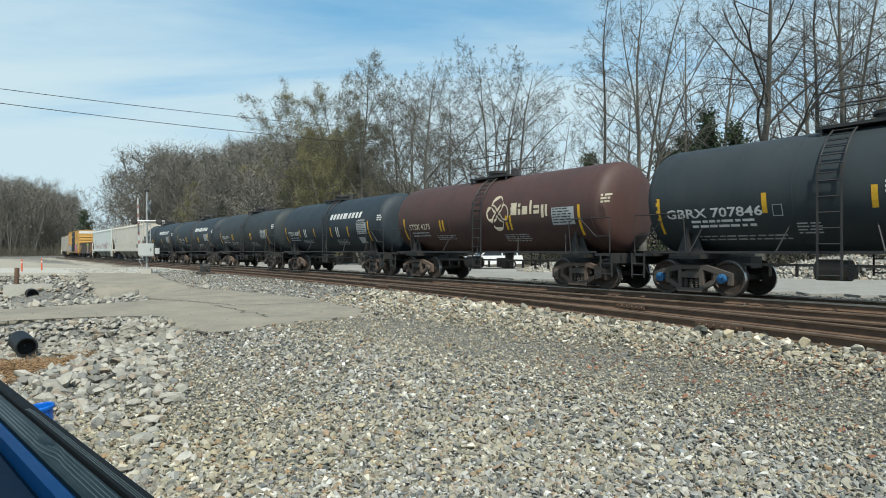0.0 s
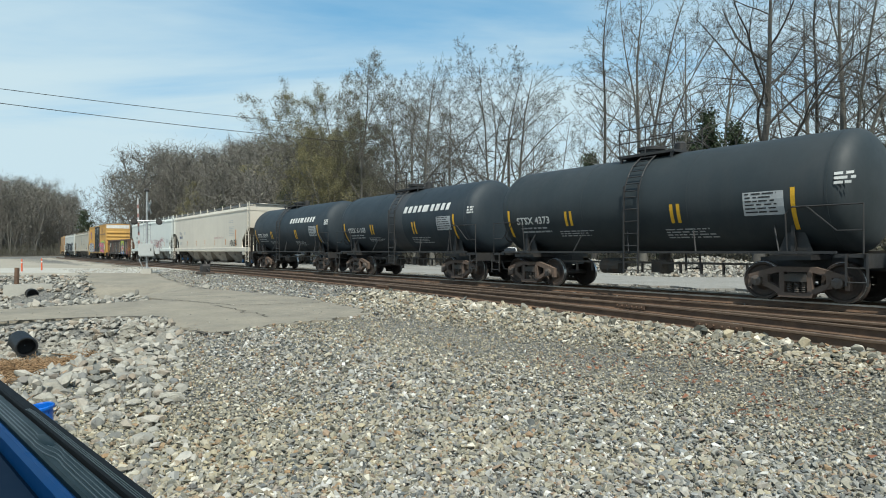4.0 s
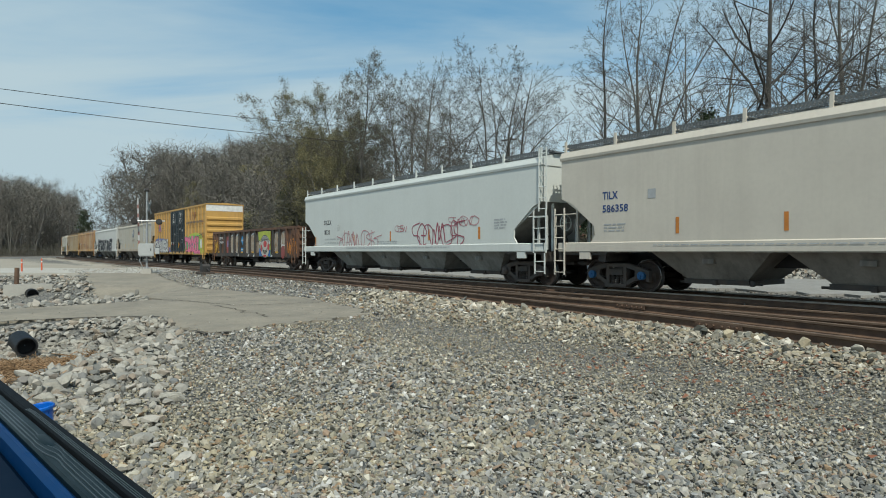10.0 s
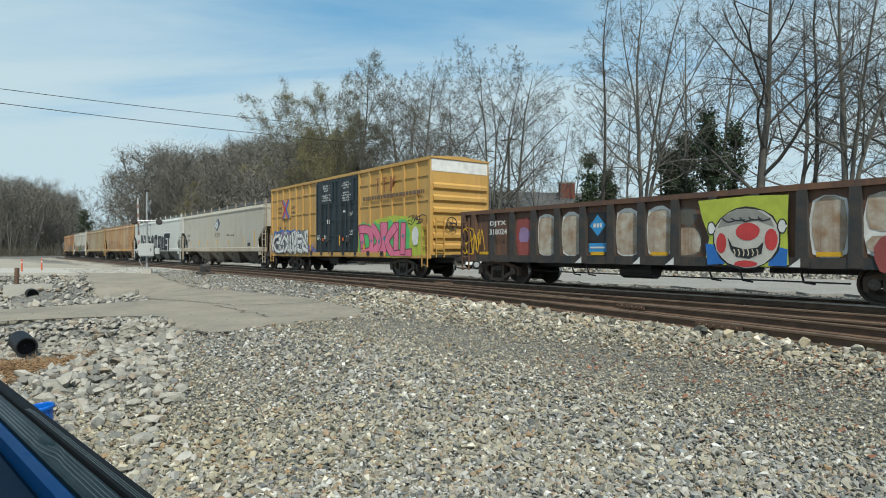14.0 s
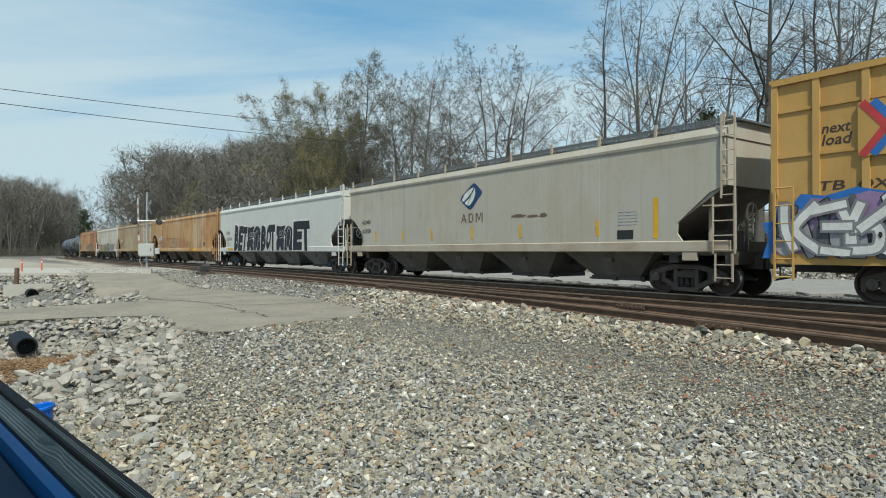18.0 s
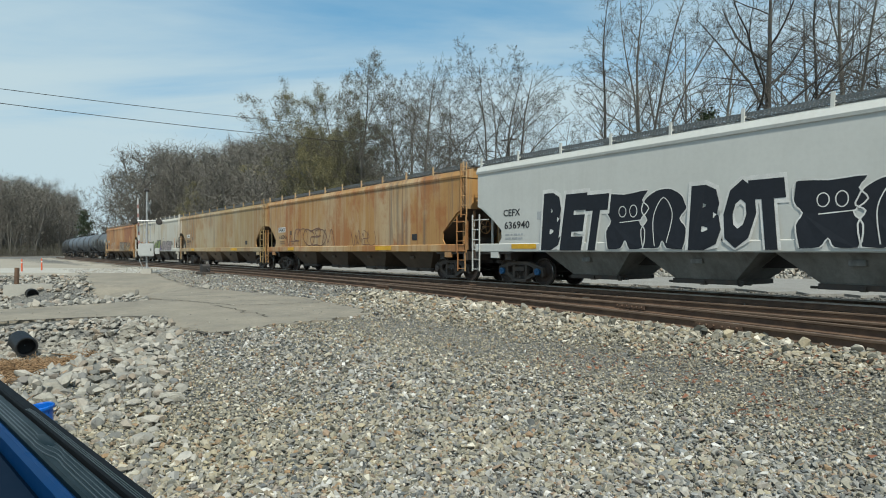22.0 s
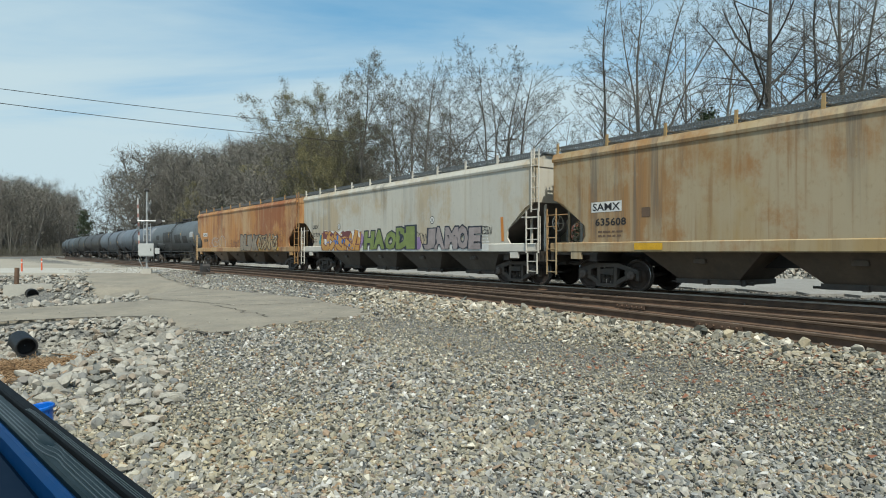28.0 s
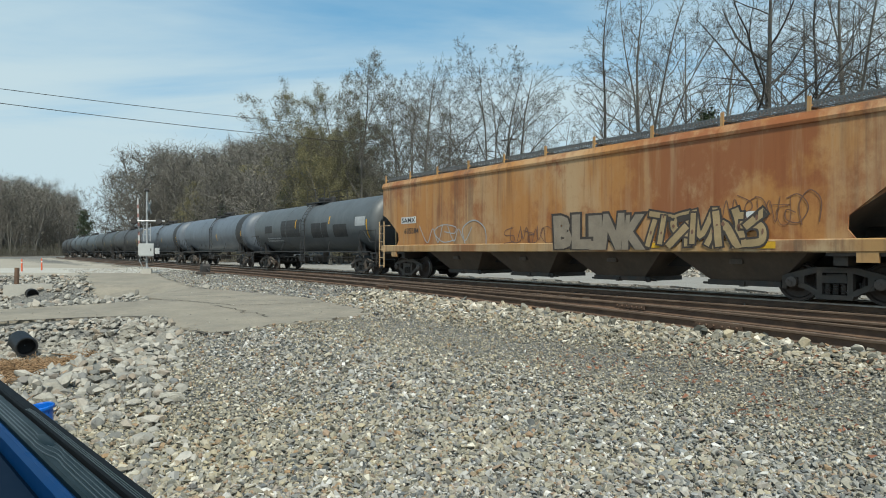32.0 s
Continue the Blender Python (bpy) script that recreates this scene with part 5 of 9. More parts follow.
    decal(car, "painted_panel", [blob(1.95, 1.4, 0.74, 0.72, rng, 14, 2.6, 0.05)], TAN, s, 0.012)
    decal(car, "painted_panel", [blob(1.95, 1.4, 0.8, 0.8, rng, 14, 2.6, 0.04), blob(1.9, 2.05, 0.7, 0.5, rng, 12, 2.6, 0.2)], paint("smoke_grey", (0.12, 0.11, 0.09)), s, 0.006)
    for w_, material, o in ((1.64, BLACK, 0.007), (1.56, paint("chalk_white", (0.58, 0.55, 0.48)), 0.009)):
        decal(car, "painted_panel", [blob(cx, 1.47, w_, w_ * 0.9, rng, 22, 2.1, 0.02)], material, so, o, "round white sprayed patch with red discs")
    decal(car, "painted_panel", [[(2.82, 1.72), (2.95, 1.98), (3.3, 2.16), (3.75, 2.14), (4.1, 1.92), (4.2, 1.7), (3.8, 1.86), (3.3, 1.8)]], paint("ash_grey", (0.3, 0.29, 0.26)), so, 0.011)
    for xe in (2.66, 4.36):
        decal(car, "painted_panel", [blob(xe, 1.72, 0.22, 0.34, rng, 12, 2, 0.05)], WHITE, so, 0.010); stroke(car, "painted_line", blob(xe, 1.72, 0.2, 0.32, rng, 12, 2, 0.03), 0.03, BLACK, so, 0.013)
    decal(car, "painted_panel", [blob(cx + 0.05, 1.62, 0.58, 0.42, rng, 16, 2, 0.02), blob(2.92, 1.35, 0.26, 0.5, rng, 12, 2, 0.03), blob(4.12, 1.42, 0.3, 0.5, rng, 12, 2, 0.03), blob(cx, 0.86, 0.56, 0.16, rng, 10, 2, 0.05)], REDP, so, 0.014)
    decal(car, "painted_panel", [[(3.08, 1.5), (3.2, 1.28), (3.5, 1.2), (3.8, 1.24), (3.95, 1.38), (3.9, 1.1), (3.6, 0.98), (3.3, 1.02), (3.15, 1.2)]], BLACK, so, 0.015)
    for k in range(6):
        stroke(car, "painted_line", [(3.24 + 0.11 * k, 1.2), (3.27 + 0.11 * k, 1.12), (3.25 + 0.11 * k, 1.05)], 0.025, CREAM, so, 0.018)
    for k in range(5):
        stroke(car, "painted_line", curve_pts([(2.95 + 0.22 * k, 1.95), (3.1 + 0.2 * k, 1.86 + 0.03 * (k % 2)), (3.3 + 0.2 * k, 1.9)], 4), 0.028, BLACK, so, 0.016)
    lettering(car, "DJTX", pc(1) + 0.45, pc(1) + 1.3, 2.02, 2.22, WHITE, flat(1.572)); lettering(car, "318024", pc(1) + 0.42, pc(1) + 1.35, 1.74, 1.94, WHITE, flat(1.572))
    scrawl(car, x0 + 0.1, x0 + 1.3, 1.0, 2.1, 4, YELLOW, flat(1.572), rng, 0.05); scrawl(car, x1 - 1.2, x1 - 0.1, 0.9, 2.0, 3, ORANGEP, flat(1.572), rng, 0.06)
    decal(car, "painted_panel", [blob(x1 - 1.0, 1.35, 0.7, 0.4, rng, 10)], ORANGEP, s, 0.01); decal(car, "painted_panel", [blob(x1 - 2.0, 1.1, 0.6, 0.8, rng, 10)], paint("faded_red", (0.3, 0.07, 0.06)), flat(1.572), 0.004)
    for i in (5, 7, 8, 11):
        decal(car, "painted_panel", [[(pc(i) + 0.25, 0.8), (pc(i) + 0.5, 0.8), (pc(i) + 0.5, 1.0)]], WHITE, flat(1.572), 0.004)
    add_couplers(car, L / 2)
    return car

# ---- the train, car by car ----
TRAIN = []
def put(car, u0, u1):
    TRAIN.append((car, (u0 + u1) / 2, u1 - u0))
def tank_marks(car, s, L, mark, brand, rng, zm=2.05, twin=YELLOW, ink=WHITE, cargo=False):
    H = L / 2
    lettering(car, mark, -H + 1.35, -H + 1.35 + 0.17 * len(mark), zm, zm + 0.24, ink, s)
    bars(car, "stripe_mark", [(-H + 0.92, -H + 1.02, 1.65, 2.55), (H - 2.3, H - 2.2, 1.65, 2.6)], YELLOW, s, cut=5, label="yellow reflective stripe")
    bars(car, "stripe_mark", [(-H + 3.55, -H + 3.65, 1.95, 2.4), (-H + 3.75, -H + 3.85, 1.95, 2.4), (0.95, 1.05, 1.9, 2.4), (1.15, 1.25, 1.9, 2.4)], twin, s, cut=3)
    if cargo:
        lettering(car, "CORN SYRUP", H - 3.4, H - 2.55, 2.6, 2.7, WHITE, s); bars(car, "stripe_mark", [(-H + 2.9, -H + 3.0, 1.95, 2.4), (-H + 4.85, -H + 4.95, 1.95, 2.4), (0.3, 0.4, 1.9, 2.4), (2.2, 2.3, 1.9, 2.4)], YELLOW, s, cut=3); bars(car, "plate_mark", [(H - 3.4, H - 2.8, 1.55, 1.85)], GREYP, s, cut=2)
    bars(car, "data_panel", [(H - 3.4, H - 2.45, 2.0, 2.55)], GREYP, s, 0.006, 3, "white printed data panel")
    small_print(car, H - 3.35, H - 2.5, 2.52, 6, BLACK, s, rng, 0.035, 0.085, 0.01)
    small_print(car, -H + 1.5, -H + 2.9, zm - 0.1, 2, GREYP, s, rng, 0.05, 0.12); small_print(car, 0.7, 2.2, 1.75, 4, GREYP, s, rng, 0.03, 0.07)
    small_print(car, -H + 3.2, -H + 4.6, 1.8, 3, GREYP, s, rng, 0.03, 0.07); small_print(car, H - 1.4, H - 0.95, 2.85, 3, ink, s, rng, 0.06, 0.1)
    if brand:
        # the maker's word as plain slanted blocks
        x, rects = 0.3, []
        for w in (0.3, 0.3, 0.3, 0.26, 0.5, 0.28, 0.32, 0.28, 0.26):
            rects.append((x, x + w * 0.8, 2.8, 3.08, 0.06))
            x += w + 0.07
        bars(car, "brand_block", rects, WHITE, s, cut=4, label="slanted white block letters of a brand")
def build_train():
    rng = np.random.default_rng(5)
    TB = mat("tank_black", (0.018, 0.026, 0.030), 0.66, 0, (0.032, 0.040, 0.044), 0.8, 0.6, 0.04, 6, (0.05, 0.05, 0.05), 0.35, fine=0.15)
    TN = mat("tank_navy", (0.014, 0.024, 0.033), 0.66, 0, (0.026, 0.037, 0.046), 0.7, 0.6, 0.04, 6, (0.06, 0.06, 0.06), 0.25, fine=0.15)
    TBR = mat("tank_maroon", (0.072, 0.034, 0.028), 0.66, 0, (0.05, 0.027, 0.023), 0.9, 0.7, 0.04, 6, (0.04, 0.03, 0.03), 0.4, fine=0.2)
    G1 = "tank cars of the passing train"; G2 = "hopper cars of the passing train"
    c, s = tank_car("matte black tank car with white lettering and blue axle caps", 13.1, TB, G1, blue=True, ladder=4.9 - 6.6, dome=(-1.6, 1.6), dx=-0.7); put(c, 139.0, 152.1)
    lettering(c, "GBRX 707846", -5.76, -3.2, 2.0, 2.24, WHITE, s); bars(c, "stripe_mark", [(-6.05, -5.93, 1.62, 2.56)], YELLOW, s, cut=5)
    bars(c, "stripe_mark", [(-3.2, -3.08, 2.05, 2.52), (-0.95, -0.83, 2.05, 2.52)], YELLOW, s, cut=3); bars(c, "plate_mark", [(-2.97, -2.74, 1.97, 2.24)], GREYP, s); bars(c, "plate_mark", [(-2.95, -2.76, 1.99, 2.22)], TB, s, 0.011)
    small_print(c, -5.07, -3.33, 1.94, 2, WHITE, s, rng, 0.06, 0.12); small_print(c, -5.0, -2.6, 1.55, 2, GREYP, s, rng, 0.03, 0.08); small_print(c, -2.5, -1.9, 1.8, 4, GREYP, s, rng, 0.03, 0.07); small_print(c, -0.7, 0.5, 2.6, 3, WHITE, s, rng, 0.05, 0.1)
    c, s = tank_car("dark maroon tank car with a cream emblem and yellow stripes", 13.15, TBR, G1, rusty=True, ladder=-0.5, dome=(-1.3, 0.9), dx=-0.58); put(c, 125.85, 139.0)
    tank_marks(c, s, 13.15, "STSX 4275", False, rng, 2.05, ink=CREAM)
    for i in range(4):
        a = i * math.pi / 2
        cx, cz = 0.55 + 0.28 * math.cos(a), 2.5 + 0.3 * math.sin(a)
        decal(c, "emblem", [blob(cx, cz, 0.62, 0.66, rng, 18, 2, 0.01)], CREAM, s, 0.008 + 0.001 * i, "cream emblem of four lobes")
    for i in range(4):
        a = i * math.pi / 2 + 0.55
        stroke(c, "emblem_spoke", [(0.55 + r * math.cos(a + 0.9 * r), 2.5 + 1.08 * r * math.sin(a + 0.9 * r)) for r in np.linspace(0.0, 0.62, 9)], 0.06, TBR, s, 0.014)
    rects = []
    for x, w, a, b in ((1.25, 0.3, 2.4, 2.82), (1.62, 0.12, 2.4, 2.78), (1.82, 0.26, 2.4, 2.68), (2.18, 0.1, 2.4, 2.86), (2.38, 0.26, 2.4, 2.68), (2.72, 0.12, 2.26, 2.68), (2.9, 0.1, 2.3, 2.68)):
        rects.append((x, x + w, a, b)); 
    bars(c, "brand_block", rects, CREAM, s, cut=3, label="cream block letters of a brand"); bars(c, "brand_block", [(1.62, 1.85, 2.6, 2.66), (2.38, 2.62, 2.52, 2.58)], TBR, s, 0.012)
    c, s = tank_car("glossy black tank car with white block lettering", 13.2, TN, G1, rusty=True, ladder=-0.1, dome=(-1.3, 0.6), dx=-0.35); put(c, 112.65, 125.85)
    tank_marks(c, s, 13.2, "STSX 4087", True, rng, twin=WHITE, cargo=True)
    c, s = tank_car("plain black tank car with yellow stripes and data panel", 12.7, TB, G1, rusty=True, ladder=-0.2, dome=(-0.9, 1.0), dx=-0.35); put(c, 99.95, 112.65)
    tank_marks(c, s, 12.7, "STSX 4373", False, rng)
    c, s = tank_car("glossy black tank car with white brand blocks and rusty trucks", 12.35, TN, G1, rusty=True, ladder=-0.5, dome=(-1.1, 0.9), dx=-0.4, bands=((0.0, 1.3, mat("tank_faded", (0.05, 0.055, 0.06), 0.6, 0, (0.025, 0.03, 0.034), 0.8, 0.6)),)); put(c, 87.6, 99.95)
    tank_marks(c, s, 12.35, "STSX 61103", True, rng)
    c, s = tank_car("navy black tank car with white brand blocks behind hopper car", 12.7, TN, G1, rusty=True, ladder=-1.3, dome=(-1.7, 0.3), dx=-0.46); put(c, 74.9, 87.6)
    tank_marks(c, s, 12.7, "STSX 52303", True, rng)
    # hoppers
    # darker version of a car's colour: grime plus the shade of undersides
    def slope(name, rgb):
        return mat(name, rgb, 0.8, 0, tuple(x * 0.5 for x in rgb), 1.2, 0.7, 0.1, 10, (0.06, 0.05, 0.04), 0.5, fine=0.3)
    m = mat("hopper_cream", (0.60, 0.55, 0.46), 0.5, 0, (0.52, 0.47, 0.40), 0.6, 0.6, 0.03, 5, (0.42, 0.37, 0.31), 0.3, fine=0.1)
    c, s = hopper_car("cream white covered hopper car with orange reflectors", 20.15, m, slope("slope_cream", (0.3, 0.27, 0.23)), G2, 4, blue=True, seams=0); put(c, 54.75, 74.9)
    lettering(c, "TILX", -7.75, -7.2, 2.66, 2.88, NAVY, s); lettering(c, "586358", -7.75, -6.85, 2.28, 2.5, NAVY, s)
    bars(c, "reflector", [(x, x + 0.1, 1.62, 2.05) for x in (-5.35, -2.6, -0.15, 2.45, 5.0)] + [(7.25, 7.4, 1.5, 2.7)], ORANGEP, s); bars(c, "plate_mark", [(-6.2, -5.95, 2.6, 2.85)], GREYP, s)
    small_print(c, -7.7, -6.8, 1.95, 3, GREYP, s, rng, 0.04, 0.09); small_print(c, 2.4, 4.6, 2.25, 2, ROSE, s, rng, 0.03, 0.08); small_print(c, 5.9, 7.1, 2.95, 6, GREYP, s, rng, 0.05, 0.12); small_print(c, 5.8, 6.9, 3.4, 2, GREYP, s, rng, 0.05, 0.12)
    scrawl(c, 6.1, 7.4, 1.55, 2.0, 6, BLACK, s, rng, 0.05); small_print(c, -6, 7, 1.34, 1, GREYP, flat(1.57), rng, 0.03, 0.08)
    m = mat("hopper_white", (0.62, 0.64, 0.60), 0.45, 0, (0.56, 0.58, 0.54), 0.6, 0.5, 0.03, 5, (0.48, 0.48, 0.44), 0.2, fine=0.08)
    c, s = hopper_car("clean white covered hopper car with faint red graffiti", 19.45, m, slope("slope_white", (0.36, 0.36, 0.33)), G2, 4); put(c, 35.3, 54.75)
    lettering(c, "DCLX", -6.6, -5.72, 2.54, 2.78, BLACK, s); lettering(c, "8131", -6.55, -5.93, 2.02, 2.27, BLACK, s); bars(c, "plate_mark", [(-5.07, -4.82, 2.23, 2.5)], GREYP, s); bars(c, "plate_mark", [(-5.05, -4.84, 2.25, 2.48)], m, s, 0.011)
    lettering(c, "LD LMT  220600 lbs  100 050 kg", -6.55, -4.4, 1.72, 1.82, GREYP, s); lettering(c, "LT WT  65400 lbs  29 650 kg", -6.55, -4.4, 1.54, 1.64, GREYP, s)
    scrawl(c, -4.9, -0.9, 1.25, 2.2, 8, ROSE, s, rng, 0.04); scrawl(c, 2.0, 5.4, 1.3, 2.4, 8, paint("dark_red_line", (0.36, 0.08, 0.12)), s, rng, 0.05); scrawl(c, 4.6, 6.2, 2.1, 2.5, 5, ROSE, s, rng, 0.03); scrawl(c, 0.6, 1.4, 2.0, 2.3, 4, ROSE, s, rng, 0.025)
    bars(c, "reflector", [(-7.7, -7.58, 1.45, 1.95), (-3.3, -3.2, 1.55, 1.95), (0.1, 0.2, 1.6, 2.05), (3.1, 3.2, 1.6, 2.05), (6.3, 6.42, 1.6, 2.05)], ORANGEP, s)
    small_print(c, -1.0, 1.2, 1.62, 2, GREYP, s, rng, 0.03, 0.08); small_print(c, 7.2, 7.9, 2.3, 4, GREYP, s, rng, 0.05, 0.1); small_print(c, -4, 6, 1.34, 1, GREYP, flat(1.57), rng, 0.03, 0.08)
    put(gondola_car(17.85), 17.45, 35.3)
    put(box_car(18.95), -1.5, 17.45)
    m = stained("hopper_tan", (0.42, 0.39, 0.32), (0.46, 0.43, 0.37), (0.37, 0.31, 0.22), (0.22, 0.195, 0.16), 5.0, (0.6, 0.5, 0.3, 0.35))
    c, s = hopper_car("dusty grey-tan covered hopper car with a leaf emblem", 20.35, m, slope("slope_tan", (0.17, 0.15, 0.125)), G2, 4, seams=4, sill=mat("sill_tan", (0.45, 0.40, 0.32), 0.65, 0, (0.3, 0.2, 0.12), 1, 0.6, fine=0.2)); put(c, -21.85, -1.5)
    lettering(c, "ADMX", -8.3, -7.4, 2.42, 2.62, BLACK, s); lettering(c, "63958", -8.25, -7.45, 2.0, 2.2, BLACK, s); bars(c, "plate_mark", [(-6.9, -6.65, 2.22, 2.45)], GREYP, s)
    INK = paint("emblem_navy", (0.012, 0.05, 0.14))
    decal(c, "emblem", [[(-0.56, 3.08), (-0.5, 3.22), (0.12, 3.62), (0.26, 3.68), (0.38, 3.62), (0.7, 3.36), (0.72, 3.26), (0.2, 2.78), (0.05, 2.7), (-0.1, 2.74)]], INK, s, 0.006, "navy leaf emblem with white veins")
    decal(c, "emblem", [[(-0.47, 3.08), (-0.3, 3.3), (0.0, 3.46), (0.3, 3.54), (0.34, 3.3), (0.24, 3.06), (0.0, 2.86), (-0.2, 2.9)]], WHITE, s, 0.010)
    stroke(c, "emblem", curve_pts([(-0.36, 2.98), (-0.08, 3.14), (0.16, 3.34), (0.3, 3.54)], 5), 0.07, INK, s, 0.014); stroke(c, "emblem", curve_pts([(-0.12, 2.86), (0.02, 3.1), (0.16, 3.34)], 5), 0.045, LEAF, s, 0.018)
    bars(c, "brand_block", [(-0.52, -0.46, 2.22, 2.56, 0.14), (-0.24, -0.18, 2.22, 2.56, -0.14), (-0.42, -0.24, 2.32, 2.36), (-0.06, 0.0, 2.22, 2.56), (0.0, 0.16, 2.22, 2.27), (0.0, 0.16, 2.51, 2.56), (0.16, 0.22, 2.27, 2.51), (0.36, 0.42, 2.22, 2.56), (0.52, 0.57, 2.3, 2.56, -0.12), (0.52, 0.57, 2.3, 2.56, 0.12), (0.7, 0.76, 2.22, 2.56)], BROWNP, s, label="dark block letters of a brand")
    decal(c, "rust_patch", [blob(2.6, 2.36, 0.7, 0.1, rng, 14, 2, 0.4), blob(3.3, 2.32, 0.5, 0.1, rng, 14, 2, 0.4), blob(3.8, 2.32, 0.4, 0.12, rng, 14, 2, 0.4)], BROWNP, s, 0.006)
    bars(c, "reflector", [(x, x + 0.12, 1.6, 2.05, -0.05) for x in (-7.0, -4.7, -2.5, 0.1, 2.7, 6.0)] + [(7.95, 8.1, 1.5, 2.6)], YELLOW, s); small_print(c, 6.8, 7.6, 2.3, 5, GREYP, s, rng, 0.04, 0.09); bars(c, "data_panel", [(6.75, 7.3, 1.5, 1.75)], BLACK, s)
    m = mat("hopper_offwhite", (0.58, 0.58, 0.54), 0.5, 0, (0.5, 0.5, 0.46), 0.6, 0.5, 0.03, 5, (0.42, 0.41, 0.37), 0.25, fine=0.1)
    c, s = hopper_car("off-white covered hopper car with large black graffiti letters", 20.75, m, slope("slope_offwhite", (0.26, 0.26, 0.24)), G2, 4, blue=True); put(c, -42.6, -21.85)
    lettering(c, "CEFX", -8.25, -7.4, 2.36, 2.6, BLACK, s); lettering(c, "636940", -8.2, -6.95, 1.92, 2.18, BLACK, s); small_print(c, -8.15, -7.1, 1.76, 2, GREYP, s, rng, 0.06, 0.13); bars(c, "reflector", [(-7.8, -6.6, 1.24, 1.4)], YELLOW, flat(1.57))
    bars(c, "plate_mark", [(-6.6, -6.4, 2.2, 2.45)], GREYP, s)
    DKN = paint("graffiti_black", (0.007, 0.010, 0.017), 0.7)
    rw = np.random.default_rng(21)
    sprayed_word(c, "BET", -6.35, -3.85, 1.2, 2.98, DKN, WHITE, over_sill, rw, label="tall black sprayed letter with a thin white outline"); slabs(c, -3.7, -1.25, 1.22, 2.92, 2, DKN, WHITE, over_sill, np.random.default_rng(22))
    sprayed_word(c, "BOT", -1.1, 1.4, 1.2, 2.9, DKN, WHITE, over_sill, rw, label="tall black sprayed letter with a thin white outline"); slabs(c, 1.55, 4.0, 1.22, 2.9, 2, DKN, WHITE, over_sill, np.random.default_rng(23))
    sprayed_word(c, "ET", 4.15, 6.5, 1.2, 2.9, DKN, WHITE, over_sill, rw, label="tall black sprayed letter with a thin white outline"); scrawl(c, 6.6, 7.3, 1.6, 2.3, 3, WHITE, s, rng, 0.02)
    spec = ((-63.6, -42.6, "635543", (0.41, 0.225, 0.075), (0.49, 0.37, 0.22), (0.34, 0.125, 0.035), "rust-streaked orange covered hopper car", 4), (-84.2, -63.6, "635608", (0.35, 0.245, 0.11), (0.39, 0.32, 0.21), (0.31, 0.16, 0.055), "faded yellow-brown covered hopper car with rust streaks", 4))
    for i, (a, b, num, c1, c2, c3, lab, nb) in enumerate(spec):
        m = stained("hopper_orange_%d" % i, c1, c2, c3, (0.13, 0.105, 0.08), 7.0 - 3.7 * i, (0.9, 0.95, 0.75, 0.75))
        c, s = hopper_car(lab, b - a, m, slope("slope_brown_%d" % i, (0.13, 0.095, 0.065)), G2, nb, sill=stained("sill_orange_%d" % i, tuple(x * 1.08 for x in c1), tuple(x * 1.05 for x in c2), c3, (0.13, 0.105, 0.08), 3.0 + i)); put(c, a, b)
        bars(c, "mark_panel", [(-8.05, -6.95, 2.3, 2.6)], WHITE, s, 0.005); lettering(c, "SAMX", -8.0, -7.0, 2.34, 2.56, BLACK, s, 0.009); lettering(c, num, -7.9, -6.8, 1.9, 2.12, BLACK, s)
        small_print(c, -7.8, -6.9, 1.75, 2, BROWNP, s, rng, 0.05, 0.12); bars(c, "data_panel", [(6.8, 7.2, 1.62, 1.88)], BLACK, s); bars(c, "plate_mark", [(-6.28, -6.0, 2.1, 2.36)], BROWNP, s)
        if i == 0:
            scrawl(c, -6.6, -0.8, 1.4, 2.5, 7, RUSTP, s, rng, 0.05); scrawl(c, 1.6, 3.6, 1.4, 2.2, 4, RUSTP, s, rng, 0.04)
        bars(c, "stripe_mark", [(3.8, 5.2, 1.2, 1.38), (-6.5, -5.6, 1.2, 1.38)], YELLOW, flat(1.57))
    m = stained("hopper_grey_rust", (0.50, 0.475, 0.41), (0.56, 0.53, 0.45), (0.44, 0.33, 0.19), (0.19, 0.18, 0.16), 3.0, (0.6, 0.8, 0.35, 0.6))
    c, s = hopper_car("dirty grey covered hopper car with green and orange graffiti", 19.3, m, slope("slope_grey_rust", (0.15, 0.13, 0.11)), G2, 4, sill=mat("sill_white", (0.6, 0.57, 0.5), 0.6, 0, (0.45, 0.4, 0.33), 1, 0.5)); put(c, -103.5, -84.2)
    lettering(c, "CRDX", -7.75, -7.05, 2.36, 2.58, BLACK, s); lettering(c, "15739", -7.7, -6.85, 1.94, 2.16, BLACK, s); small_print(c, -7.85, -7.1, 1.8, 2, BROWNP, s, rng, 0.05, 0.11)
    rw = np.random.default_rng(31)
    bars(c, "graffiti_background", [(-6.6, -2.4, 1.17, 1.42), (-2.1, 2.6, 1.17, 1.42), (3.1, 7.2, 1.17, 1.42)], WHITE, flat(1.567), 0.004)
    mural(c, -6.45, -2.4, 1.22, 2.1, 5, paint("brown_orange", (0.56, 0.29, 0.07)), paint("maroon_line", (0.16, 0.04, 0.04)), BLUEP, over_sill, rw, WHITE)
    decal(c, "graffiti_background", [blob(-6.6, 1.75, 0.5, 0.6, rw, 12, 2.4, 0.2), blob(-4.4, 1.95, 0.6, 0.4, rw, 12, 2.4, 0.2), blob(-2.5, 1.85, 0.5, 0.5, rw, 12, 2.4, 0.2)], TEALP, over_sill, 0.003)
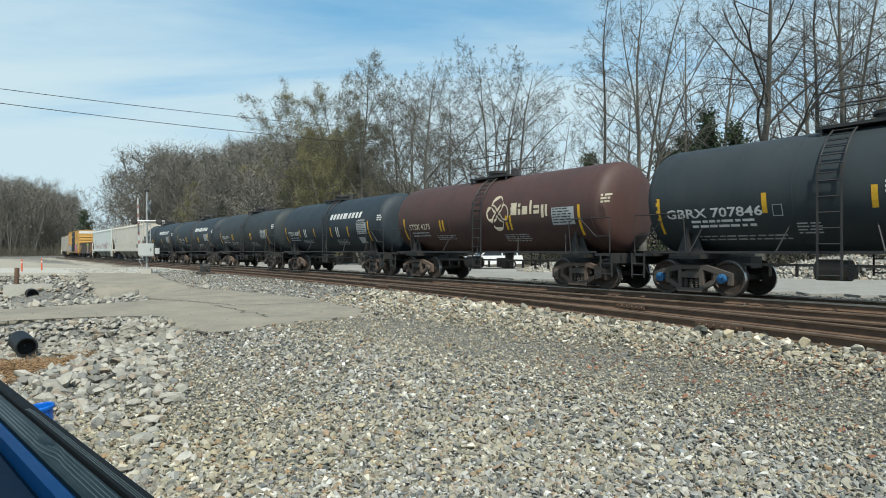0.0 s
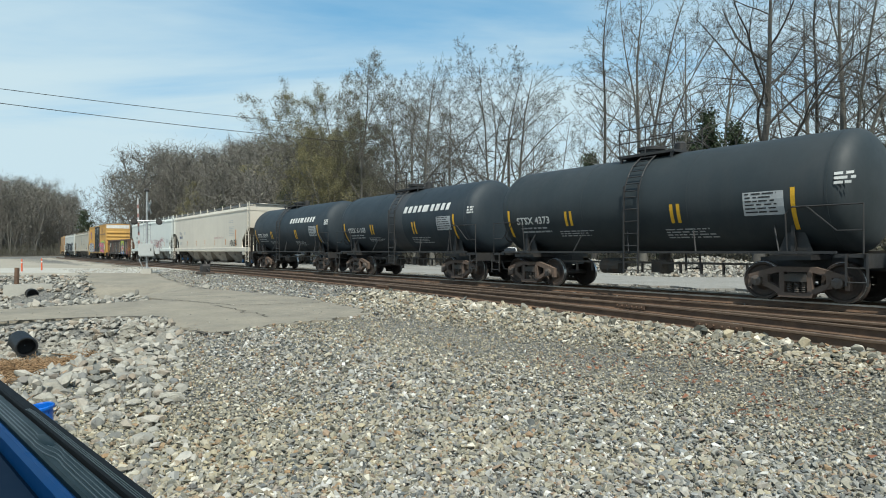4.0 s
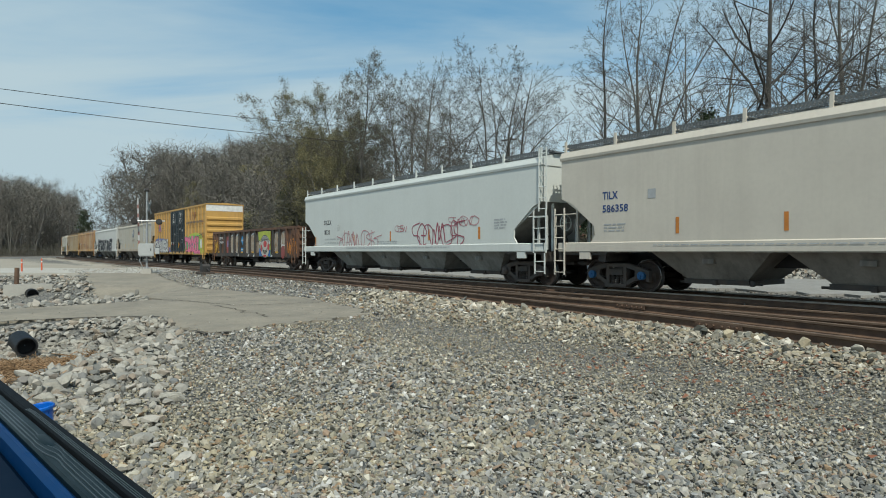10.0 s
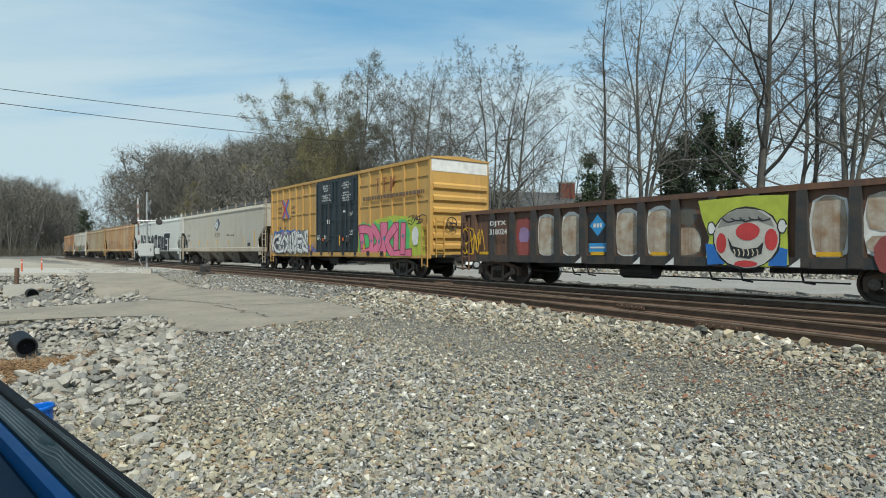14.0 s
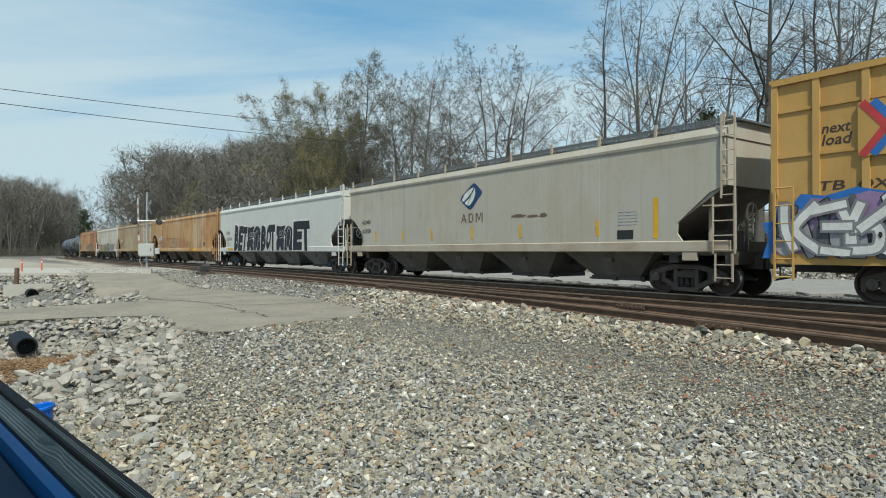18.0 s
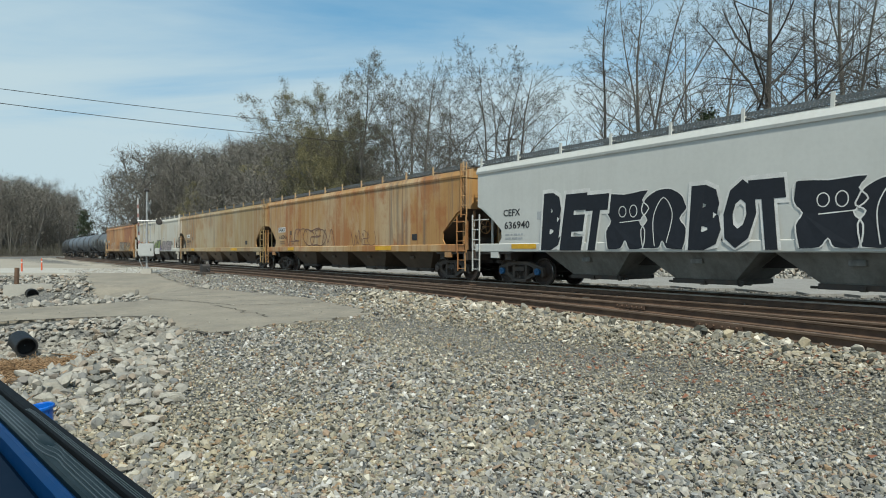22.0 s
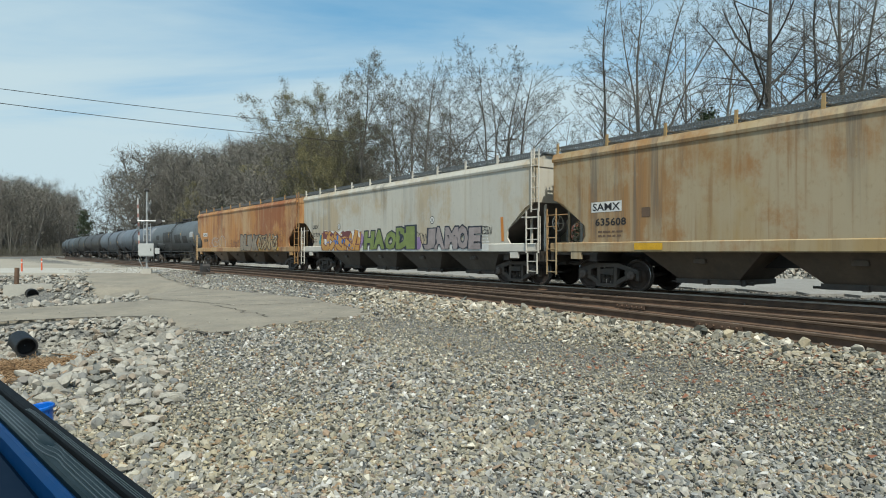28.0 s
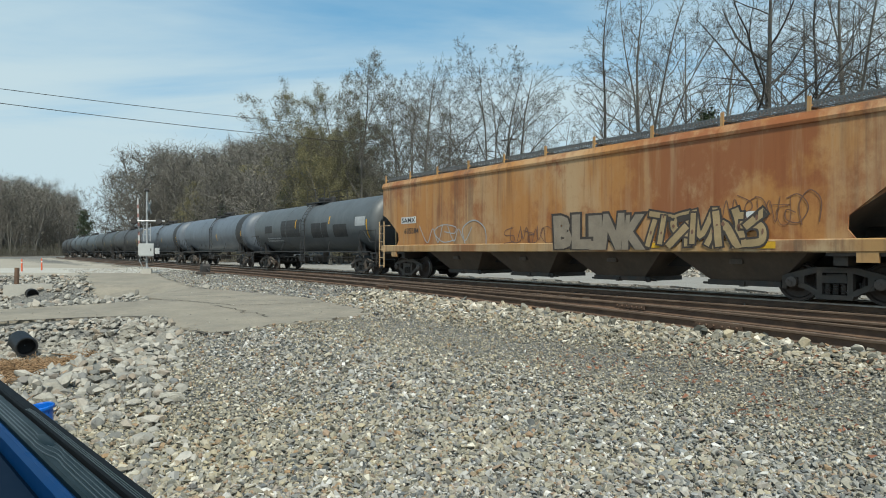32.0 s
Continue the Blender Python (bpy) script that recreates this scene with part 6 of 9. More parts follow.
    decal(c, "graffiti_background", [blob(2.5, 1.5, 0.8, 0.6, rw, 12, 2.4, 0.15), blob(-2.3, 1.7, 0.6, 0.7, rw, 12, 2.4, 0.2)], MAUVE, over_sill, 0.004)
    sprayed_word(c, "HAODI", -1.95, 2.35, 1.25, 2.15, paint("moss_green", (0.2, 0.25, 0.07)), paint("ink_line", (0.03, 0.035, 0.05)), over_sill, rw)
    sprayed_word(c, "JAMOE", 3.2, 6.75, 1.25, 2.12, paint("mauve_grey", (0.33, 0.28, 0.27)), paint("ink_line", (0.03, 0.035, 0.05)), over_sill, rw)
    scrawl(c, 2.5, 3.2, 1.5, 1.95, 3, BLACK, s, rw, 0.025); scrawl(c, 6.6, 7.3, 1.75, 2.1, 4, BLACK, s, rw, 0.025); small_print(c, 6.5, 7.2, 1.75, 3, WHITE, s, rw, 0.06, 0.11)
    bars(c, "reflector", [(7.85, 7.99, 1.5, 2.35, -0.05)], ORANGEP, s)
    for xc in (-4.6, 3.65):     # crossed round marks
        for r, material, o in ((0.16, BLACK, 0.006), (0.135, WHITE, 0.008)):
            decal(c, "round_mark", [[(xc + r * math.cos(t), 2.42 + r * math.sin(t)) for t in np.linspace(0, 2 * math.pi, 19)[:-1]]], material, s, o)
        for k in (-1, 1):
            stroke(c, "cross_mark", [(xc - 0.09, 2.42 - 0.09 * k), (xc, 2.42), (xc + 0.09, 2.42 + 0.09 * k)], 0.02, BLACK, s, 0.011)
    m = stained("hopper_orange_2", (0.44, 0.20, 0.055), (0.48, 0.33, 0.18), (0.27, 0.085, 0.025), (0.10, 0.06, 0.04), 12.0, (0.75, 0.9, 0.5, 0.5))
    c, s = hopper_car("bright orange covered hopper car with heavy rust streaks", 21.2, m, slope("slope_brown_2", (0.14, 0.10, 0.07)), G2, 4, ahead=-0.2, bay_at=0.6, sill=stained("sill_orange_2", (0.42, 0.24, 0.09), (0.46, 0.34, 0.2), (0.24, 0.10, 0.04), (0.12, 0.08, 0.05), 6.0)); put(c, -124.7, -103.5)
    bars(c, "mark_panel", [(-8.35, -7.2, 2.34, 2.62)], WHITE, s, 0.005); lettering(c, "SAMX", -8.3, -7.25, 2.37, 2.58, BLACK, s, 0.009); lettering(c, "635584", -8.1, -7.0, 1.9, 2.14, BLACK, s)
    rw = np.random.default_rng(41)
    scrawl(c, -6.5, -2.9, 1.45, 2.3, 4, GREYP, s, rng, 0.05); scrawl(c, -1.6, 0.6, 1.4, 2.0, 6, RUSTP, s, rng, 0.03)
    sprayed_word(c, "BLINK", 0.8, 4.1, 1.22, 2.22, paint("dull_silver", (0.29, 0.235, 0.17)), paint("dark_scrawl", (0.06, 0.045, 0.035)), over_sill, rw, label="grey sprayed letter with a dark outline")
    mural(c, 4.25, 7.4, 1.25, 2.2, 5, paint("tan_fill", (0.42, 0.30, 0.15)), paint("dark_scrawl", (0.06, 0.045, 0.035)), RUSTP, over_sill, rw, fat=0.26); scrawl(c, 6.4, 8.5, 1.75, 2.5, 7, RUSTP, s, rng, 0.022)
    bars(c, "stripe_mark", [(3.9, 4.6, 1.25, 1.38), (6.76, 7.63, 1.22, 1.38)], YELLOW, flat(1.57)); bars(c, "data_panel", [(6.75, 7.2, 1.75, 2.1)], WHITE, s)
    # the long grey tank cars at the rear
    cols = ((0.095, 0.105, 0.11), (0.115, 0.135, 0.16), (0.115, 0.135, 0.16), (0.045, 0.045, 0.045), (0.05, 0.055, 0.055), (0.085, 0.1, 0.11), (0.085, 0.1, 0.11), (0.05, 0.05, 0.05), (0.08, 0.085, 0.09))
    for i, c1 in enumerate(cols):
        m = mat("tank_grey_%d" % i, c1, 0.5, 0, tuple(x * 0.6 for x in c1), 0.8, 0.6, 0.04, 6, tuple(x * 1.6 for x in c1), 0.3, fine=0.15)
        band = ((6.6, 1.2, BLACKP),) if i in (1, 2) else ()
        c, s = tank_car("weathered grey tank car with a dark band" if band else "weathered dark grey tank car with black patches", 17.6, m, G1, ladder=0.3, dome=(-0.9, 1.5), bands=band)
        put(c, -142.0 - 17.6 * i, -124.4 - 17.6 * i)
        if i == 0:
            bars(c, "black_patch", [(-5.8, -4.6, 2.3, 2.75), (-3.2, -0.4, 2.0, 3.0), (1.2, 3.2, 1.9, 2.7), (3.9, 5.4, 1.9, 2.55)], BLACKP, s, 0.006, 5)
            bars(c, "data_panel", [(6.3, 7.3, 2.4, 2.85)], GREYP, s, 0.006, 3); small_print(c, -5.6, -3.0, 2.0, 2, GREYP, s, rng, 0.08, 0.15)
            bars(c, "stripe_mark", [(-1.0, -0.9, 2.5, 3.0), (7.4, 7.5, 1.8, 2.7), (3.4, 3.5, 2.6, 3.0)], YELLOW, s, cut=4)
        else:
            bars(c, "stripe_mark", [(1.5, 1.6, 2.0, 2.5), (7.0, 7.1, 1.8, 2.6)], YELLOW, s, cut=3)
build_train()

# ---- what moves: the cars along the line, the wheels under them ----
def motions():
    by = {}
    for car, u, L in TRAIN:
        rows = []
        for i in range(33):
            s = min(u + run(i), 74.0 - L * 0.4)
            a, b = trk(s - L * 0.36), trk(s + L * 0.36)
            c = (a + b) / 2
            rows.append((float(i), pose(c.x, c.y, 0, 0, 0, math.degrees(math.atan2(b.y - a.y, b.x - a.x)))))
        walk(car, rows)
        by[car.name] = u
    for w, car, a in WHEELSETS:
        u = by[car.name]
        # the wheels roll while they are near; far away their turn cannot be seen
        ts = [i / 15 for i in range(481) if -75 < u + run(i / 15) < 32]
        if not ts:
            continue
        base = run(ts[0])
        rows = [(t, pose(a, 0, 0.457, 0, math.degrees((run(t) - base) / 0.457), 0)) for t in ts]
        if ts[0] > 0:
            rows.insert(0, (0.0, rows[0][1]))
        if ts[-1] < 32:
            rows.append((32.0, rows[-1][1]))
        walk(w, rows)

# ---- roads, laid on the ground ----
def inside(poly, x, y):
    r = np.zeros(x.shape, bool)
    n = len(poly)
    for i in range(n):
        (x1, y1), (x2, y2) = poly[i], poly[(i + 1) % n]
        if y1 == y2:
            continue
        c = ((y1 > y) != (y2 > y)) & (x < (x2 - x1) * (y - y1) / (y2 - y1) + x1)
        r ^= c
    return r
def overlay(name, poly, step, material, label, category, lift=0.045, ragged=0.0, seed=1):
    """A thin sheet over the ground inside a plan outline, with a skirt."""
    P = np.array(poly)
    xs = np.arange(P[:, 0].min() - step, P[:, 0].max() + step, step)
    ys = np.arange(P[:, 1].min() - step, P[:, 1].max() + step, step)
    X, Y = np.meshgrid(xs, ys)
    rng = np.random.default_rng(seed)
    jx, jy = rng.normal(0, ragged, X.shape), rng.normal(0, ragged, X.shape)
    keep = inside(poly, X[:-1, :-1] + step / 2 + jx[:-1, :-1], Y[:-1, :-1] + step / 2 + jy[:-1, :-1])
    xv = X.ravel() + rng.uniform(-0.3, 0.3, X.size) * step * (ragged > 0)
    yv = Y.ravel() + rng.uniform(-0.3, 0.3, X.size) * step * (ragged > 0)
    Z = ground_z(xv, yv) + lift
    nx, N = len(xs), X.size
    used = {}
    vs, fs = [], []
    def vid(i, low):
        if (i, low) not in used:
            used[(i, low)] = len(vs)
            vs.append((xv[i], yv[i], Z[i] - (lift + 0.06 if low else 0)))
        return used[(i, low)]
    for j, i in zip(*np.nonzero(keep)):
        q = (j * nx + i, j * nx + i + 1, (j + 1) * nx + i + 1, (j + 1) * nx + i)
        fs.append(tuple(vid(k, False) for k in q))
        for dj, di, a, b in ((-1, 0, 0, 1), (0, 1, 1, 2), (1, 0, 2, 3), (0, -1, 3, 0)):
            jj, ii = j + dj, i + di
            if not (0 <= jj < keep.shape[0] and 0 <= ii < keep.shape[1] and keep[jj, ii]):
                fs.append((vid(q[b], False), vid(q[a], False), vid(q[a], True), vid(q[b], True)))
    g = Geo(); g.add(vs, fs)
    me = g.mesh(name, material, 50)
    return thing(name, me, None, label, category, kind="structure")
ASPHALT = mat("old_asphalt", (0.29, 0.257, 0.198), 0.9, 0, (0.19, 0.172, 0.138), 0.6, 1.0, 0.5, 90, (0.33, 0.29, 0.225), 0.7, fine=0.45)
CONCRETE = mat("crossing_concrete", (0.44, 0.42, 0.37), 0.85, 0, (0.34, 0.32, 0.28), 1.0, 0.6, 0.3, 40, fine=0.2)
LOT = mat("white_gravel", (0.31, 0.30, 0.275), 0.95, 0, (0.22, 0.21, 0.19), 0.35, 0.7, 0.9, 40, fine=0.5)
DIRT = mat("dirt_bank", (0.13, 0.105, 0.075), 0.95, 0, (0.08, 0.07, 0.05), 0.5, 0.7, 0.8, 14, fine=0.5)
DRIVE = [(-9.5, 13.3), (-7.8, 14.2), (-6.5, 14.3), (-5.5, 12.8), (-4.25, 11.3), (-4.0, 11.6), (-3.6, 12.65), (-3.0, 13.2), (-2.35, 13.75), (-1.75, 14.9), (-2.4, 16.5), (-4.4, 19.9), (-7.0, 22.7), (-9.75, 25.1), (-13.6, 31.3), (-17.2, 37.6), (-19.6, 42.6), (-24.0, 42.6),
         (-20.1, 34.7), (-13.8, 25.1), (-10.3, 20.9), (-8.95, 19.4), (-9.75, 17.8), (-11.4, 16.0), (-16, 19.5), (-16, 15.5)]
overlay("driveway", DRIVE, 0.2, ASPHALT, "cracked pale grey asphalt driveway with ragged edges", "driveway", ragged=0.07, lift=0.04)
overlay("road", [(-60, 39), (-34, 43.5), (-21.3, 42.8), (-18.9, 42.7), (-17.0, 46.0), (-10.5, 58.0), (-13.5, 63.0), (-24.5, 52.0), (-35, 55), (-60, 56)], 0.6, CONCRETE, "pale worn road that leads over the railway crossing", "road", ragged=0.1, seed=2)
overlay("gravel_apron", [tuple(trk(q, lat)[:2]) for q, lat in ((-21, 7.5), (-40, 5.4), (-70, 5.2), (-100, 5.2), (-128, 5.2), (-128, 30), (-90, 40), (-60, 40), (-30, 26))], 0.9, mat("apron_gravel", (0.37, 0.335, 0.27), 0.95, 0, (0.27, 0.24, 0.19), 0.3, 0.8, 0.8, 30, fine=0.4), "pale beige gravel apron beside the crossing", "gravel", lift=0.02, ragged=0.3, seed=9)
overlay("gravel_lot", [tuple(trk(s, lat)[:2]) for s, lat in ((40, -4.9), (10, -4.7), (-25, -4.6), (-50, -4.6), (-52, -18), (-30, -21), (-6, -22), (12, -25), (40, -30))], 0.9, LOT, "bright crushed limestone yard beyond the railway", "yard", ragged=0.25, seed=3, lift=0.06)
overlay("hillside", [tuple(trk(s, lat)[:2]) for s, lat in ((45, -27), (10, -23), (-30, -19.5), (-48, -16), (-70, -8), (-150, -7), (-200, -7), (-200, -150), (45, -150))], 3.0, DIRT, "brown leaf-strewn slope under bare woods", "hillside", ragged=0.8, seed=4, lift=0.12)
overlay("far_bank", [(-300, 190), (-118, 172), (-96, 190), (-110, 330), (-300, 330)], 4.0, DIRT, "brown leaf-strewn ground under far trees", "hillside", ragged=1.0, seed=5, lift=0.12)
crack = Geo()
def crack_line(pts, w):
    z = ground_z(np.array([p[0] for p in pts]), np.array([p[1] for p in pts])) + 0.047
    for i in range(len(pts) - 1):
        (ax, ay), (bx, by) = pts[i], pts[i + 1]
        d = math.hypot(bx - ax, by - ay)
        nx, ny = -(by - ay) / d * w / 2, (bx - ax) / d * w / 2
        crack.add([(ax - nx, ay - ny, z[i]), (bx - nx, by - ny, z[i + 1]), (bx + nx, by + ny, z[i + 1]), (ax + nx, ay + ny, z[i])], [(0, 1, 2, 3)])
rc = np.random.default_rng(8)
def wander(a, b, n, amp):
    return [(a[0] + (b[0] - a[0]) * i / n + rc.normal(0, amp), a[1] + (b[1] - a[1]) * i / n + rc.normal(0, amp)) for i in range(n + 1)]
crack_line(wander((-8.9, 19.4), (-5.6, 17.2), 16, 0.06), 0.05)
crack_line(wander((-5.6, 17.2), (-3.4, 18.3), 12, 0.06), 0.04)
crack_line(wander((-6.5, 17.4), (-4.0, 14.2), 14, 0.08), 0.035)
crack_line(wander((-8.8, 21.0), (-6.6, 20.0), 10, 0.08), 0.03)
for a, b in zip(DRIVE[:6], DRIVE[1:6]):   # thin dark line just outside the near edge
    crack_line(wander((a[0], a[1] - 0.06), (b[0], b[1] - 0.06), 8, 0.035), 0.09)
thing("asphalt_crack", crack.mesh("asphalt_crack", mat("crack_dirt", (0.07, 0.06, 0.045), 0.95)), None, "dark cracks across the old asphalt and a dark line along its edge", "crack", kind="structure")

# ---- loose stone ----
def quads_mesh(name, V, F, material, smooth=True):
    me = bpy.data.meshes.new(name)
    me.vertices.add(len(V)); me.vertices.foreach_set("co", V.astype(np.float32).reshape(-1))
    k = F.shape[1]
    me.loops.add(F.size); me.loops.foreach_set("vertex_index", F.reshape(-1).astype(np.int32))
    me.polygons.add(len(F)); me.polygons.foreach_set("loop_start", np.arange(0, F.size, k, dtype=np.int32))
    me.update(calc_edges=True)
    me.polygons.foreach_set("use_smooth", [smooth] * len(F))
    me.materials.append(material)
    return me
def stone_shape(seed, points=10):
    """One broken stone: the hull of points on a flattened ball, as corners and triangles."""
    rng = np.random.default_rng(seed)
    bm = bmesh.new()
    sc = np.array([0.62, rng.uniform(0.38, 0.52), rng.uniform(0.22, 0.4)])
    for i in range(points):
        d = rng.normal(size=3); d /= np.linalg.norm(d) ** 0.75 * np.abs(d).max() ** 0.25
        bm.verts.new(Vector(d * sc * rng.uniform(0.8, 1.0)))
    r = bmesh.ops.convex_hull(bm, input=bm.verts)
    bmesh.ops.delete(bm, geom=[v for v in r["geom_interior"] if isinstance(v, bmesh.types.BMVert)], context="VERTS")
    bmesh.ops.recalc_face_normals(bm, faces=bm.faces)
    bm.verts.index_update()
    V, F = np.array([tuple(v.co) for v in bm.verts]), np.array([[v.index for v in f.verts] for f in bm.faces])
    bm.free()
    return V, F
SHAPES = [stone_shape(500 + i, 9 + i % 3) for i in range(18)]
ROUND_SHAPES = [stone_shape(700 + i, 18) for i in range(12)]
def stone_arrays(n, rng, size, tilt=0.3, shapes=None):
    """Corners and triangles of n stones round the origin, lying on their flat sides; and which stone each corner is of."""
    q = rng.normal(size=(n, 4)); q[:, 1:3] *= tilt; q /= np.linalg.norm(q, axis=1, keepdims=True)
    w, x, y, z = q.T
    R = np.stack([np.stack([1 - 2 * (y * y + z * z), 2 * (x * y - z * w), 2 * (x * z + y * w)], -1), np.stack([2 * (x * y + z * w), 1 - 2 * (x * x + z * z), 2 * (y * z - x * w)], -1), np.stack([2 * (x * z - y * w), 2 * (y * z + x * w), 1 - 2 * (x * x + y * y)], -1)], 1)
    R = R * size[:, None, None]
    shapes = shapes or SHAPES
    kind_ = rng.integers(0, len(shapes), n)
    V, F, own, n0 = [], [], [], 0
    for k, (v, f) in enumerate(shapes):
        idx = np.nonzero(kind_ == k)[0]
        stretch = rng.uniform(0.8, 1.2, (len(idx), 1, 3))
        V.append(np.einsum("nij,nkj->nki", R[idx], v[None] * stretch).reshape(-1, 3))
        F.append((f[None] + (np.arange(len(idx)) * len(v))[:, None, None]).reshape(-1, 3) + n0)
        own.append(np.repeat(idx, len(v))); n0 += len(idx) * len(v)
    return np.concatenate(V), np.concatenate(F), np.concatenate(own)
def stones_mesh(name, px, py, size, material, rng, sink=0.25, shapes=None):
    n = len(px)
    v, f, own = stone_arrays(n, rng, size, 0.3, shapes)
    z = ground_z(px, py) + size * (0.32 - sink + rng.uniform(-0.1, 0.4, n))
    return quads_mesh(name, v + np.stack([px, py, z], -1)[own], f, material, False)
def stone_material(name, stops, val=0.86):
    m = bpy.data.materials.new(name)
    m.use_nodes = True
    nt = m.node_tree
    b = nt.nodes["Principled BSDF"]
    b.inputs["Roughness"].default_value = 0.85
    g = nt.nodes.new("ShaderNodeNewGeometry")
    cr = nt.nodes.new("ShaderNodeValToRGB")
    el = cr.color_ramp.elements
    el[0].position, el[0].color = 0.0, (*[c * val for c in stops[0]], 1)
    el[1].position, el[1].color = 1.0, (*[c * val for c in stops[-1]], 1)
    for i, c in enumerate(stops[1:-1]):
        e = el.new((i + 1) / (len(stops) - 1)); e.color = (*[x * val for x in c], 1)
    nt.links.new(g.outputs["Random Per Island"], cr.inputs[0])
    tc = nt.nodes.new("ShaderNodeTexCoord")
    n = nt.nodes.new("ShaderNodeTexNoise")
    n.inputs["Scale"].default_value, n.inputs["Detail"].default_value = 35, 5
    nt.links.new(tc.outputs["Object"], n.inputs["Vector"])
    mx = nt.nodes.new("ShaderNodeMix"); mx.data_type, mx.blend_type = "RGBA", "MULTIPLY"
    mx.inputs["Factor"].default_value = 0.6
    cr2 = nt.nodes.new("ShaderNodeMapRange"); cr2.inputs["To Min"].default_value, cr2.inputs["To Max"].default_value = 0.55, 1.25
    nt.links.new(n.outputs["Fac"], cr2.inputs["Value"])
    nt.links.new(cr.outputs[0], mx.inputs[6]); nt.links.new(cr2.outputs[0], mx.inputs[7])
    nt.links.new(mx.outputs[2], b.inputs["Base Color"])
    bp = nt.nodes.new("ShaderNodeBump"); bp.inputs["Strength"].default_value, bp.inputs["Distance"].default_value = 0.5, 0.01
    nt.links.new(n.outputs["Fac"], bp.inputs["Height"]); nt.links.new(bp.outputs[0], b.inputs["Normal"])
    return m
GRAVEL_STOPS = [(0.06, 0.066, 0.066), (0.26, 0.26, 0.24), (0.41, 0.36, 0.27), (0.12, 0.132, 0.132), (0.50, 0.47, 0.41), (0.22, 0.22, 0.20), (0.70, 0.68, 0.63), (0.08, 0.088, 0.09), (0.32, 0.295, 0.24), (0.17, 0.176, 0.176), (0.30, 0.20, 0.12), (0.38, 0.37, 0.34), (0.21, 0.21, 0.19), (0.42, 0.38, 0.29), (0.27, 0.25, 0.20)]
STONE = stone_material("crushed_stone", GRAVEL_STOPS, 0.95)
RIPRAP = stone_material("limestone_rock", [(0.17, 0.17, 0.155), (0.34, 0.32, 0.275), (0.44, 0.415, 0.355), (0.24, 0.235, 0.21), (0.5, 0.47, 0.41), (0.31, 0.25, 0.185), (0.20, 0.205, 0.20)], 0.88)
TAN_STONE = stone_material("tan_stone", [(c[0] * 0.9 + 0.02, c[1] * 0.86 + 0.018, c[2] * 0.76 + 0.01) for c in GRAVEL_STOPS], 1.04)
BROWN_STONE = stone_material("stained_stone", [(c[0] * 0.97 + 0.01, c[1] * 0.92 + 0.008, c[2] * 0.84) for c in GRAVEL_STOPS], 0.98)
def off_drive(x, y):
    return ~inside(DRIVE, x, y)
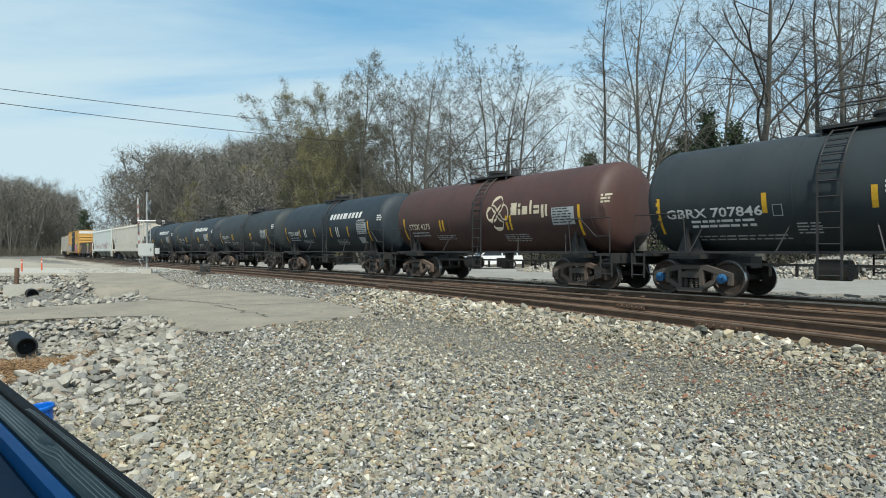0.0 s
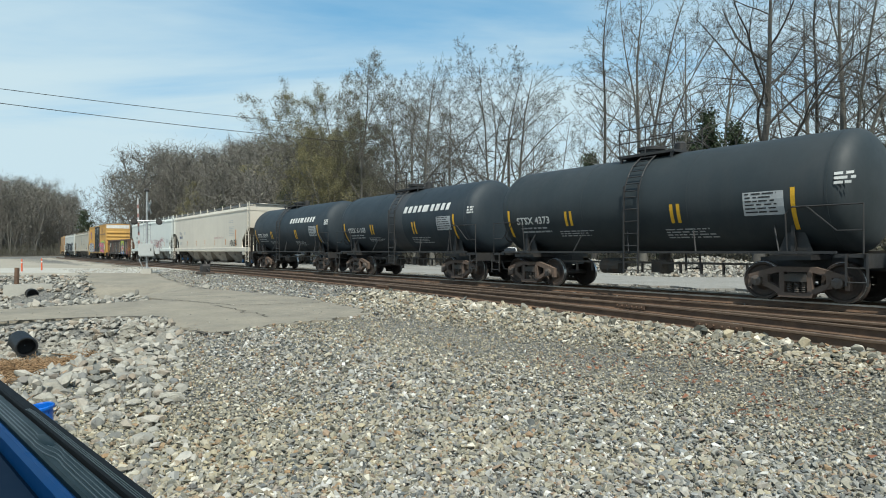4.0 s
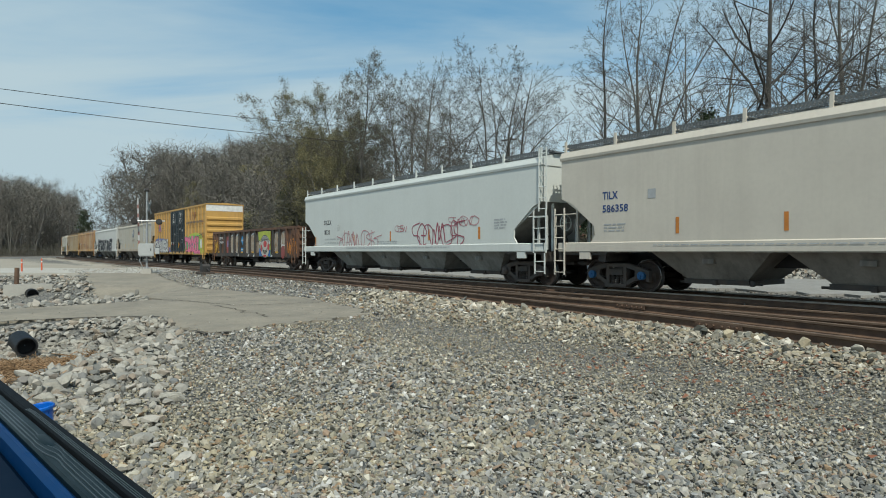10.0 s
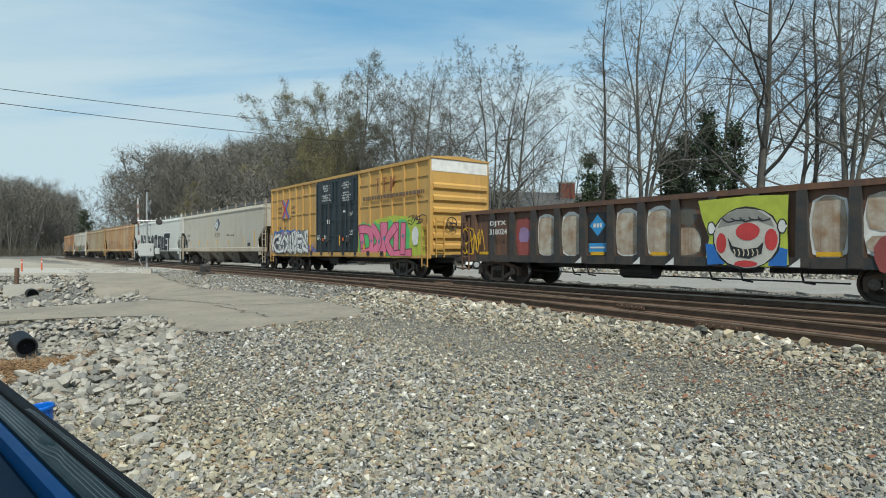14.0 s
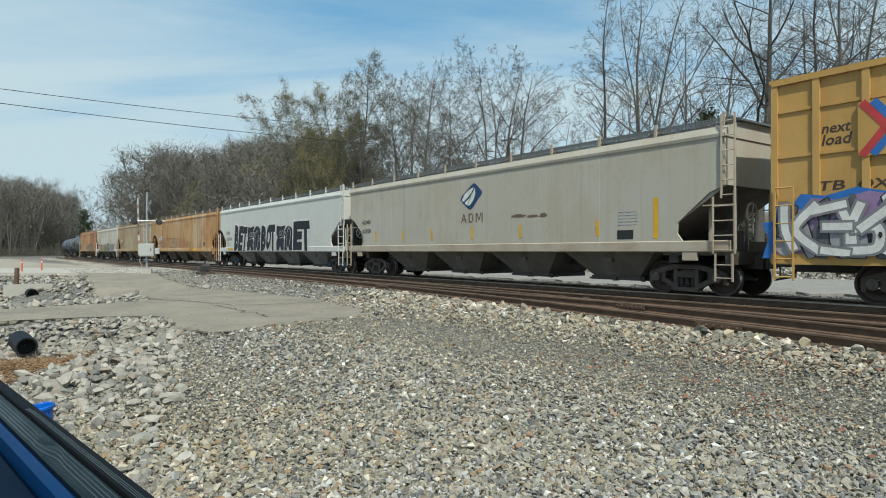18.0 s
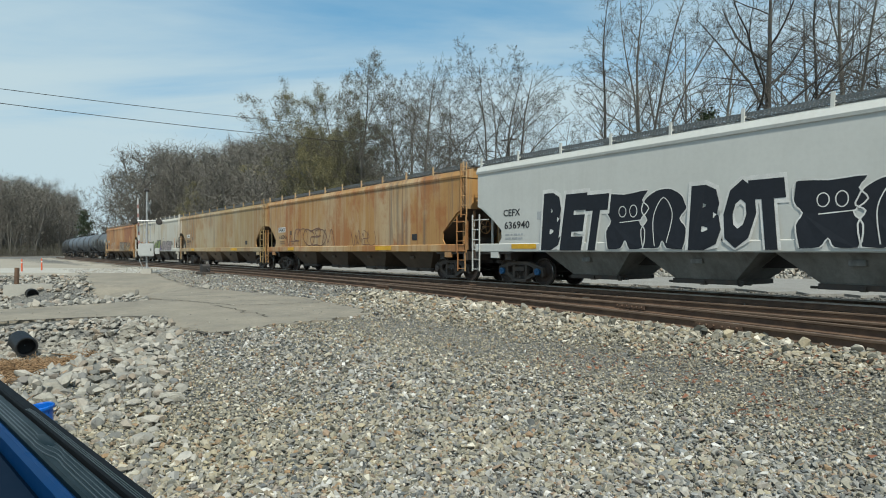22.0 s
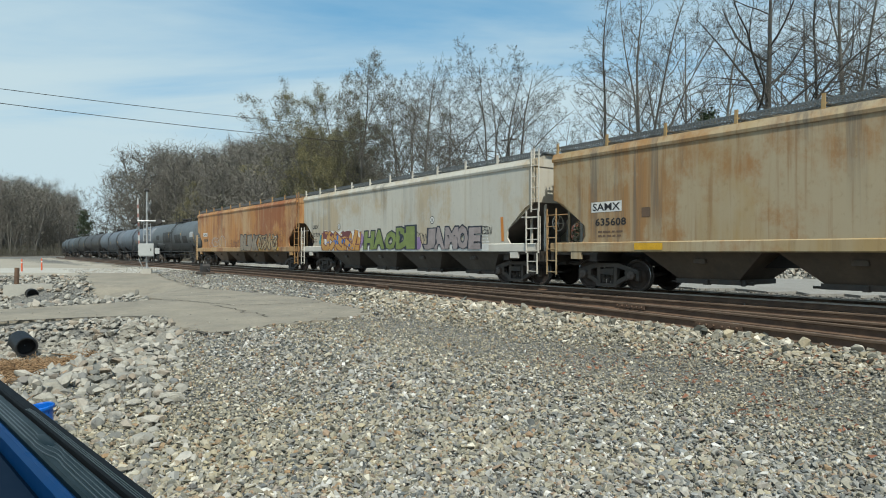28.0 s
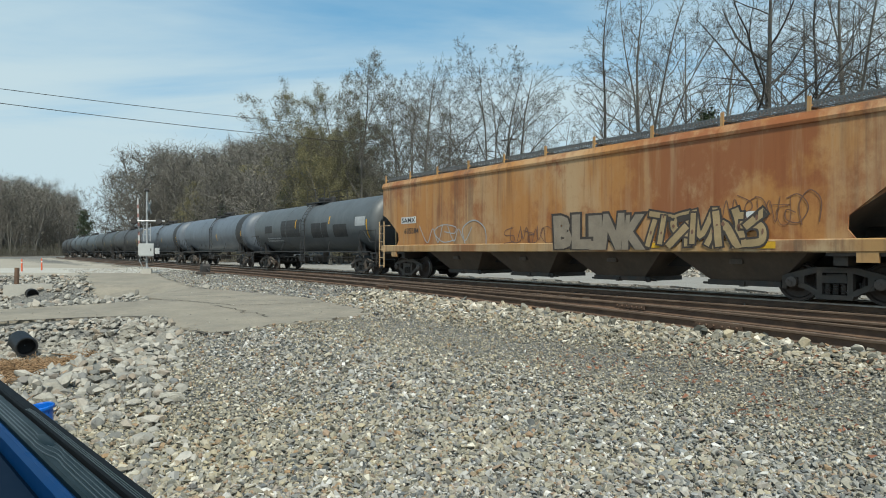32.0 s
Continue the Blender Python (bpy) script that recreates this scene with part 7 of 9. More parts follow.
def scatter_gravel():
    rng = np.random.default_rng(11)
    def polar(n, r0, r1):
        a = rng.uniform(radians(-39), radians(39), n)
        r = r0 * (r1 / r0) ** rng.uniform(0, 1, n)
        return r * np.sin(a), r * np.cos(a)
    x, y = polar(140000, 2.85, 20.0)
    s, lat = line_coords(x, y)
    edge = 5.0 + 1.2 * ss(-6, 19, s) * 1.2
    keep = off_drive(x, y) & (lat > edge) & ~((x < -4.8) & (y > 5.5)) 
    x, y, lat = x[keep], y[keep], lat[keep]
    r = np.hypot(x, y)
    # fine stone in the wheel tracks, coarser between and beside them
    w = np.sin(0.55 * (lat - 9.2)) ** 2
    coarse = np.clip(0.25 + 0.8 * w + 0.5 * ss(1.5, -2.5, x) * ss(7, 3.5, y) * 2.2 + 0.6 * (lat < edge.max() + 0.6), 0.2, 1.7)
    size = (0.0115 + 0.0155 * coarse) * np.clip(rng.lognormal(0, 0.36, len(x)), 0.4, 2.2) * (1 + 0.065 * r)
    size = size * (1 + 0.6 * ss(9.3, 7.6, lat))
    b = lat + rng.normal(0, 0.7, len(lat)) + 0.8 * np.sin(0.9 * x) < 8.7
    tan = ~b & (w + rng.normal(0, 0.28, len(w)) + 0.25 * np.sin(1.3 * x + 0.7 * y) < 0.62) & (r > 4.2 + rng.normal(0, 0.5, len(r)))
    for k, name, material, label in ((~b & ~tan, "loose_gravel", STONE, "loose crushed limestone in blue-grey, tan and white"), (tan, "track_gravel", TAN_STONE, "fine tan and grey stone packed in the wheel tracks"), (b, "dirty_gravel", BROWN_STONE, "brown-stained crushed stone near the rails")):
        thing(name, stones_mesh(name, x[k], y[k], size[k], material, rng), None, label, "gravel", kind="stuff")
    x, y = rng.uniform(-13, -1, 900), rng.uniform(10, 26, 900)
    k = inside(DRIVE, x, y); x, y = x[k], y[k]
    v = stones_mesh("drive_grit", x, y, rng.uniform(0.015, 0.035, len(x)), STONE, rng, -1.2)
    thing("drive_grit", v, None, "scattered grit on the old asphalt", "gravel", kind="stuff")
    # ballast between and beside the rails
    s = rng.uniform(-45, 24, 16000)
    lat = rng.uniform(-4.6, 6.2, 16000)
    lat = lat + 1.2 * ss(-6, 19, s) * rng.uniform(0, 1.6, 16000) * (lat > 3)
    p = np.array([tuple(trk(a, b)[:2]) for a, b in zip(s, lat)])
    size = rng.uniform(0.05, 0.11, 16000)
    thing("ballast", stones_mesh("ballast", p[:, 0], p[:, 1], size, stone_material("dirty_ballast", GRAVEL_STOPS, 0.42), rng, 0.3), None, "dirty grey-brown ballast stones between the ties", "ballast", kind="stuff")
    # the shoulder between drive and track
    s = rng.uniform(-38, 12, 13000)
    lat = rng.uniform(5.0, 11.0, 13000)
    p = np.array([tuple(trk(a, b)[:2]) for a, b in zip(s, lat)])
    k = off_drive(p[:, 0], p[:, 1]) & (np.hypot(p[:, 0], p[:, 1]) > 14)
    p = p[k]
    thing("shoulder_gravel", stones_mesh("shoulder_gravel", p[:, 0], p[:, 1], rng.uniform(0.05, 0.12, len(p)), STONE, rng, 0.2), None, "coarse grey crushed stone beside the track", "gravel", kind="stuff")
scatter_gravel()
def rock_mesh(seed):
    """A broken slab: the hull of a few random points."""
    rng = np.random.default_rng(seed)
    bm = bmesh.new()
    sc = np.array([1.0, rng.uniform(0.55, 0.9), rng.uniform(0.28, 0.6)]) * 0.54
    for i in range(22):
        d = rng.normal(size=3); d /= np.abs(d).max() ** 0.3 * np.linalg.norm(d) ** 0.7
        bm.verts.new(Vector(d * sc * rng.uniform(0.75, 1.0)))
    r = bmesh.ops.convex_hull(bm, input=bm.verts)
    bmesh.ops.delete(bm, geom=[v for v in r["geom_interior"] if isinstance(v, bmesh.types.BMVert)], context="VERTS")
    bmesh.ops.recalc_face_normals(bm, faces=bm.faces)
    me = bpy.data.meshes.new("rock")
    bm.to_mesh(me); bm.free()
    me.materials.append(ROCKM)
    return me
ROCKM = mat("rock_face", (0.34, 0.315, 0.26), 0.85, 0, (0.21, 0.20, 0.17), 5, 0.8, 0.8, 30, random_amt=0.45, fine=0.45)
def riprap():
    rng = np.random.default_rng(17)
    bank = thing("riprap_bank", None, pose(0, 0, 0), "bank of broken pale limestone rocks along the ditch", "rock bank", kind="structure")
    meshes = [rock_mesh(100 + i) for i in range(10)]
    def spots(n):
        out = []
        while len(out) < n:
            x, y = rng.uniform(-11.5, -1.2), rng.uniform(3.2, 14.4)
            if y < 0.75 * -x + 0.5 or (x > -4.9 and y > 10.6):
                continue
            if x > -1.55 - 0.43 * (y - 4) - rng.uniform(0, 0.9) ** 2 or y > 13.3 + (x + 9.5) * 0.33 - 0.45 or x < -0.80 * y - 1.4 or not off_drive(np.array([x]), np.array([y]))[0]:
                continue
            if math.hypot(x + 7.3, y - 11.0) < 0.55 or math.hypot((x + 6.4) / 0.95, (y - 9.6) / 0.9) < 1.0:
                continue
            out.append((x, y))
        return np.array(out)
    p = spots(5600)
    size = np.clip(rng.lognormal(0, 0.4, 5600) * (0.058 + 0.011 * np.clip(p[:, 1] - 5, 0, 8)), 0.045, 0.26)
    size = np.where(p[:, 1] > 12.1 + (p[:, 0] + 9.5) * 0.33, np.minimum(size, 0.14), size)
    z = ground_z(p[:, 0], p[:, 1])
    order = np.argsort(-size)
    for i in order[:290]:
        m = pose(p[i, 0], p[i, 1], z[i] + size[i] * 0.12, rng.uniform(-25, 25), rng.uniform(-25, 25), rng.uniform(0, 360)) @ Matrix.Diagonal((*(size[i] * 1.25,) * 3, 1))
        ob = new("rock", meshes[int(rng.integers(10))]); ob.parent = bank; ob.matrix_basis = m
    rest = order[290:]
    # the smaller stones of the bank, as one part
    me = stones_mesh("small_rocks", p[rest, 0], p[rest, 1], size[rest], RIPRAP, rng, shapes=ROUND_SHAPES)
    ob = part("small_rocks", me, None, bank); tagged(ob, kind="stuff")
    n = 9000
    x = rng.uniform(-29, -8.5, n); y = rng.uniform(15.5, 37, n)
    ok = off_drive(x, y) & (np.hypot(x + 17.5, y - 26.6) > 0.8) & (y > -0.85 * x + 4.5) & (y < -1.05 * x + 15) & (y > 16)
    x, y = x[ok], y[ok]
    me = stones_mesh("far_rocks", x, y, np.clip(rng.lognormal(-1.85, 0.4, len(x)), 0.07, 0.32), RIPRAP, rng, shapes=ROUND_SHAPES)
    ob = part("far_rocks", me, None, bank); tagged(ob, kind="stuff")
riprap()

# ---- ties and track fittings ----
TIEM = mat("tie_wood", (0.075, 0.058, 0.045), 0.9, 0, (0.13, 0.105, 0.085), 3, 0.7, 0.6, 25, random_amt=0.25, fine=0.4)
def fittings():
    rng = np.random.default_rng(23)
    tie = {}
    for Lt in (2.6, 3.2, 3.8, 4.6):
        g = Geo().box(-0.115, 0.115, -Lt / 2, Lt / 2, -0.18, 0.0, ch=0.012)
        tie[Lt] = g.mesh("tie", TIEM)
    plate = Geo().box(-0.1, 0.1, -0.18, 0.18, 0, 0.012).box(-0.07, -0.04, -0.1, -0.07, 0.012, 0.04).box(0.04, 0.07, 0.07, 0.1, 0.012, 0.04).mesh("tie_plate", rust)
    for trackob, kind_ in ((MAIN, 0), (SIDE, 1)):
        for i, s in enumerate(np.arange(-52, 24, 0.56)):
            if kind_ == 0:
                lat, Lt = 0.0, 2.6
            else:
                off = turnout(s) if s > -9 else 0
                w = 2.6 + off
                Lt = min((2.6, 3.2, 3.8, 4.6), key=lambda v: abs(v - w))
                lat = 3.67 + off / 2
            th = math.degrees(heading(s))
            p = trk(s + rng.normal(0, 0.03), lat + rng.normal(0, 0.05))
            part("tie", tie[Lt], None, trackob, m=pose(p.x, p.y, -0.188, 0, 0, th + rng.normal(0, 0.8)))
            if kind_ == 1 and s > -6:
                for rl in ((4.425 + off), (2.95)):
                    q = trk(s, rl)
                    part("tie_plate", plate, None, trackob, m=pose(q.x, q.y, -0.186, 0, 0, th))
    bar = Geo().box(-0.45, 0.45, -0.012, 0.012, -0.06, 0.03)
    for x in (-0.36, -0.22, -0.08, 0.08, 0.22, 0.36):
        bar.lathe([(-0.012, 0.022), (-0.045, 0.022), (-0.045, 0.002)], 6, "y", at=(x, 0, -0.015))
    me = bar.mesh("joint_bar", rust)
    for s, lat in ((16.4, 4.425 + turnout(16.4) + 0.03), (13.2, 2.99 + turnout(13.2) + 0.03), (3.0, 4.425 + turnout(3) + 0.03)):
        p = trk(s, lat)
        part("joint_bar", me, None, SIDE, m=pose(p.x, p.y, -0.06, 0, 0, math.degrees(heading(s)) - math.degrees(0.00632 * max(0, s + 8))))
    g = Geo()
    p0, p1 = trk(9.0, 3.2, -0.05), trk(11.0, 3.9, -0.05)
    for k in range(4):
        a, b = trk(8.2 + k * 0.9, 3.1, -0.08), trk(8.5 + k * 0.9, 4.2, -0.08)
        g.tube([a, b], 0.022, 5)
    part("switch_rod", g, worn, SIDE)
fittings()

# ---- trees ----
def grow(seed, height, r0, limbs=9, up=0.55, spread=0.5, depth=4, fork=0.0, thin=0.008, start=0.3, kids=(6, 5, 7), stems=3, low=0.0, coarse=False):
    """Branch lines of a bare tree: (points, radius at foot, radius at tip, level). Limbs are long below and short above, their side shoots turn up."""
    rng = np.random.default_rng(seed)
    lines = []
    def branch(p, d, length, r, lev, first=None):
        n = (5, 3, 2, 2, 2)[lev] if coarse else (10, 7, 4, 3, 2)[lev]
        wob, lift = (0.055, 0.12, 0.16, 0.17, 0.16)[lev], up * (0.015, 0.085, 0.07, 0.05, 0.02)[lev]
        W = rng.normal(0, wob, (n, 3)); W[:, 2] += lift
        pts = [p]
        for i in range(n):
            d = d + W[i]
            d = d / math.sqrt(d[0] * d[0] + d[1] * d[1] + d[2] * d[2])
            p = p + d * (length / n)
            pts.append(p)
        tip = max(thin * 0.6, r * (0.14, 0.2, 0.28, 0.4, 0.5)[lev])
        lines.append((pts, r, tip, lev))
        if lev >= depth:
            return
        k = (limbs, *kids)[lev]
        lo = (start if first is None else first) if lev == 0 else 0.14
        az = rng.uniform(0, 6.28)
        for i in range(k):
            f = lo + (0.985 - lo) * (i + rng.uniform(0.1, 0.9)) / k
            a = min(int(f * n), n - 1)
            base = pts[a] + (pts[a + 1] - pts[a]) * (f * n - a)
            dd = pts[a + 1] - pts[a]; dd = dd / np.linalg.norm(dd)
            e1 = np.cross(dd, (0.3, 0.9, 0.2) if abs(dd[2]) > 0.8 else (0.0, 0.0, 1.0)); e1 = e1 / np.linalg.norm(e1)
            e2 = np.cross(dd, e1)
            az += 2.4 + rng.normal(0, 0.5)
            ang = rng.uniform(0.55, 1.05) * (0.9 + 0.7 * spread if lev == 0 else 1.05) * (1.0 - 0.25 * f)
            nd = dd * math.cos(ang) + (e1 * math.cos(az) + e2 * math.sin(az)) * math.sin(ang)
            if lev == 0:
                ln = length * (spread * (1.0 - f) ** 0.42 + 0.05) * rng.uniform(0.75, 1.1)
            else:
                ln = length * (1.0 - 0.66 * f) * rng.uniform(0.38, 0.62) * (1.0, 1.0, 1.15, 1.35)[lev]
            rr = max(thin, min((r + (tip - r) * f) * rng.uniform(0.45, 0.68), 0.0125 * ln + 0.004))
            branch(base, nd, ln, rr, lev + 1)
    if fork > 0:
        fz = low * height
        if fz > 0:
            lines.append(([np.array([0, 0, -0.3]), np.array([0.02, 0.01, fz * 0.5]), np.array([0, 0.02, fz + 0.1])], r0 * 1.25, r0 * 1.05, 0))
        for k in range(stems):
            a = k * 6.283 / stems + seed + rng.normal(0, 0.3)
            tilt = fork * rng.uniform(0.35, 1.4)
            branch(np.array([0, 0, fz - 0.3 if fz <= 0 else fz]), np.array([tilt * math.cos(a), tilt * math.sin(a), 1.0]), (height - fz) * rng.uniform(0.72, 1.0), r0 * rng.uniform(0.5, 0.85), 0, start * (1 - low))
    else:
        branch(np.array([0, 0, -0.3]), np.array([rng.normal(0, 0.05), rng.normal(0, 0.05), 1.0]), height, r0, 0)
    return lines
def tubes_arrays(lines, sides=(8, 6, 4, 3, 3)):
    V, F, n0 = [], [], 0
    for pts, r, tip, lev in lines:
        k = sides[lev]
        P = np.array(pts); n = len(P)
        D = np.gradient(P, axis=0) if n > 2 else np.repeat(P[1:] - P[:1], 2, 0); D /= np.linalg.norm(D, axis=1, keepdims=True) + 1e-9
        up = np.where(np.abs(D[:, 2:3]) < 0.9, np.array([[0, 0, 1.0]]), np.array([[1.0, 0, 0]]))
        A = np.cross(D, up); A /= np.linalg.norm(A, axis=1, keepdims=True) + 1e-9
        B = np.cross(A, D)
        R = np.linspace(r, tip, n)
        if lev == 0:
            R[0] *= 1.5; R[1] *= 1.08
        t = np.arange(k) * 2 * math.pi / k
        ring = P[:, None] + R[:, None, None] * (A[:, None] * np.cos(t)[None, :, None] + B[:, None] * np.sin(t)[None, :, None])
        V.append(ring.reshape(-1, 3))
        i, j = np.meshgrid(np.arange(n - 1), np.arange(k), indexing="ij")
        f = np.stack([i * k + j, i * k + (j + 1) % k, (i + 1) * k + (j + 1) % k, (i + 1) * k + j], -1).reshape(-1, 4) + n0
        F.append(f); n0 += n * k
    return np.concatenate(V), np.concatenate(F)
BARK = mat("grey_bark", (0.112, 0.105, 0.09), 0.9, 0, (0.17, 0.16, 0.138), 2.0, 0.6, 0.6, 18, random_amt=0.3, fine=0.3)
BARKD = mat("dark_bark", (0.052, 0.049, 0.043), 0.9, 0, (0.11, 0.095, 0.08), 2.0, 0.6, 0.6, 18, random_amt=0.2, fine=0.3)
TWIG = mat("twig_bark", (0.10, 0.094, 0.078), 0.9, 0, (0.075, 0.07, 0.06), 0.6, 0.6, random_amt=0.25)
BUD = mat("spring_buds", (0.20, 0.18, 0.085), 0.8, 0, (0.13, 0.122, 0.06), 0.5, 0.7, random_amt=0.25, island=True)
CEDAR = mat("cedar_foliage", (0.028, 0.05, 0.022), 0.8, 0, (0.05, 0.065, 0.03), 0.8, 0.7, random_amt=0.4, island=True)
def leaf_arrays(centres, rng, size, n, spread=0.22):
    """Small folded leaves round given points."""
    c = centres[rng.integers(0, len(centres), n)] + rng.normal(0, spread, (n, 3))
    a = rng.normal(size=(n, 3)); a /= np.linalg.norm(a, axis=1, keepdims=True)
    b = np.cross(a, rng.normal(size=(n, 3))); b /= np.linalg.norm(b, axis=1, keepdims=True)
    s = size * rng.uniform(0.6, 1.4, (n, 1))
    V = np.stack([c - a * s, c + b * s * 0.5, c + a * s, c - b * s * 0.5], 1)
    return V.reshape(-1, 3), np.arange(n * 4).reshape(-1, 4)
def tree_meshes(seed, buds=0, bark=None, leaf=None, size=0.05, fine=0.009, **kw):
    lines = grow(seed, **kw)
    V, F = tubes_arrays([l for l in lines if l[3] == 0])
    trunk = quads_mesh("trunk", V, F, bark or BARK)
    V, F = tubes_arrays([l for l in lines if l[3] in (1, 2)])
    limbs = quads_mesh("branch_frame", V, F, bark or BARK)
    V, F = tubes_arrays([l for l in lines if l[3] == 3])
    tw = np.array([(l[0][0], l[0][1], l[0][2]) for l in lines if l[3] == 4])
    if len(tw):          # the finest twigs, one bent sliver each
        rt = np.random.default_rng(seed + 7)
        d = tw[:, 2] - tw[:, 0]
        w = np.cross(d, rt.normal(size=d.shape)); w *= fine / (np.linalg.norm(w, axis=1, keepdims=True) + 1e-9)
        Q = np.stack([tw[:, 0] - w, tw[:, 0] + w, tw[:, 1] + w * 0.8, tw[:, 1] - w * 0.8, tw[:, 2] + w * 0.35, tw[:, 2] - w * 0.35], 1).reshape(-1, 3)
        q = np.arange(len(tw))[:, None] * 6 + len(V)
        F = np.concatenate([F, q + np.array([[0, 1, 2, 3]]), q + np.array([[3, 2, 4, 5]])]); V = np.concatenate([V, Q])
    twigs = quads_mesh("crown", V, F, TWIG)
    out = [trunk, limbs, twigs]
    if buds:
        pts = np.array([l[0][-1] for l in lines if l[3] >= 3] + [l[0][1] for l in lines if l[3] >= 3])
        V, F = leaf_arrays(pts, np.random.default_rng(seed), size, buds, 0.16)
        out.append(quads_mesh("foliage", V, F, leaf or BUD, False))
    top = max(np.array(l[0])[:, 2].max() for l in lines)
    return out, top
KINDS = {}
HAZE = mat("grey_buds", (0.135, 0.125, 0.075), 0.85, 0, (0.10, 0.094, 0.06), 0.5, 0.7, random_amt=0.3, island=True)
KINDS["slender"] = tree_meshes(3, bark=BARKD, height=20, r0=0.17, limbs=20, up=0.35, spread=0.17, start=0.3, kids=(6, 5, 5), thin=0.006)
KINDS["multi"] = tree_meshes(5, height=19, r0=0.21, limbs=12, up=0.35, spread=0.42, fork=0.2, stems=4, low=0.16, start=0.16, kids=(7, 5, 5), thin=0.006)
KINDS["big"] = tree_meshes(8, bark=BARKD, height=22, r0=0.34, limbs=15, up=0.4, spread=0.5, start=0.22, kids=(8, 6, 5), thin=0.006)
KINDS["wide"] = tree_meshes(13, height=15, r0=0.2, limbs=11, up=0.28, spread=0.55, fork=0.26, stems=4, low=0.05, start=0.2, kids=(8, 6, 5), thin=0.006)
KINDS["oak"] = tree_meshes(21, height=18, r0=0.21, limbs=17, up=0.3, spread=0.5, start=0.24, kids=(8, 5, 5), thin=0.006)
KINDS["budding"] = tree_meshes(34, buds=34000, size=0.055, height=15, r0=0.17, limbs=12, up=0.75, spread=0.44, fork=0.2, stems=3, start=0.08, kids=(6, 5, 5), thin=0.006)
KINDS["hazy"] = tree_meshes(37, buds=26000, leaf=HAZE, size=0.05, height=17, r0=0.18, limbs=14, up=0.95, spread=0.38, fork=0.16, stems=3, start=0.1, kids=(7, 5, 5), thin=0.006)
KINDS["twiggy"] = tree_meshes(41, height=14, r0=0.11, limbs=14, up=0.35, spread=0.45, start=0.16, kids=(5, 5, 4), fine=0.011, thin=0.006)
KINDS["distant"] = tree_meshes(45, height=16, r0=0.16, limbs=12, up=0.6, spread=0.48, fork=0.2, stems=2, start=0.2, kids=(5, 4, 3), fine=0.02, thin=0.012)
TREE_LABEL = {"slender": "tall slender bare tree with dark bark", "multi": "bare tree with several upright grey trunks", "big": "large dark bare tree with heavy crooked limbs",
              "wide": "wide bare tree with forked grey trunks", "oak": "bare grey tree with a rounded crown", "budding": "tree with yellow-green spring buds all over", "hazy": "upright tree with a haze of olive buds",
              "twiggy": "thin bare tree with dense twigs", "distant": "bare grey-brown tree on the wooded slope"}
def plant(kind_, px, depth, ytop, turn):
    """A tree in the direction px at a depth, so tall that its top stands at ytop."""
    x = (px - 784) / 1101 * depth
    z = float(ground_z(np.array([x]), np.array([depth]))[0])
    meshes, top = KINDS[kind_]
    h = 1.157 + (444.8 - ytop) / 1101 * depth - z
    sc = h / top
    ob = thing("tree", None, pose(x, depth, z - 0.05, 0, 0, turn) @ Matrix.Diagonal((sc, sc, sc, 1)), TREE_LABEL[kind_], "tree", "bare trees behind the railway")
    for me in meshes:
        part(me.name.split(".")[0], me, None, ob)
for i, row in enumerate((("slender", 1046, 46, -4), ("multi", 1138, 44, -45), ("twiggy", 1208, 50, 10), ("big", 1340, 36, -170), ("oak", 1262, 52, -10), ("slender", 1420, 40, -70),
        ("multi", 1500, 36, -190), ("big", 1566, 42, -90), ("oak", 1392, 54, -20), ("wide", 1620, 38, -60), ("oak", 1700, 42, -60), ("multi", 1800, 40, -60), ("twiggy", 1172, 64, 60), ("twiggy", 1105, 58, 110),
        ("wide", 868, 54, 88), ("oak", 905, 62, 95), ("oak", 766, 54, 78), ("wide", 735, 62, 112), ("twiggy", 705, 66, 130), ("twiggy", 985, 74, 190), ("twiggy", 1015, 70, 205), ("twiggy", 948, 70, 170), ("oak", 820, 66, 120),
        ("hazy", 640, 60, 106), ("hazy", 600, 64, 135), ("budding", 562, 66, 165), ("budding", 538, 70, 225), ("hazy", 668, 68, 135), ("budding", 585, 60, 215), ("distant", 492, 84, 235), ("distant", 455, 92, 255), ("distant", 425, 96, 240), ("hazy", 552, 78, 190),
        ("distant", 262, 128, 258), ("distant", 300, 124, 256), ("distant", 345, 118, 275), ("distant", 385, 104, 268), ("budding", 335, 112, 320), ("distant", 180, 150, 305), ("distant", 205, 142, 300), ("distant", 240, 136, 290), ("distant", 150, 156, 325), ("distant", 280, 126, 268), ("distant", 225, 140, 300), ("distant", 60, 190, 318), ("distant", 20, 185, 318), ("distant", 95, 200, 330))):
    plant(*row, turn=(i * 67) % 360)
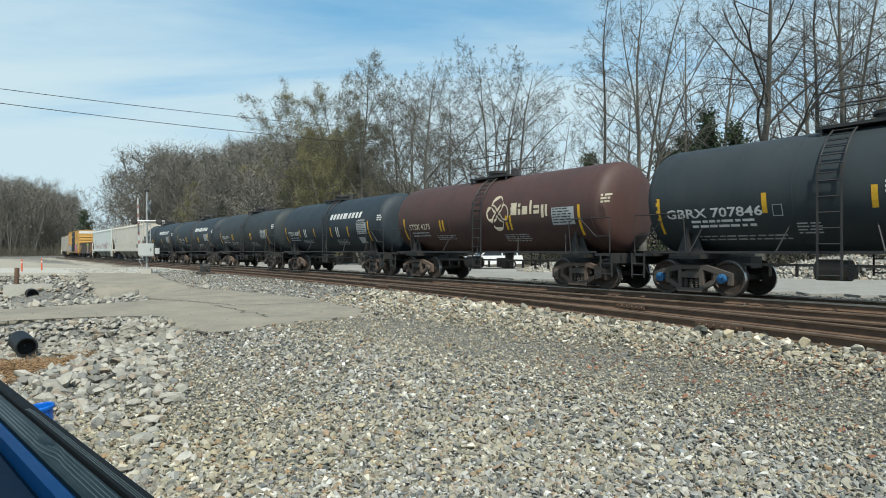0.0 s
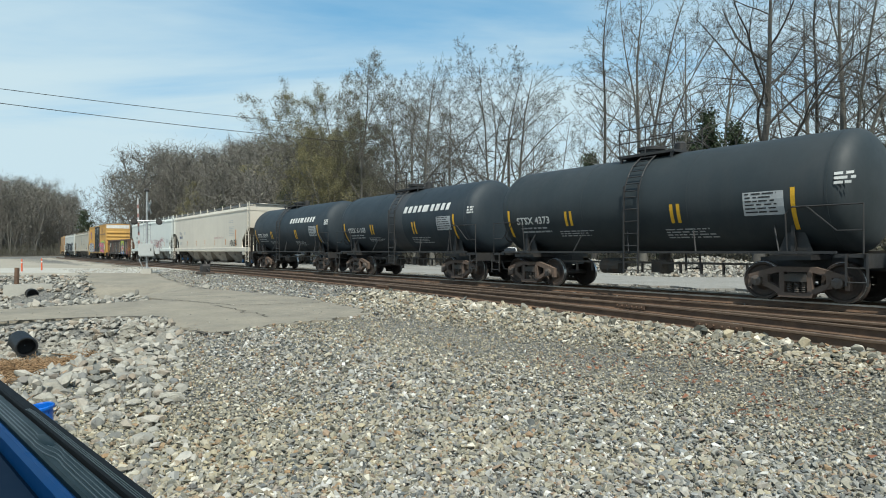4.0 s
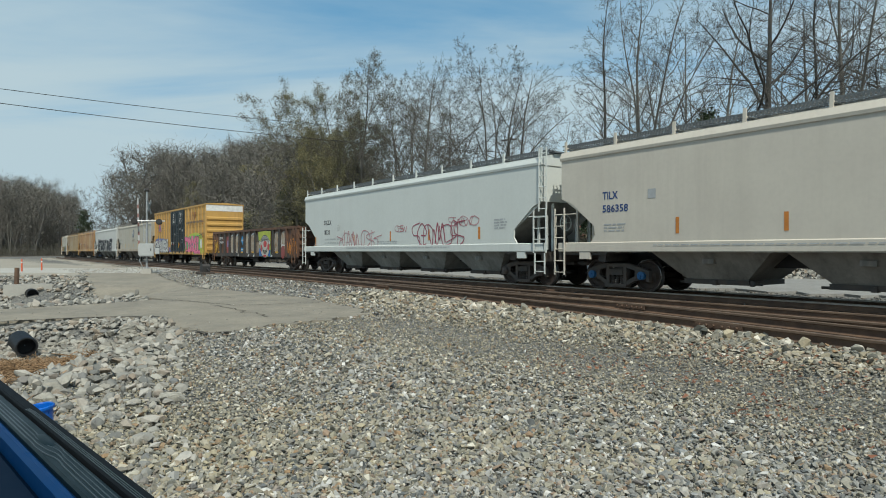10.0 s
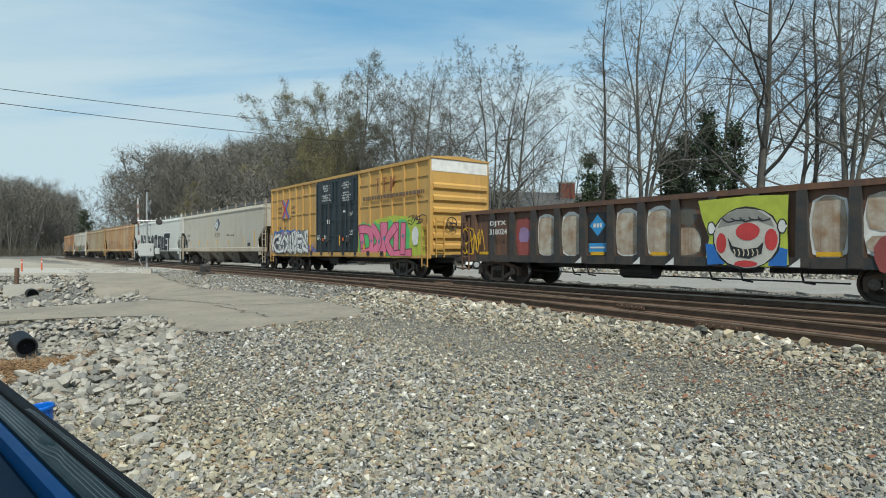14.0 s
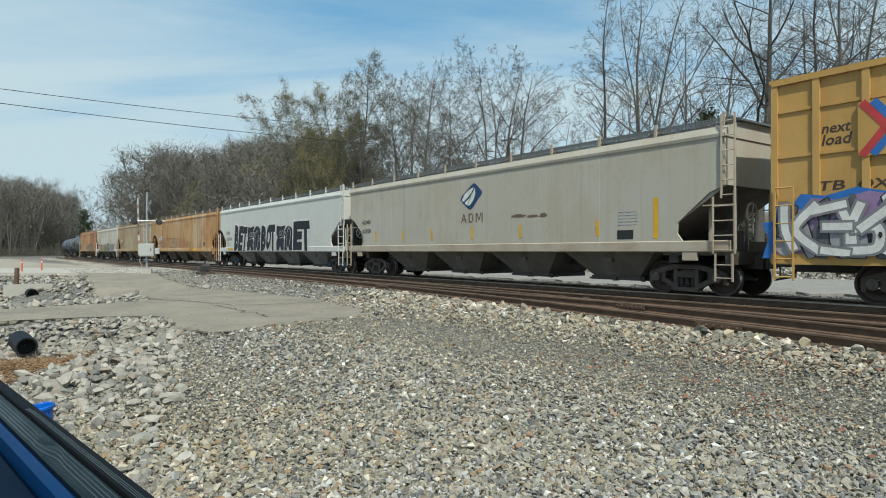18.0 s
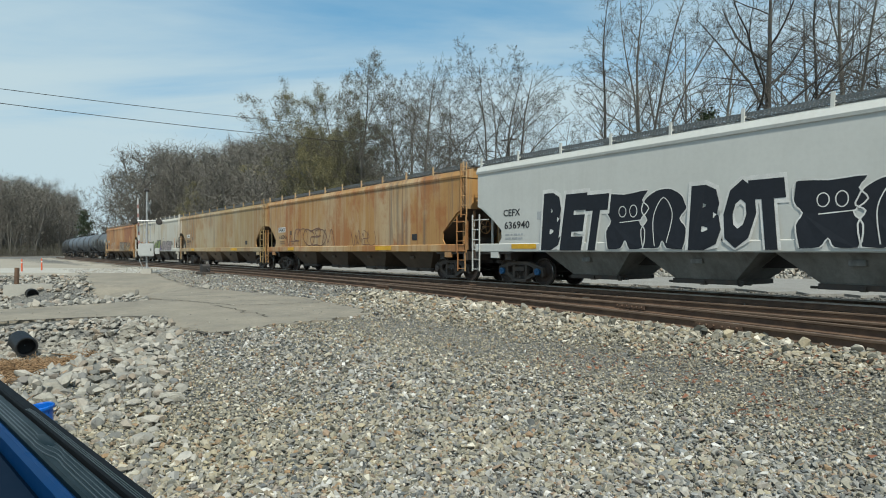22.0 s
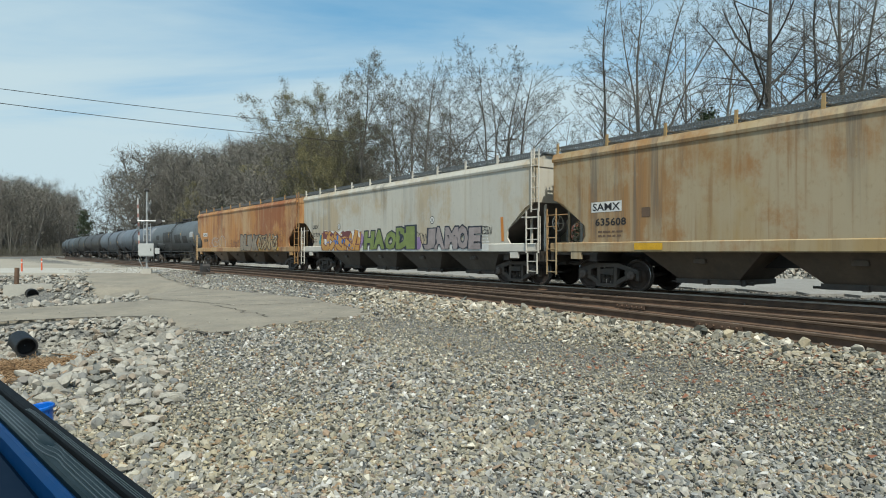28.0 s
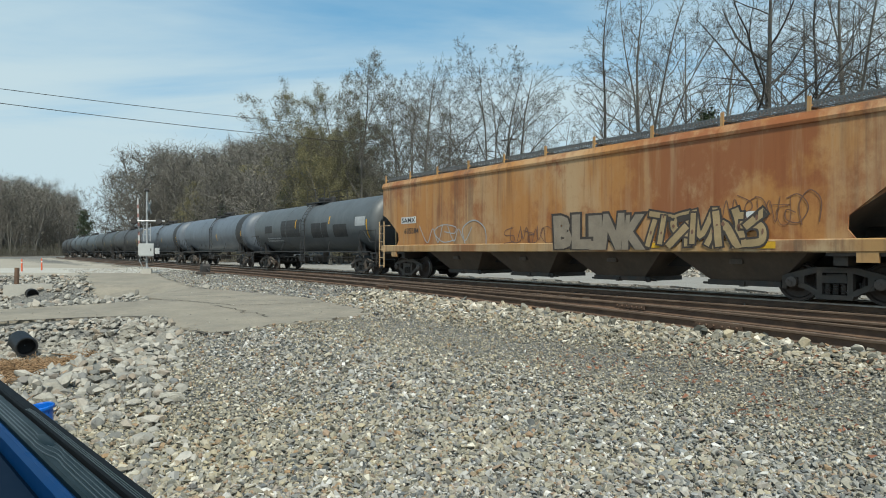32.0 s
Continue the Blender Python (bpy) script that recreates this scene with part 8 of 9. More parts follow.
def cedar(px, depth, ytop, width, seed):
    rng = np.random.default_rng(seed)
    x = (px - 784) / 1101 * depth
    z = float(ground_z(np.array([x]), np.array([depth]))[0])
    h = 1.157 + (444.8 - ytop) / 1101 * depth - z
    ob = thing("cedar", None, pose(x, depth, z - 0.05, 0, 0, seed * 40), "dark green cedar with a ragged crown", "evergreen tree", "cedars behind the railway")
    lines = [([np.array([0, 0, -0.2]), np.array([0.05, 0, h * 0.5]), np.array([0, 0.05, h * 0.97])], 0.16, 0.03, 0)]
    tips = []
    for i in range(70):
        f = rng.uniform(0.08, 0.97)
        a = rng.uniform(0, 2 * math.pi)
        ln = width * (1 - f) ** 0.7 * rng.uniform(0.55, 1.15) + 0.25
        b = np.array([0, 0, h * f]); e = b + np.array([math.cos(a) * ln, math.sin(a) * ln, ln * rng.uniform(0.1, 0.5)])
        lines.append(([b, (b + e) / 2 + rng.normal(0, 0.08, 3), e], 0.035, 0.01, 3))
        for t in np.linspace(0.25, 1.0, 6):
            tips.append(b + (e - b) * t + rng.normal(0, 0.12, 3))
    V, F = tubes_arrays(lines)
    part("trunk", quads_mesh("trunk", V, F, BARKD), None, ob)
    V, F = leaf_arrays(np.array(tips), rng, 0.13, 6500)
    part("crown", quads_mesh("crown", V, F, CEDAR, False), None, ob)
for i, row in enumerate(((1255, 47, 190, 1.9), (1300, 50, 215, 1.7), (1215, 52, 235, 1.6), (1185, 49, 255, 1.5), (1042, 60, 268, 1.6), (1075, 62, 300, 1.3), (450, 96, 355, 2.2), (395, 104, 365, 2.4), (150, 150, 372, 3.4), (510, 72, 330, 2.0), (352, 112, 380, 2.4))):
    cedar(*row, seed=50 + i)
# woods on the hill, too many to count
SKYLINE = ((-400, 318), (0, 320), (60, 316), (105, 335), (125, 345), (150, 318), (190, 305), (228, 298), (245, 262), (300, 256), (340, 276), (385, 268), (425, 246), (470, 252), (520, 235), (600, 260), (680, 320), (1100, 345), (1600, 345))
def far_woods():
    rng = np.random.default_rng(61)
    base = []
    for k in range(6):
        ln = grow(200 + k, 13, 0.16, limbs=9, up=0.75, spread=0.42, depth=2, thin=0.05, start=0.14, kids=(4,), coarse=True)
        base.append((*tubes_arrays(ln, (5, 4, 3, 3, 3)), ln))
    sx, sy = np.array([p[0] for p in SKYLINE]), np.array([p[1] for p in SKYLINE])
    V, F, n0 = [], [], 0
    TV, BV, tn = [], [], 0
    cnt = 0
    while cnt < 520:
        if cnt % 4 == 0:     # beyond the bend
            d = rng.uniform(185, 290)
            p = Vector((rng.uniform(-0.78, -0.59) * d, d, 0))
        else:
            s, lat = rng.uniform(-185, -28), -rng.uniform(0, 1) ** 1.6 * 70 - 12 - (12 if cnt % 3 else 0)
            p = trk(s, lat)
            if p.y < 62:
                continue
        z = float(ground_z(np.array([p.x]), np.array([p.y]))[0])
        top = float(np.interp(784 + 1101 * p.x / p.y, sx, sy))
        h = (1.157 + (444.8 - top) / 1101 * p.y - z) * (rng.uniform(0.72, 1.0) if cnt % 5 else rng.uniform(0.3, 0.6))
        if h < 2:
            continue
        v, f, ln = base[int(rng.integers(0, 6))]
        a, sc = rng.uniform(0, 6.28), h / v[:, 2].max()
        wide = sc * rng.uniform(1.0, 1.5)
        R = np.array([[math.cos(a), -math.sin(a), 0], [math.sin(a), math.cos(a), 0], [0, 0, 1]])
        S = np.array([wide, wide, sc])
        at = np.array([p.x, p.y, z])
        V.append(v @ R.T * S + at); F.append(f + n0); n0 += len(v)
        # fine twigs and swelling buds round the branches
        pts = np.concatenate([np.array(l[0]) for l in ln if l[3] >= 1])
        n = 780
        c = pts[rng.integers(0, len(pts), n)] + rng.normal(0, 0.45, (n, 3))
        dr = rng.normal(0, 0.7, (n, 3)) + np.array([0, 0, 0.55]); dr /= np.linalg.norm(dr, axis=1, keepdims=True)
        sd = np.cross(dr, rng.normal(size=(n, 3))); sd /= np.linalg.norm(sd, axis=1, keepdims=True)
        ll, ww = rng.uniform(0.5, 1.1, (n, 1)), rng.uniform(0.014, 0.03, (n, 1))
        q = np.stack([c - sd * ww, c + sd * ww, c + dr * ll * 1.3], 1).reshape(-1, 3)
        TV.append(q @ R.T * S + at)
        nb = 150
        c = pts[rng.integers(0, len(pts), nb)] + rng.normal(0, 0.4, (nb, 3))
        BV.append(c @ R.T * S + at)
        cnt += 1
    me = quads_mesh("far_woods", np.concatenate(V), np.concatenate(F), mat("far_bark", (0.13, 0.122, 0.108), 0.9, 0, (0.09, 0.085, 0.074), 0.05, 0.7, random_amt=0.3, island=True))
    thing("far_woods", me, None, "leafless grey-brown woods on the slope", "woods", kind="stuff")
    T = np.concatenate(TV)
    thing("woods_twigs", quads_mesh("woods_twigs", T, np.arange(len(T)).reshape(-1, 3), mat("far_twig", (0.165, 0.152, 0.132), 0.9, 0, (0.125, 0.118, 0.096), 0.05, 0.8, random_amt=0.35, island=True), False), None, "fine bare grey-brown twigs of the woods", "twigs", kind="stuff")
    B = np.concatenate(BV)
    v, f = leaf_arrays(B, rng, 0.15, 50000)
    thing("woods_buds", quads_mesh("woods_buds", v, f, mat("woods_bud", (0.14, 0.128, 0.10), 0.85, 0, (0.125, 0.125, 0.072), 0.03, 0.8, random_amt=0.35, island=True), False), None, "swelling brown and olive buds over the woods", "leaves", kind="stuff")
    # undergrowth: thin stems and old leaves
    V, F, n0 = [], [], 0
    lines, pts = [], []
    for i in range(5200 + 1500):
        if i < 1700 or i >= 5200:
            s, lat = rng.uniform(-60, 34), -rng.uniform(23, 34)
        else:
            s, lat = rng.uniform(-330, -20), -rng.uniform(12, 60)
        if 4300 < i < 5200:
            d = rng.uniform(172, 215)
            p = np.array([rng.uniform(-0.78, -0.6) * d, d, 0.0])
            lines.append((p, rng.uniform(0.6, 3.5)))
            continue
        if 3400 < i < 5200:
            s, lat = rng.uniform(-175, -55), -rng.uniform(7.5, 15)
        p = np.array(trk(s, lat)); p[2] = 0
        if p[1] < 25:
            continue
        lines.append((p, rng.uniform(0.8, 3.2)))
    P = np.array([l[0] for l in lines]); P[:, 2] = ground_z(P[:, 0], P[:, 1])
    L2 = []
    for (p, h), q in zip(lines, P):
        for k in range(3):
            d = np.array([rng.normal(0, 0.35), rng.normal(0, 0.35), 1.0])
            m1 = q + d * h * 0.5; m2 = q + d * h + rng.normal(0, 0.25, 3)
            L2.append(([q, m1, m2], 0.02, 0.008, 3))
            L2.append(([m1, m1 + rng.normal(0, 0.4, 3) + np.array([0, 0, 0.4]) * h * 0.4], 0.012, 0.006, 4))
            pts.append(m1); pts.append(m2)
    V, F = tubes_arrays(L2)
    thing("undergrowth", quads_mesh("undergrowth", V, F, TWIG), None, "tangled bare brush along the edge of the woods", "brush", kind="stuff")
    V, F = leaf_arrays(np.array(pts), rng, 0.12, 80000)
    thing("brush_leaves", quads_mesh("brush_leaves", V, F, mat("brush_leaf", (0.085, 0.074, 0.05), 0.85, 0, (0.06, 0.064, 0.034), 0.2, 0.8, random_amt=0.4, island=True), False), None, "old brown and first green leaves in the brush", "leaves", kind="stuff")
far_woods()

# ---- crossing signal, switch stand, posts, pipes ----
GALV = mat("galvanized_steel", (0.42, 0.43, 0.43), 0.5, 0.6, (0.3, 0.3, 0.3), 4, 0.5)
ALU = mat("cabinet_grey", (0.42, 0.43, 0.42), 0.55, 0.1, (0.34, 0.35, 0.34), 3, 0.5)
DARKM = mat("dark_iron", (0.035, 0.035, 0.035), 0.7, 0.2, (0.07, 0.055, 0.045), 4, 0.6)
def gz(x, y):
    return float(ground_z(np.array([x]), np.array([y]))[0])
def crossing_signal():
    x, y = -19.75, 41.5
    z = gz(x, y)
    ob = thing("crossing_signal", None, pose(x, y, z, 0, 0, 20), "railway crossing signal mast with lamps and a grey relay cabinet", "crossing signal")
    part("foundation", Geo().box(-0.3, 0.3, -0.3, 0.3, -0.1, 0.38, ch=0.04), CONCRETE, ob)
    part("mast", Geo().lathe([(0.38, 0.16), (0.46, 0.16), (0.46, 0.075), (5.5, 0.065), (5.52, 0.01)], 14, "z"), GALV, ob, smooth=40)
    cab = part("cabinet", Geo().box(-0.44, 0.44, -0.42, -0.02, 1.2, 2.05, ch=0.02), ALU, ob)
    part("cabinet_door", Geo().box(-0.4, 0.4, -0.445, -0.42, 1.25, 2.0), ALU, cab)
    part("handle", Geo().box(0.25, 0.3, -0.48, -0.445, 1.55, 1.72), DARKM, cab)
    part("side_box", Geo().box(0.5, 0.78, -0.25, 0.05, 1.35, 1.75), ALU, ob)
    part("cable", Geo().tube([(-0.35, -0.2, 1.2), (-0.42, -0.2, 0.9), (-0.3, -0.15, 0.6), (-0.2, -0.1, 0.3)], 0.035, 6), GALV, ob)
    part("lamp_arm", Geo().tube([(-1.05, -0.1, 3.55), (1.1, -0.1, 3.55)], 0.04, 8), GALV, ob)
    for k in (-0.75, 0.75):
        for sy in (-1, 1):
            g = Geo().lathe([(-0.1 * sy, 0.11), (-0.14 * sy - 0.1, 0.15)], 14, "y", at=(k, -0.1 if sy > 0 else 0.05, 3.5))
            part("lamp_housing", g, DARKM, ob, smooth=30)
            part("lamp_backplate", Geo().lathe([(-0.1 - 0.13 * sy, 0.2), (-0.1 - 0.15 * sy, 0.2)], 18, "y", at=(k, 0, 3.5)), DARKM, ob)
            part("lamp_lens", Geo().lathe([(-0.1 - 0.2 * sy, 0.12), (-0.1 - 0.23 * sy, 0.08), (-0.1 - 0.24 * sy, 0.005)], 14, "y", at=(k, 0, 3.5)), paint("red_lens", (0.3, 0.02, 0.02), 0.2), ob)
    for a in (45, -45):
        g = Geo().box(-0.6, 0.6, -0.14, -0.12, -0.11, 0.11, m=pose(0, 0, 4.5, 0, 0, 78) @ pose(0, 0, 0, 0, a, 0))
        part("crossbuck_blade", g, ALU, ob)
    part("bell", Geo().lathe([(5.5, 0.14), (5.62, 0.16), (5.72, 0.08), (5.74, 0.01)], 12, "z"), DARKM, ob, smooth=30)
    g = Geo()
    arm = part("gate_arm", Geo().prism([(-0.06, 1.3), (0.06, 1.3), (0.04, 5.1), (-0.04, 5.1)], -0.03, 0.03, m=pose(-0.45, 0.25, 0, 0, -1.5, 0)), ALU, ob, "raised grey gate arm with faded stripes")
    for i in range(5):
        part("stripe", Geo().box(-0.058, 0.058, -0.034, 0.034, 2.0 + i * 0.6, 2.25 + i * 0.6, m=pose(-0.45, 0.25, 0, 0, -1.5, 0)), paint("faded_stripe", (0.3, 0.16, 0.14)), arm)
    part("step", ladder_geo(-0.2, 0.2, 0.12, 2.2, 3.4, 0.35), GALV, ob)
crossing_signal()
def switch_stand():
    x, y = -14.15, 37.0
    z = gz(x, y)
    ob = thing("switch_machine", None, pose(x, y, z, 0, 0, -54), "low dark iron switch machine on two ties", "switch machine")
    part("base", Geo().box(-0.75, 0.75, -0.35, 0.35, 0.0, 0.14), TIEM, ob)
    part("housing", Geo().prism([(-0.32, 0.14), (0.32, 0.14), (0.34, 0.5), (0.22, 0.62), (-0.22, 0.62), (-0.34, 0.5)], -0.22, 0.22), DARKM, ob)
    part("lever", Geo().tube([(0.3, 0, 0.4), (0.75, 0.05, 0.22)], 0.035, 6), DARKM, ob)
    part("mast", Geo().tube([(0, 0, 0.6), (0, 0, 0.85)], 0.05, 8), DARKM, ob)
    part("throw_rod", Geo().tube([(0, 0.2, 0.1), (0, 2.2, 0.06)], 0.03, 6), rust, ob)
switch_stand()
def delineator(x, y):
    z = gz(x, y)
    ob = thing("marker_post", None, pose(x, y, z), "orange plastic road marker post with a white band", "marker post", "marker posts at the crossing")
    part("post", Geo().lathe([(0, 0.09), (0.03, 0.09), (0.04, 0.055), (0.92, 0.045), (0.97, 0.02)], 12, "z"), paint("marker_orange", (0.62, 0.1, 0.03)), ob, smooth=30)
    part("reflective_band", Geo().lathe([(0.66, 0.052), (0.76, 0.051)], 12, "z"), WHITE, ob)
delineator(-31.0, 45.8); delineator(-31.6, 49.0)
def culvert(x, y, z, turn, r, length, name, wall):
    ob = thing("culvert_pipe", None, pose(x, y, z, 0, 0, turn), name, "drain pipe")
    g = Geo()
    prof = []
    for i in range(int(length / 0.06)):
        prof.append((-i * 0.06, r + (0.018 if i % 2 else 0.0)))
    g.lathe(prof, 22, "x", closed=False)
    part("outer_wall", g, mat("black_plastic", (0.007, 0.008, 0.010), 0.5, 0, (0.014, 0.015, 0.017), 5, 0.5, spec=0.3), ob, smooth=60)
    g = Geo().lathe([(0.0, r), (0.0, r - 0.02), (-length, r - 0.02)], 22, "x", closed=False)
    part("inner_wall", g, mat("black_plastic_inner", (0.006, 0.006, 0.007), 0.6), ob, smooth=60)
    # added black disc that stands in for the unlit depth of the pipe
    g = Geo().lathe([(-0.3, r - 0.015), (-0.32, 0.01)], 22, "x", closed=False)
    part("plug", g, mat("black_plastic_inner", (0.006, 0.006, 0.007), 0.6), ob)
culvert(-7.62, 11.4, -0.6, -50, 0.17, 1.3, "black corrugated plastic pipe that sticks out of the rocks", False)
culvert(-17.8, 27.0, -0.72, -50, 0.22, 1.0, "black culvert pipe in a concrete headwall", True)
thing("headwall", Geo().box(-0.9, 0.9, -0.12, 0.12, -1.2, 0.32, ch=0.03).mesh("headwall", CONCRETE), pose(-18.3, 27.45, -0.62, 0, 0, 38), "low stained concrete headwall over the culvert", "headwall", kind="structure")
def iron_post():
    x, y = -19.6, 28.6
    thing("iron_post", Geo().tube([(0, 0, -0.5), (0.02, 0, 0.5)], 0.1, 8).mesh("iron_post", rust), pose(x, y, gz(x, y) + 0.3), "short rusty brown iron post beside the ditch", "post")
iron_post()
def tuft(x, y, n, seed, size):
    rng = np.random.default_rng(seed)
    L = []
    for i in range(n):
        px, py = x + rng.normal(0, 0.32) , y + rng.normal(0, 0.26)
        b = np.array([px, py, 0.0])
        d = np.array([rng.normal(0, 0.6), rng.normal(0, 0.6), rng.uniform(0.5, 1.1)]) * size * rng.uniform(0.5, 1)
        L.append((b, d))
    z = ground_z(np.array([l[0][0] for l in L]), np.array([l[0][1] for l in L]))
    lines = []
    for (b, d), zz in zip(L, z):
        b[2] = zz
        lines.append(([b, b + d * 0.55, b + d * np.array([1.5, 1.5, 0.85])], 0.011, 0.005, 3))
    V, F = tubes_arrays(lines)
    return V, F
def dry_grass():
    V, F, n0 = [], [], 0
    for i, (x, y, n, sz) in enumerate(((-6.75, 9.9, 2600, 0.26), (-6.1, 9.4, 1800, 0.22), (-7.05, 10.2, 1500, 0.24), (-6.3, 9.0, 900, 0.2), (-5.6, 7.6, 200, 0.2), (-4.2, 5.6, 120, 0.14))):
        v, f = tuft(x, y, n, 70 + i, sz)
        V.append(v); F.append(f + n0); n0 += len(v)
    thing("dry_grass", quads_mesh("dry_grass", np.concatenate(V), np.concatenate(F), mat("dead_grass", (0.30, 0.19, 0.10), 0.9, 0, (0.2, 0.13, 0.07), 2, 0.7, random_amt=0.35, island=True)), None, "matted red-brown dead grass in the ditch", "grass", kind="stuff")
    rng = np.random.default_rng(77)
    n = 420
    x, y = rng.uniform(1.0, 9.0, n), rng.uniform(4.2, 9.5, n)
    s, lat = line_coords(x, y)
    k = (lat > 6.5) & (lat < 10.5)
    x, y = x[k], y[k]
    z = ground_z(x, y) + 0.03
    c = np.stack([x, y, z], 1)
    V, F = leaf_arrays(c, rng, 0.035, 700)
    V[:, 2] = np.maximum(V[:, 2] * 0 + np.repeat(0, len(V)), 0) + np.repeat(ground_z(V[::4, 0], V[::4, 1]) + 0.05, 4) + rng.normal(0, 0.012, len(V))
    thing("leaf_litter", quads_mesh("leaf_litter", V, F, mat("red_leaf", (0.22, 0.09, 0.05), 0.85, 0, (0.14, 0.08, 0.05), 3, 0.7, random_amt=0.4, island=True), False), None, "small rust-brown dead leaves on the stones", "leaves", kind="stuff")
dry_grass()
def bucket():
    x, y = -3.38, 5.27
    z = gz(x, y) + 0.025
    ob = thing("bucket", None, pose(x, y, z, 6, -4, 0) @ Matrix.Diagonal((0.62, 0.62, 0.75, 1)), "bright blue plastic bucket on the rocks", "bucket")
    bl = paint("bucket_blue", (0.01, 0.13, 0.55), 0.3)
    part("body", Geo().lathe([(0.0, 0.02), (0.0, 0.12), (0.27, 0.15), (0.27, 0.145), (0.02, 0.112)], 24, "z", closed=False), bl, ob, smooth=40)
    part("rim", Geo().lathe([(0.245, 0.15), (0.25, 0.17), (0.275, 0.17), (0.285, 0.155), (0.27, 0.146)], 24, "z", closed=False), bl, ob, smooth=30)
    part("handle", Geo().tube([(0.165 * math.cos(t), 0.165 * math.sin(t) * 0.3 + 0.1, 0.25 - 0.1 * math.sin(t)) for t in np.linspace(0, math.pi, 9)], 0.006, 5), GALV, ob)
bucket()

# ---- poles and wires ----
def pole(x, y, top, name="utility_pole", arm=True):
    z = gz(x, y)
    ob = thing(name, None, pose(x, y, z, 0, 0, -35), "weathered dark wooden utility pole", "utility pole", "utility poles")
    part("shaft", Geo().lathe([(-0.2, 0.17), (top - z, 0.11), (top - z + 0.01, 0.02)], 12, "z"), BARKD, ob, smooth=30)
    if arm:
        part("crossarm", Geo().box(-0.9, 0.9, -0.06, 0.06, top - z - 0.7, top - z - 0.58), BARKD, ob)
        for k in (-0.8, 0.0, 0.8):
            part("insulator", Geo().lathe([(top - z - 0.58, 0.03), (top - z - 0.5, 0.055), (top - z - 0.44, 0.03)], 8, "z", at=(k, 0, 0)), GALV, ob)
    return ob
pole(6.55, 62.0, 12.9)
pole(30.0, 112.0, 16.5)
pole(-29.5, 34.0, 11.0)
def wire(a, b, sag, r=0.02):
    a, b = Vector(a), Vector(b)
    pts = []
    for i in range(25):
        t = i / 24
        p = a.lerp(b, t); p.z -= sag * 4 * t * (1 - t)
        pts.append(p)
    thing("power_line", Geo().tube(pts, r, 5).mesh("power_line", mat("wire_black", (0.02, 0.02, 0.02), 0.6)), None, "thin black overhead power line between poles", "power line", "power lines")
wire((-29.5, 34, 10.75), (6.55, 62, 12.55), 0.55); wire((-29.5, 34, 9.95), (6.55, 62, 11.0), 0.5, 0.022)
wire((6.55, 62, 12.55), (30, 112, 16.0), 0.7); wire((6.55, 62, 11.0), (30, 112, 14.6), 0.7)

# ---- the house behind the trees ----
def house():
    x, y = 13.6, 76.0
    z = gz(x, y)
    ob = thing("house", None, pose(x, y, z, 0, 0, 12), "low red-brown brick house with a grey shingle roof and brick chimney", "house")
    BRICK = mat("red_brick", (0.22, 0.075, 0.05), 0.85, 0, (0.15, 0.055, 0.04), 3, 0.6, 0.5, 12, fine=0.4)
    SHIN = mat("grey_shingle", (0.10, 0.10, 0.10), 0.9, 0, (0.07, 0.07, 0.068), 3, 0.6, 0.5, 10, fine=0.4)
    eave = 6.0 - z
    for a, b, c, d in ((-7, 7, -4, -3.75), (-7, 7, 3.75, 4), (-7, -6.75, -3.75, 3.75), (6.75, 7, -3.75, 3.75)):
        part("wall", Geo().box(a, b, c, d, -0.3, eave), BRICK, ob)
    for k in (-1, 1):
        part("roof", Geo().prism([(k * 4.5, eave - 0.15), (k * 4.5, eave), (0, eave + 2.3), (0, eave + 2.1)] if k > 0 else [(0, eave + 2.1), (0, eave + 2.3), (-4.5, eave), (-4.5, eave - 0.15)], -7.5, 7.5, axis="x"), SHIN, ob, "grey shingle roof")
        part("gable", Geo().prism([(-4, eave), (4, eave), (0, eave + 2.05)], k * 6.9 - 0.1, k * 6.9 + 0.1, axis="x"), WHITE, ob)
    ch = part("chimney", Geo().box(0.2, 2.0, -1.6, -0.8, eave + 0.8, eave + 3.3), BRICK, ob)
    part("chimney_cap", Geo().box(0.1, 2.1, -1.7, -0.7, eave + 3.3, eave + 3.5), CONCRETE, ch)
    GL = mat("dark_glass", (0.03, 0.035, 0.04), 0.1)
    for xx in (-5, -2.2, 2.4, 5):
        w = part("window", Geo().box(xx - 0.7, xx + 0.7, -4.05, -3.98, eave - 2.2, eave - 0.7), WHITE, ob)
        part("pane", Geo().box(xx - 0.6, xx - 0.03, -4.07, -4.05, eave - 2.1, eave - 0.8), GL, w); part("pane", Geo().box(xx + 0.03, xx + 0.6, -4.07, -4.05, eave - 2.1, eave - 0.8), GL, w)
    part("fascia", Geo().box(-7.5, 7.5, -4.62, -4.5, eave - 0.2, eave + 0.0), WHITE, ob)
    # porch with a white arched gable
    p = part("porch_roof", Geo().prism([(3.6, eave - 0.4), (7.6, eave - 0.4), (5.6, eave + 0.75)], -6.6, -4.6), SHIN, ob)
    part("porch_trim", Geo().prism([(3.5, eave - 0.45), (3.8, eave - 0.45), (5.6, eave + 0.6), (7.4, eave - 0.45), (7.7, eave - 0.45), (5.6, eave + 0.85)], -6.7, -6.6), WHITE, ob)
    for xx in (3.9, 7.3):
        part("porch_post", Geo().box(xx - 0.08, xx + 0.08, -6.5, -6.34, -0.3, eave - 0.4), WHITE, ob)
house()

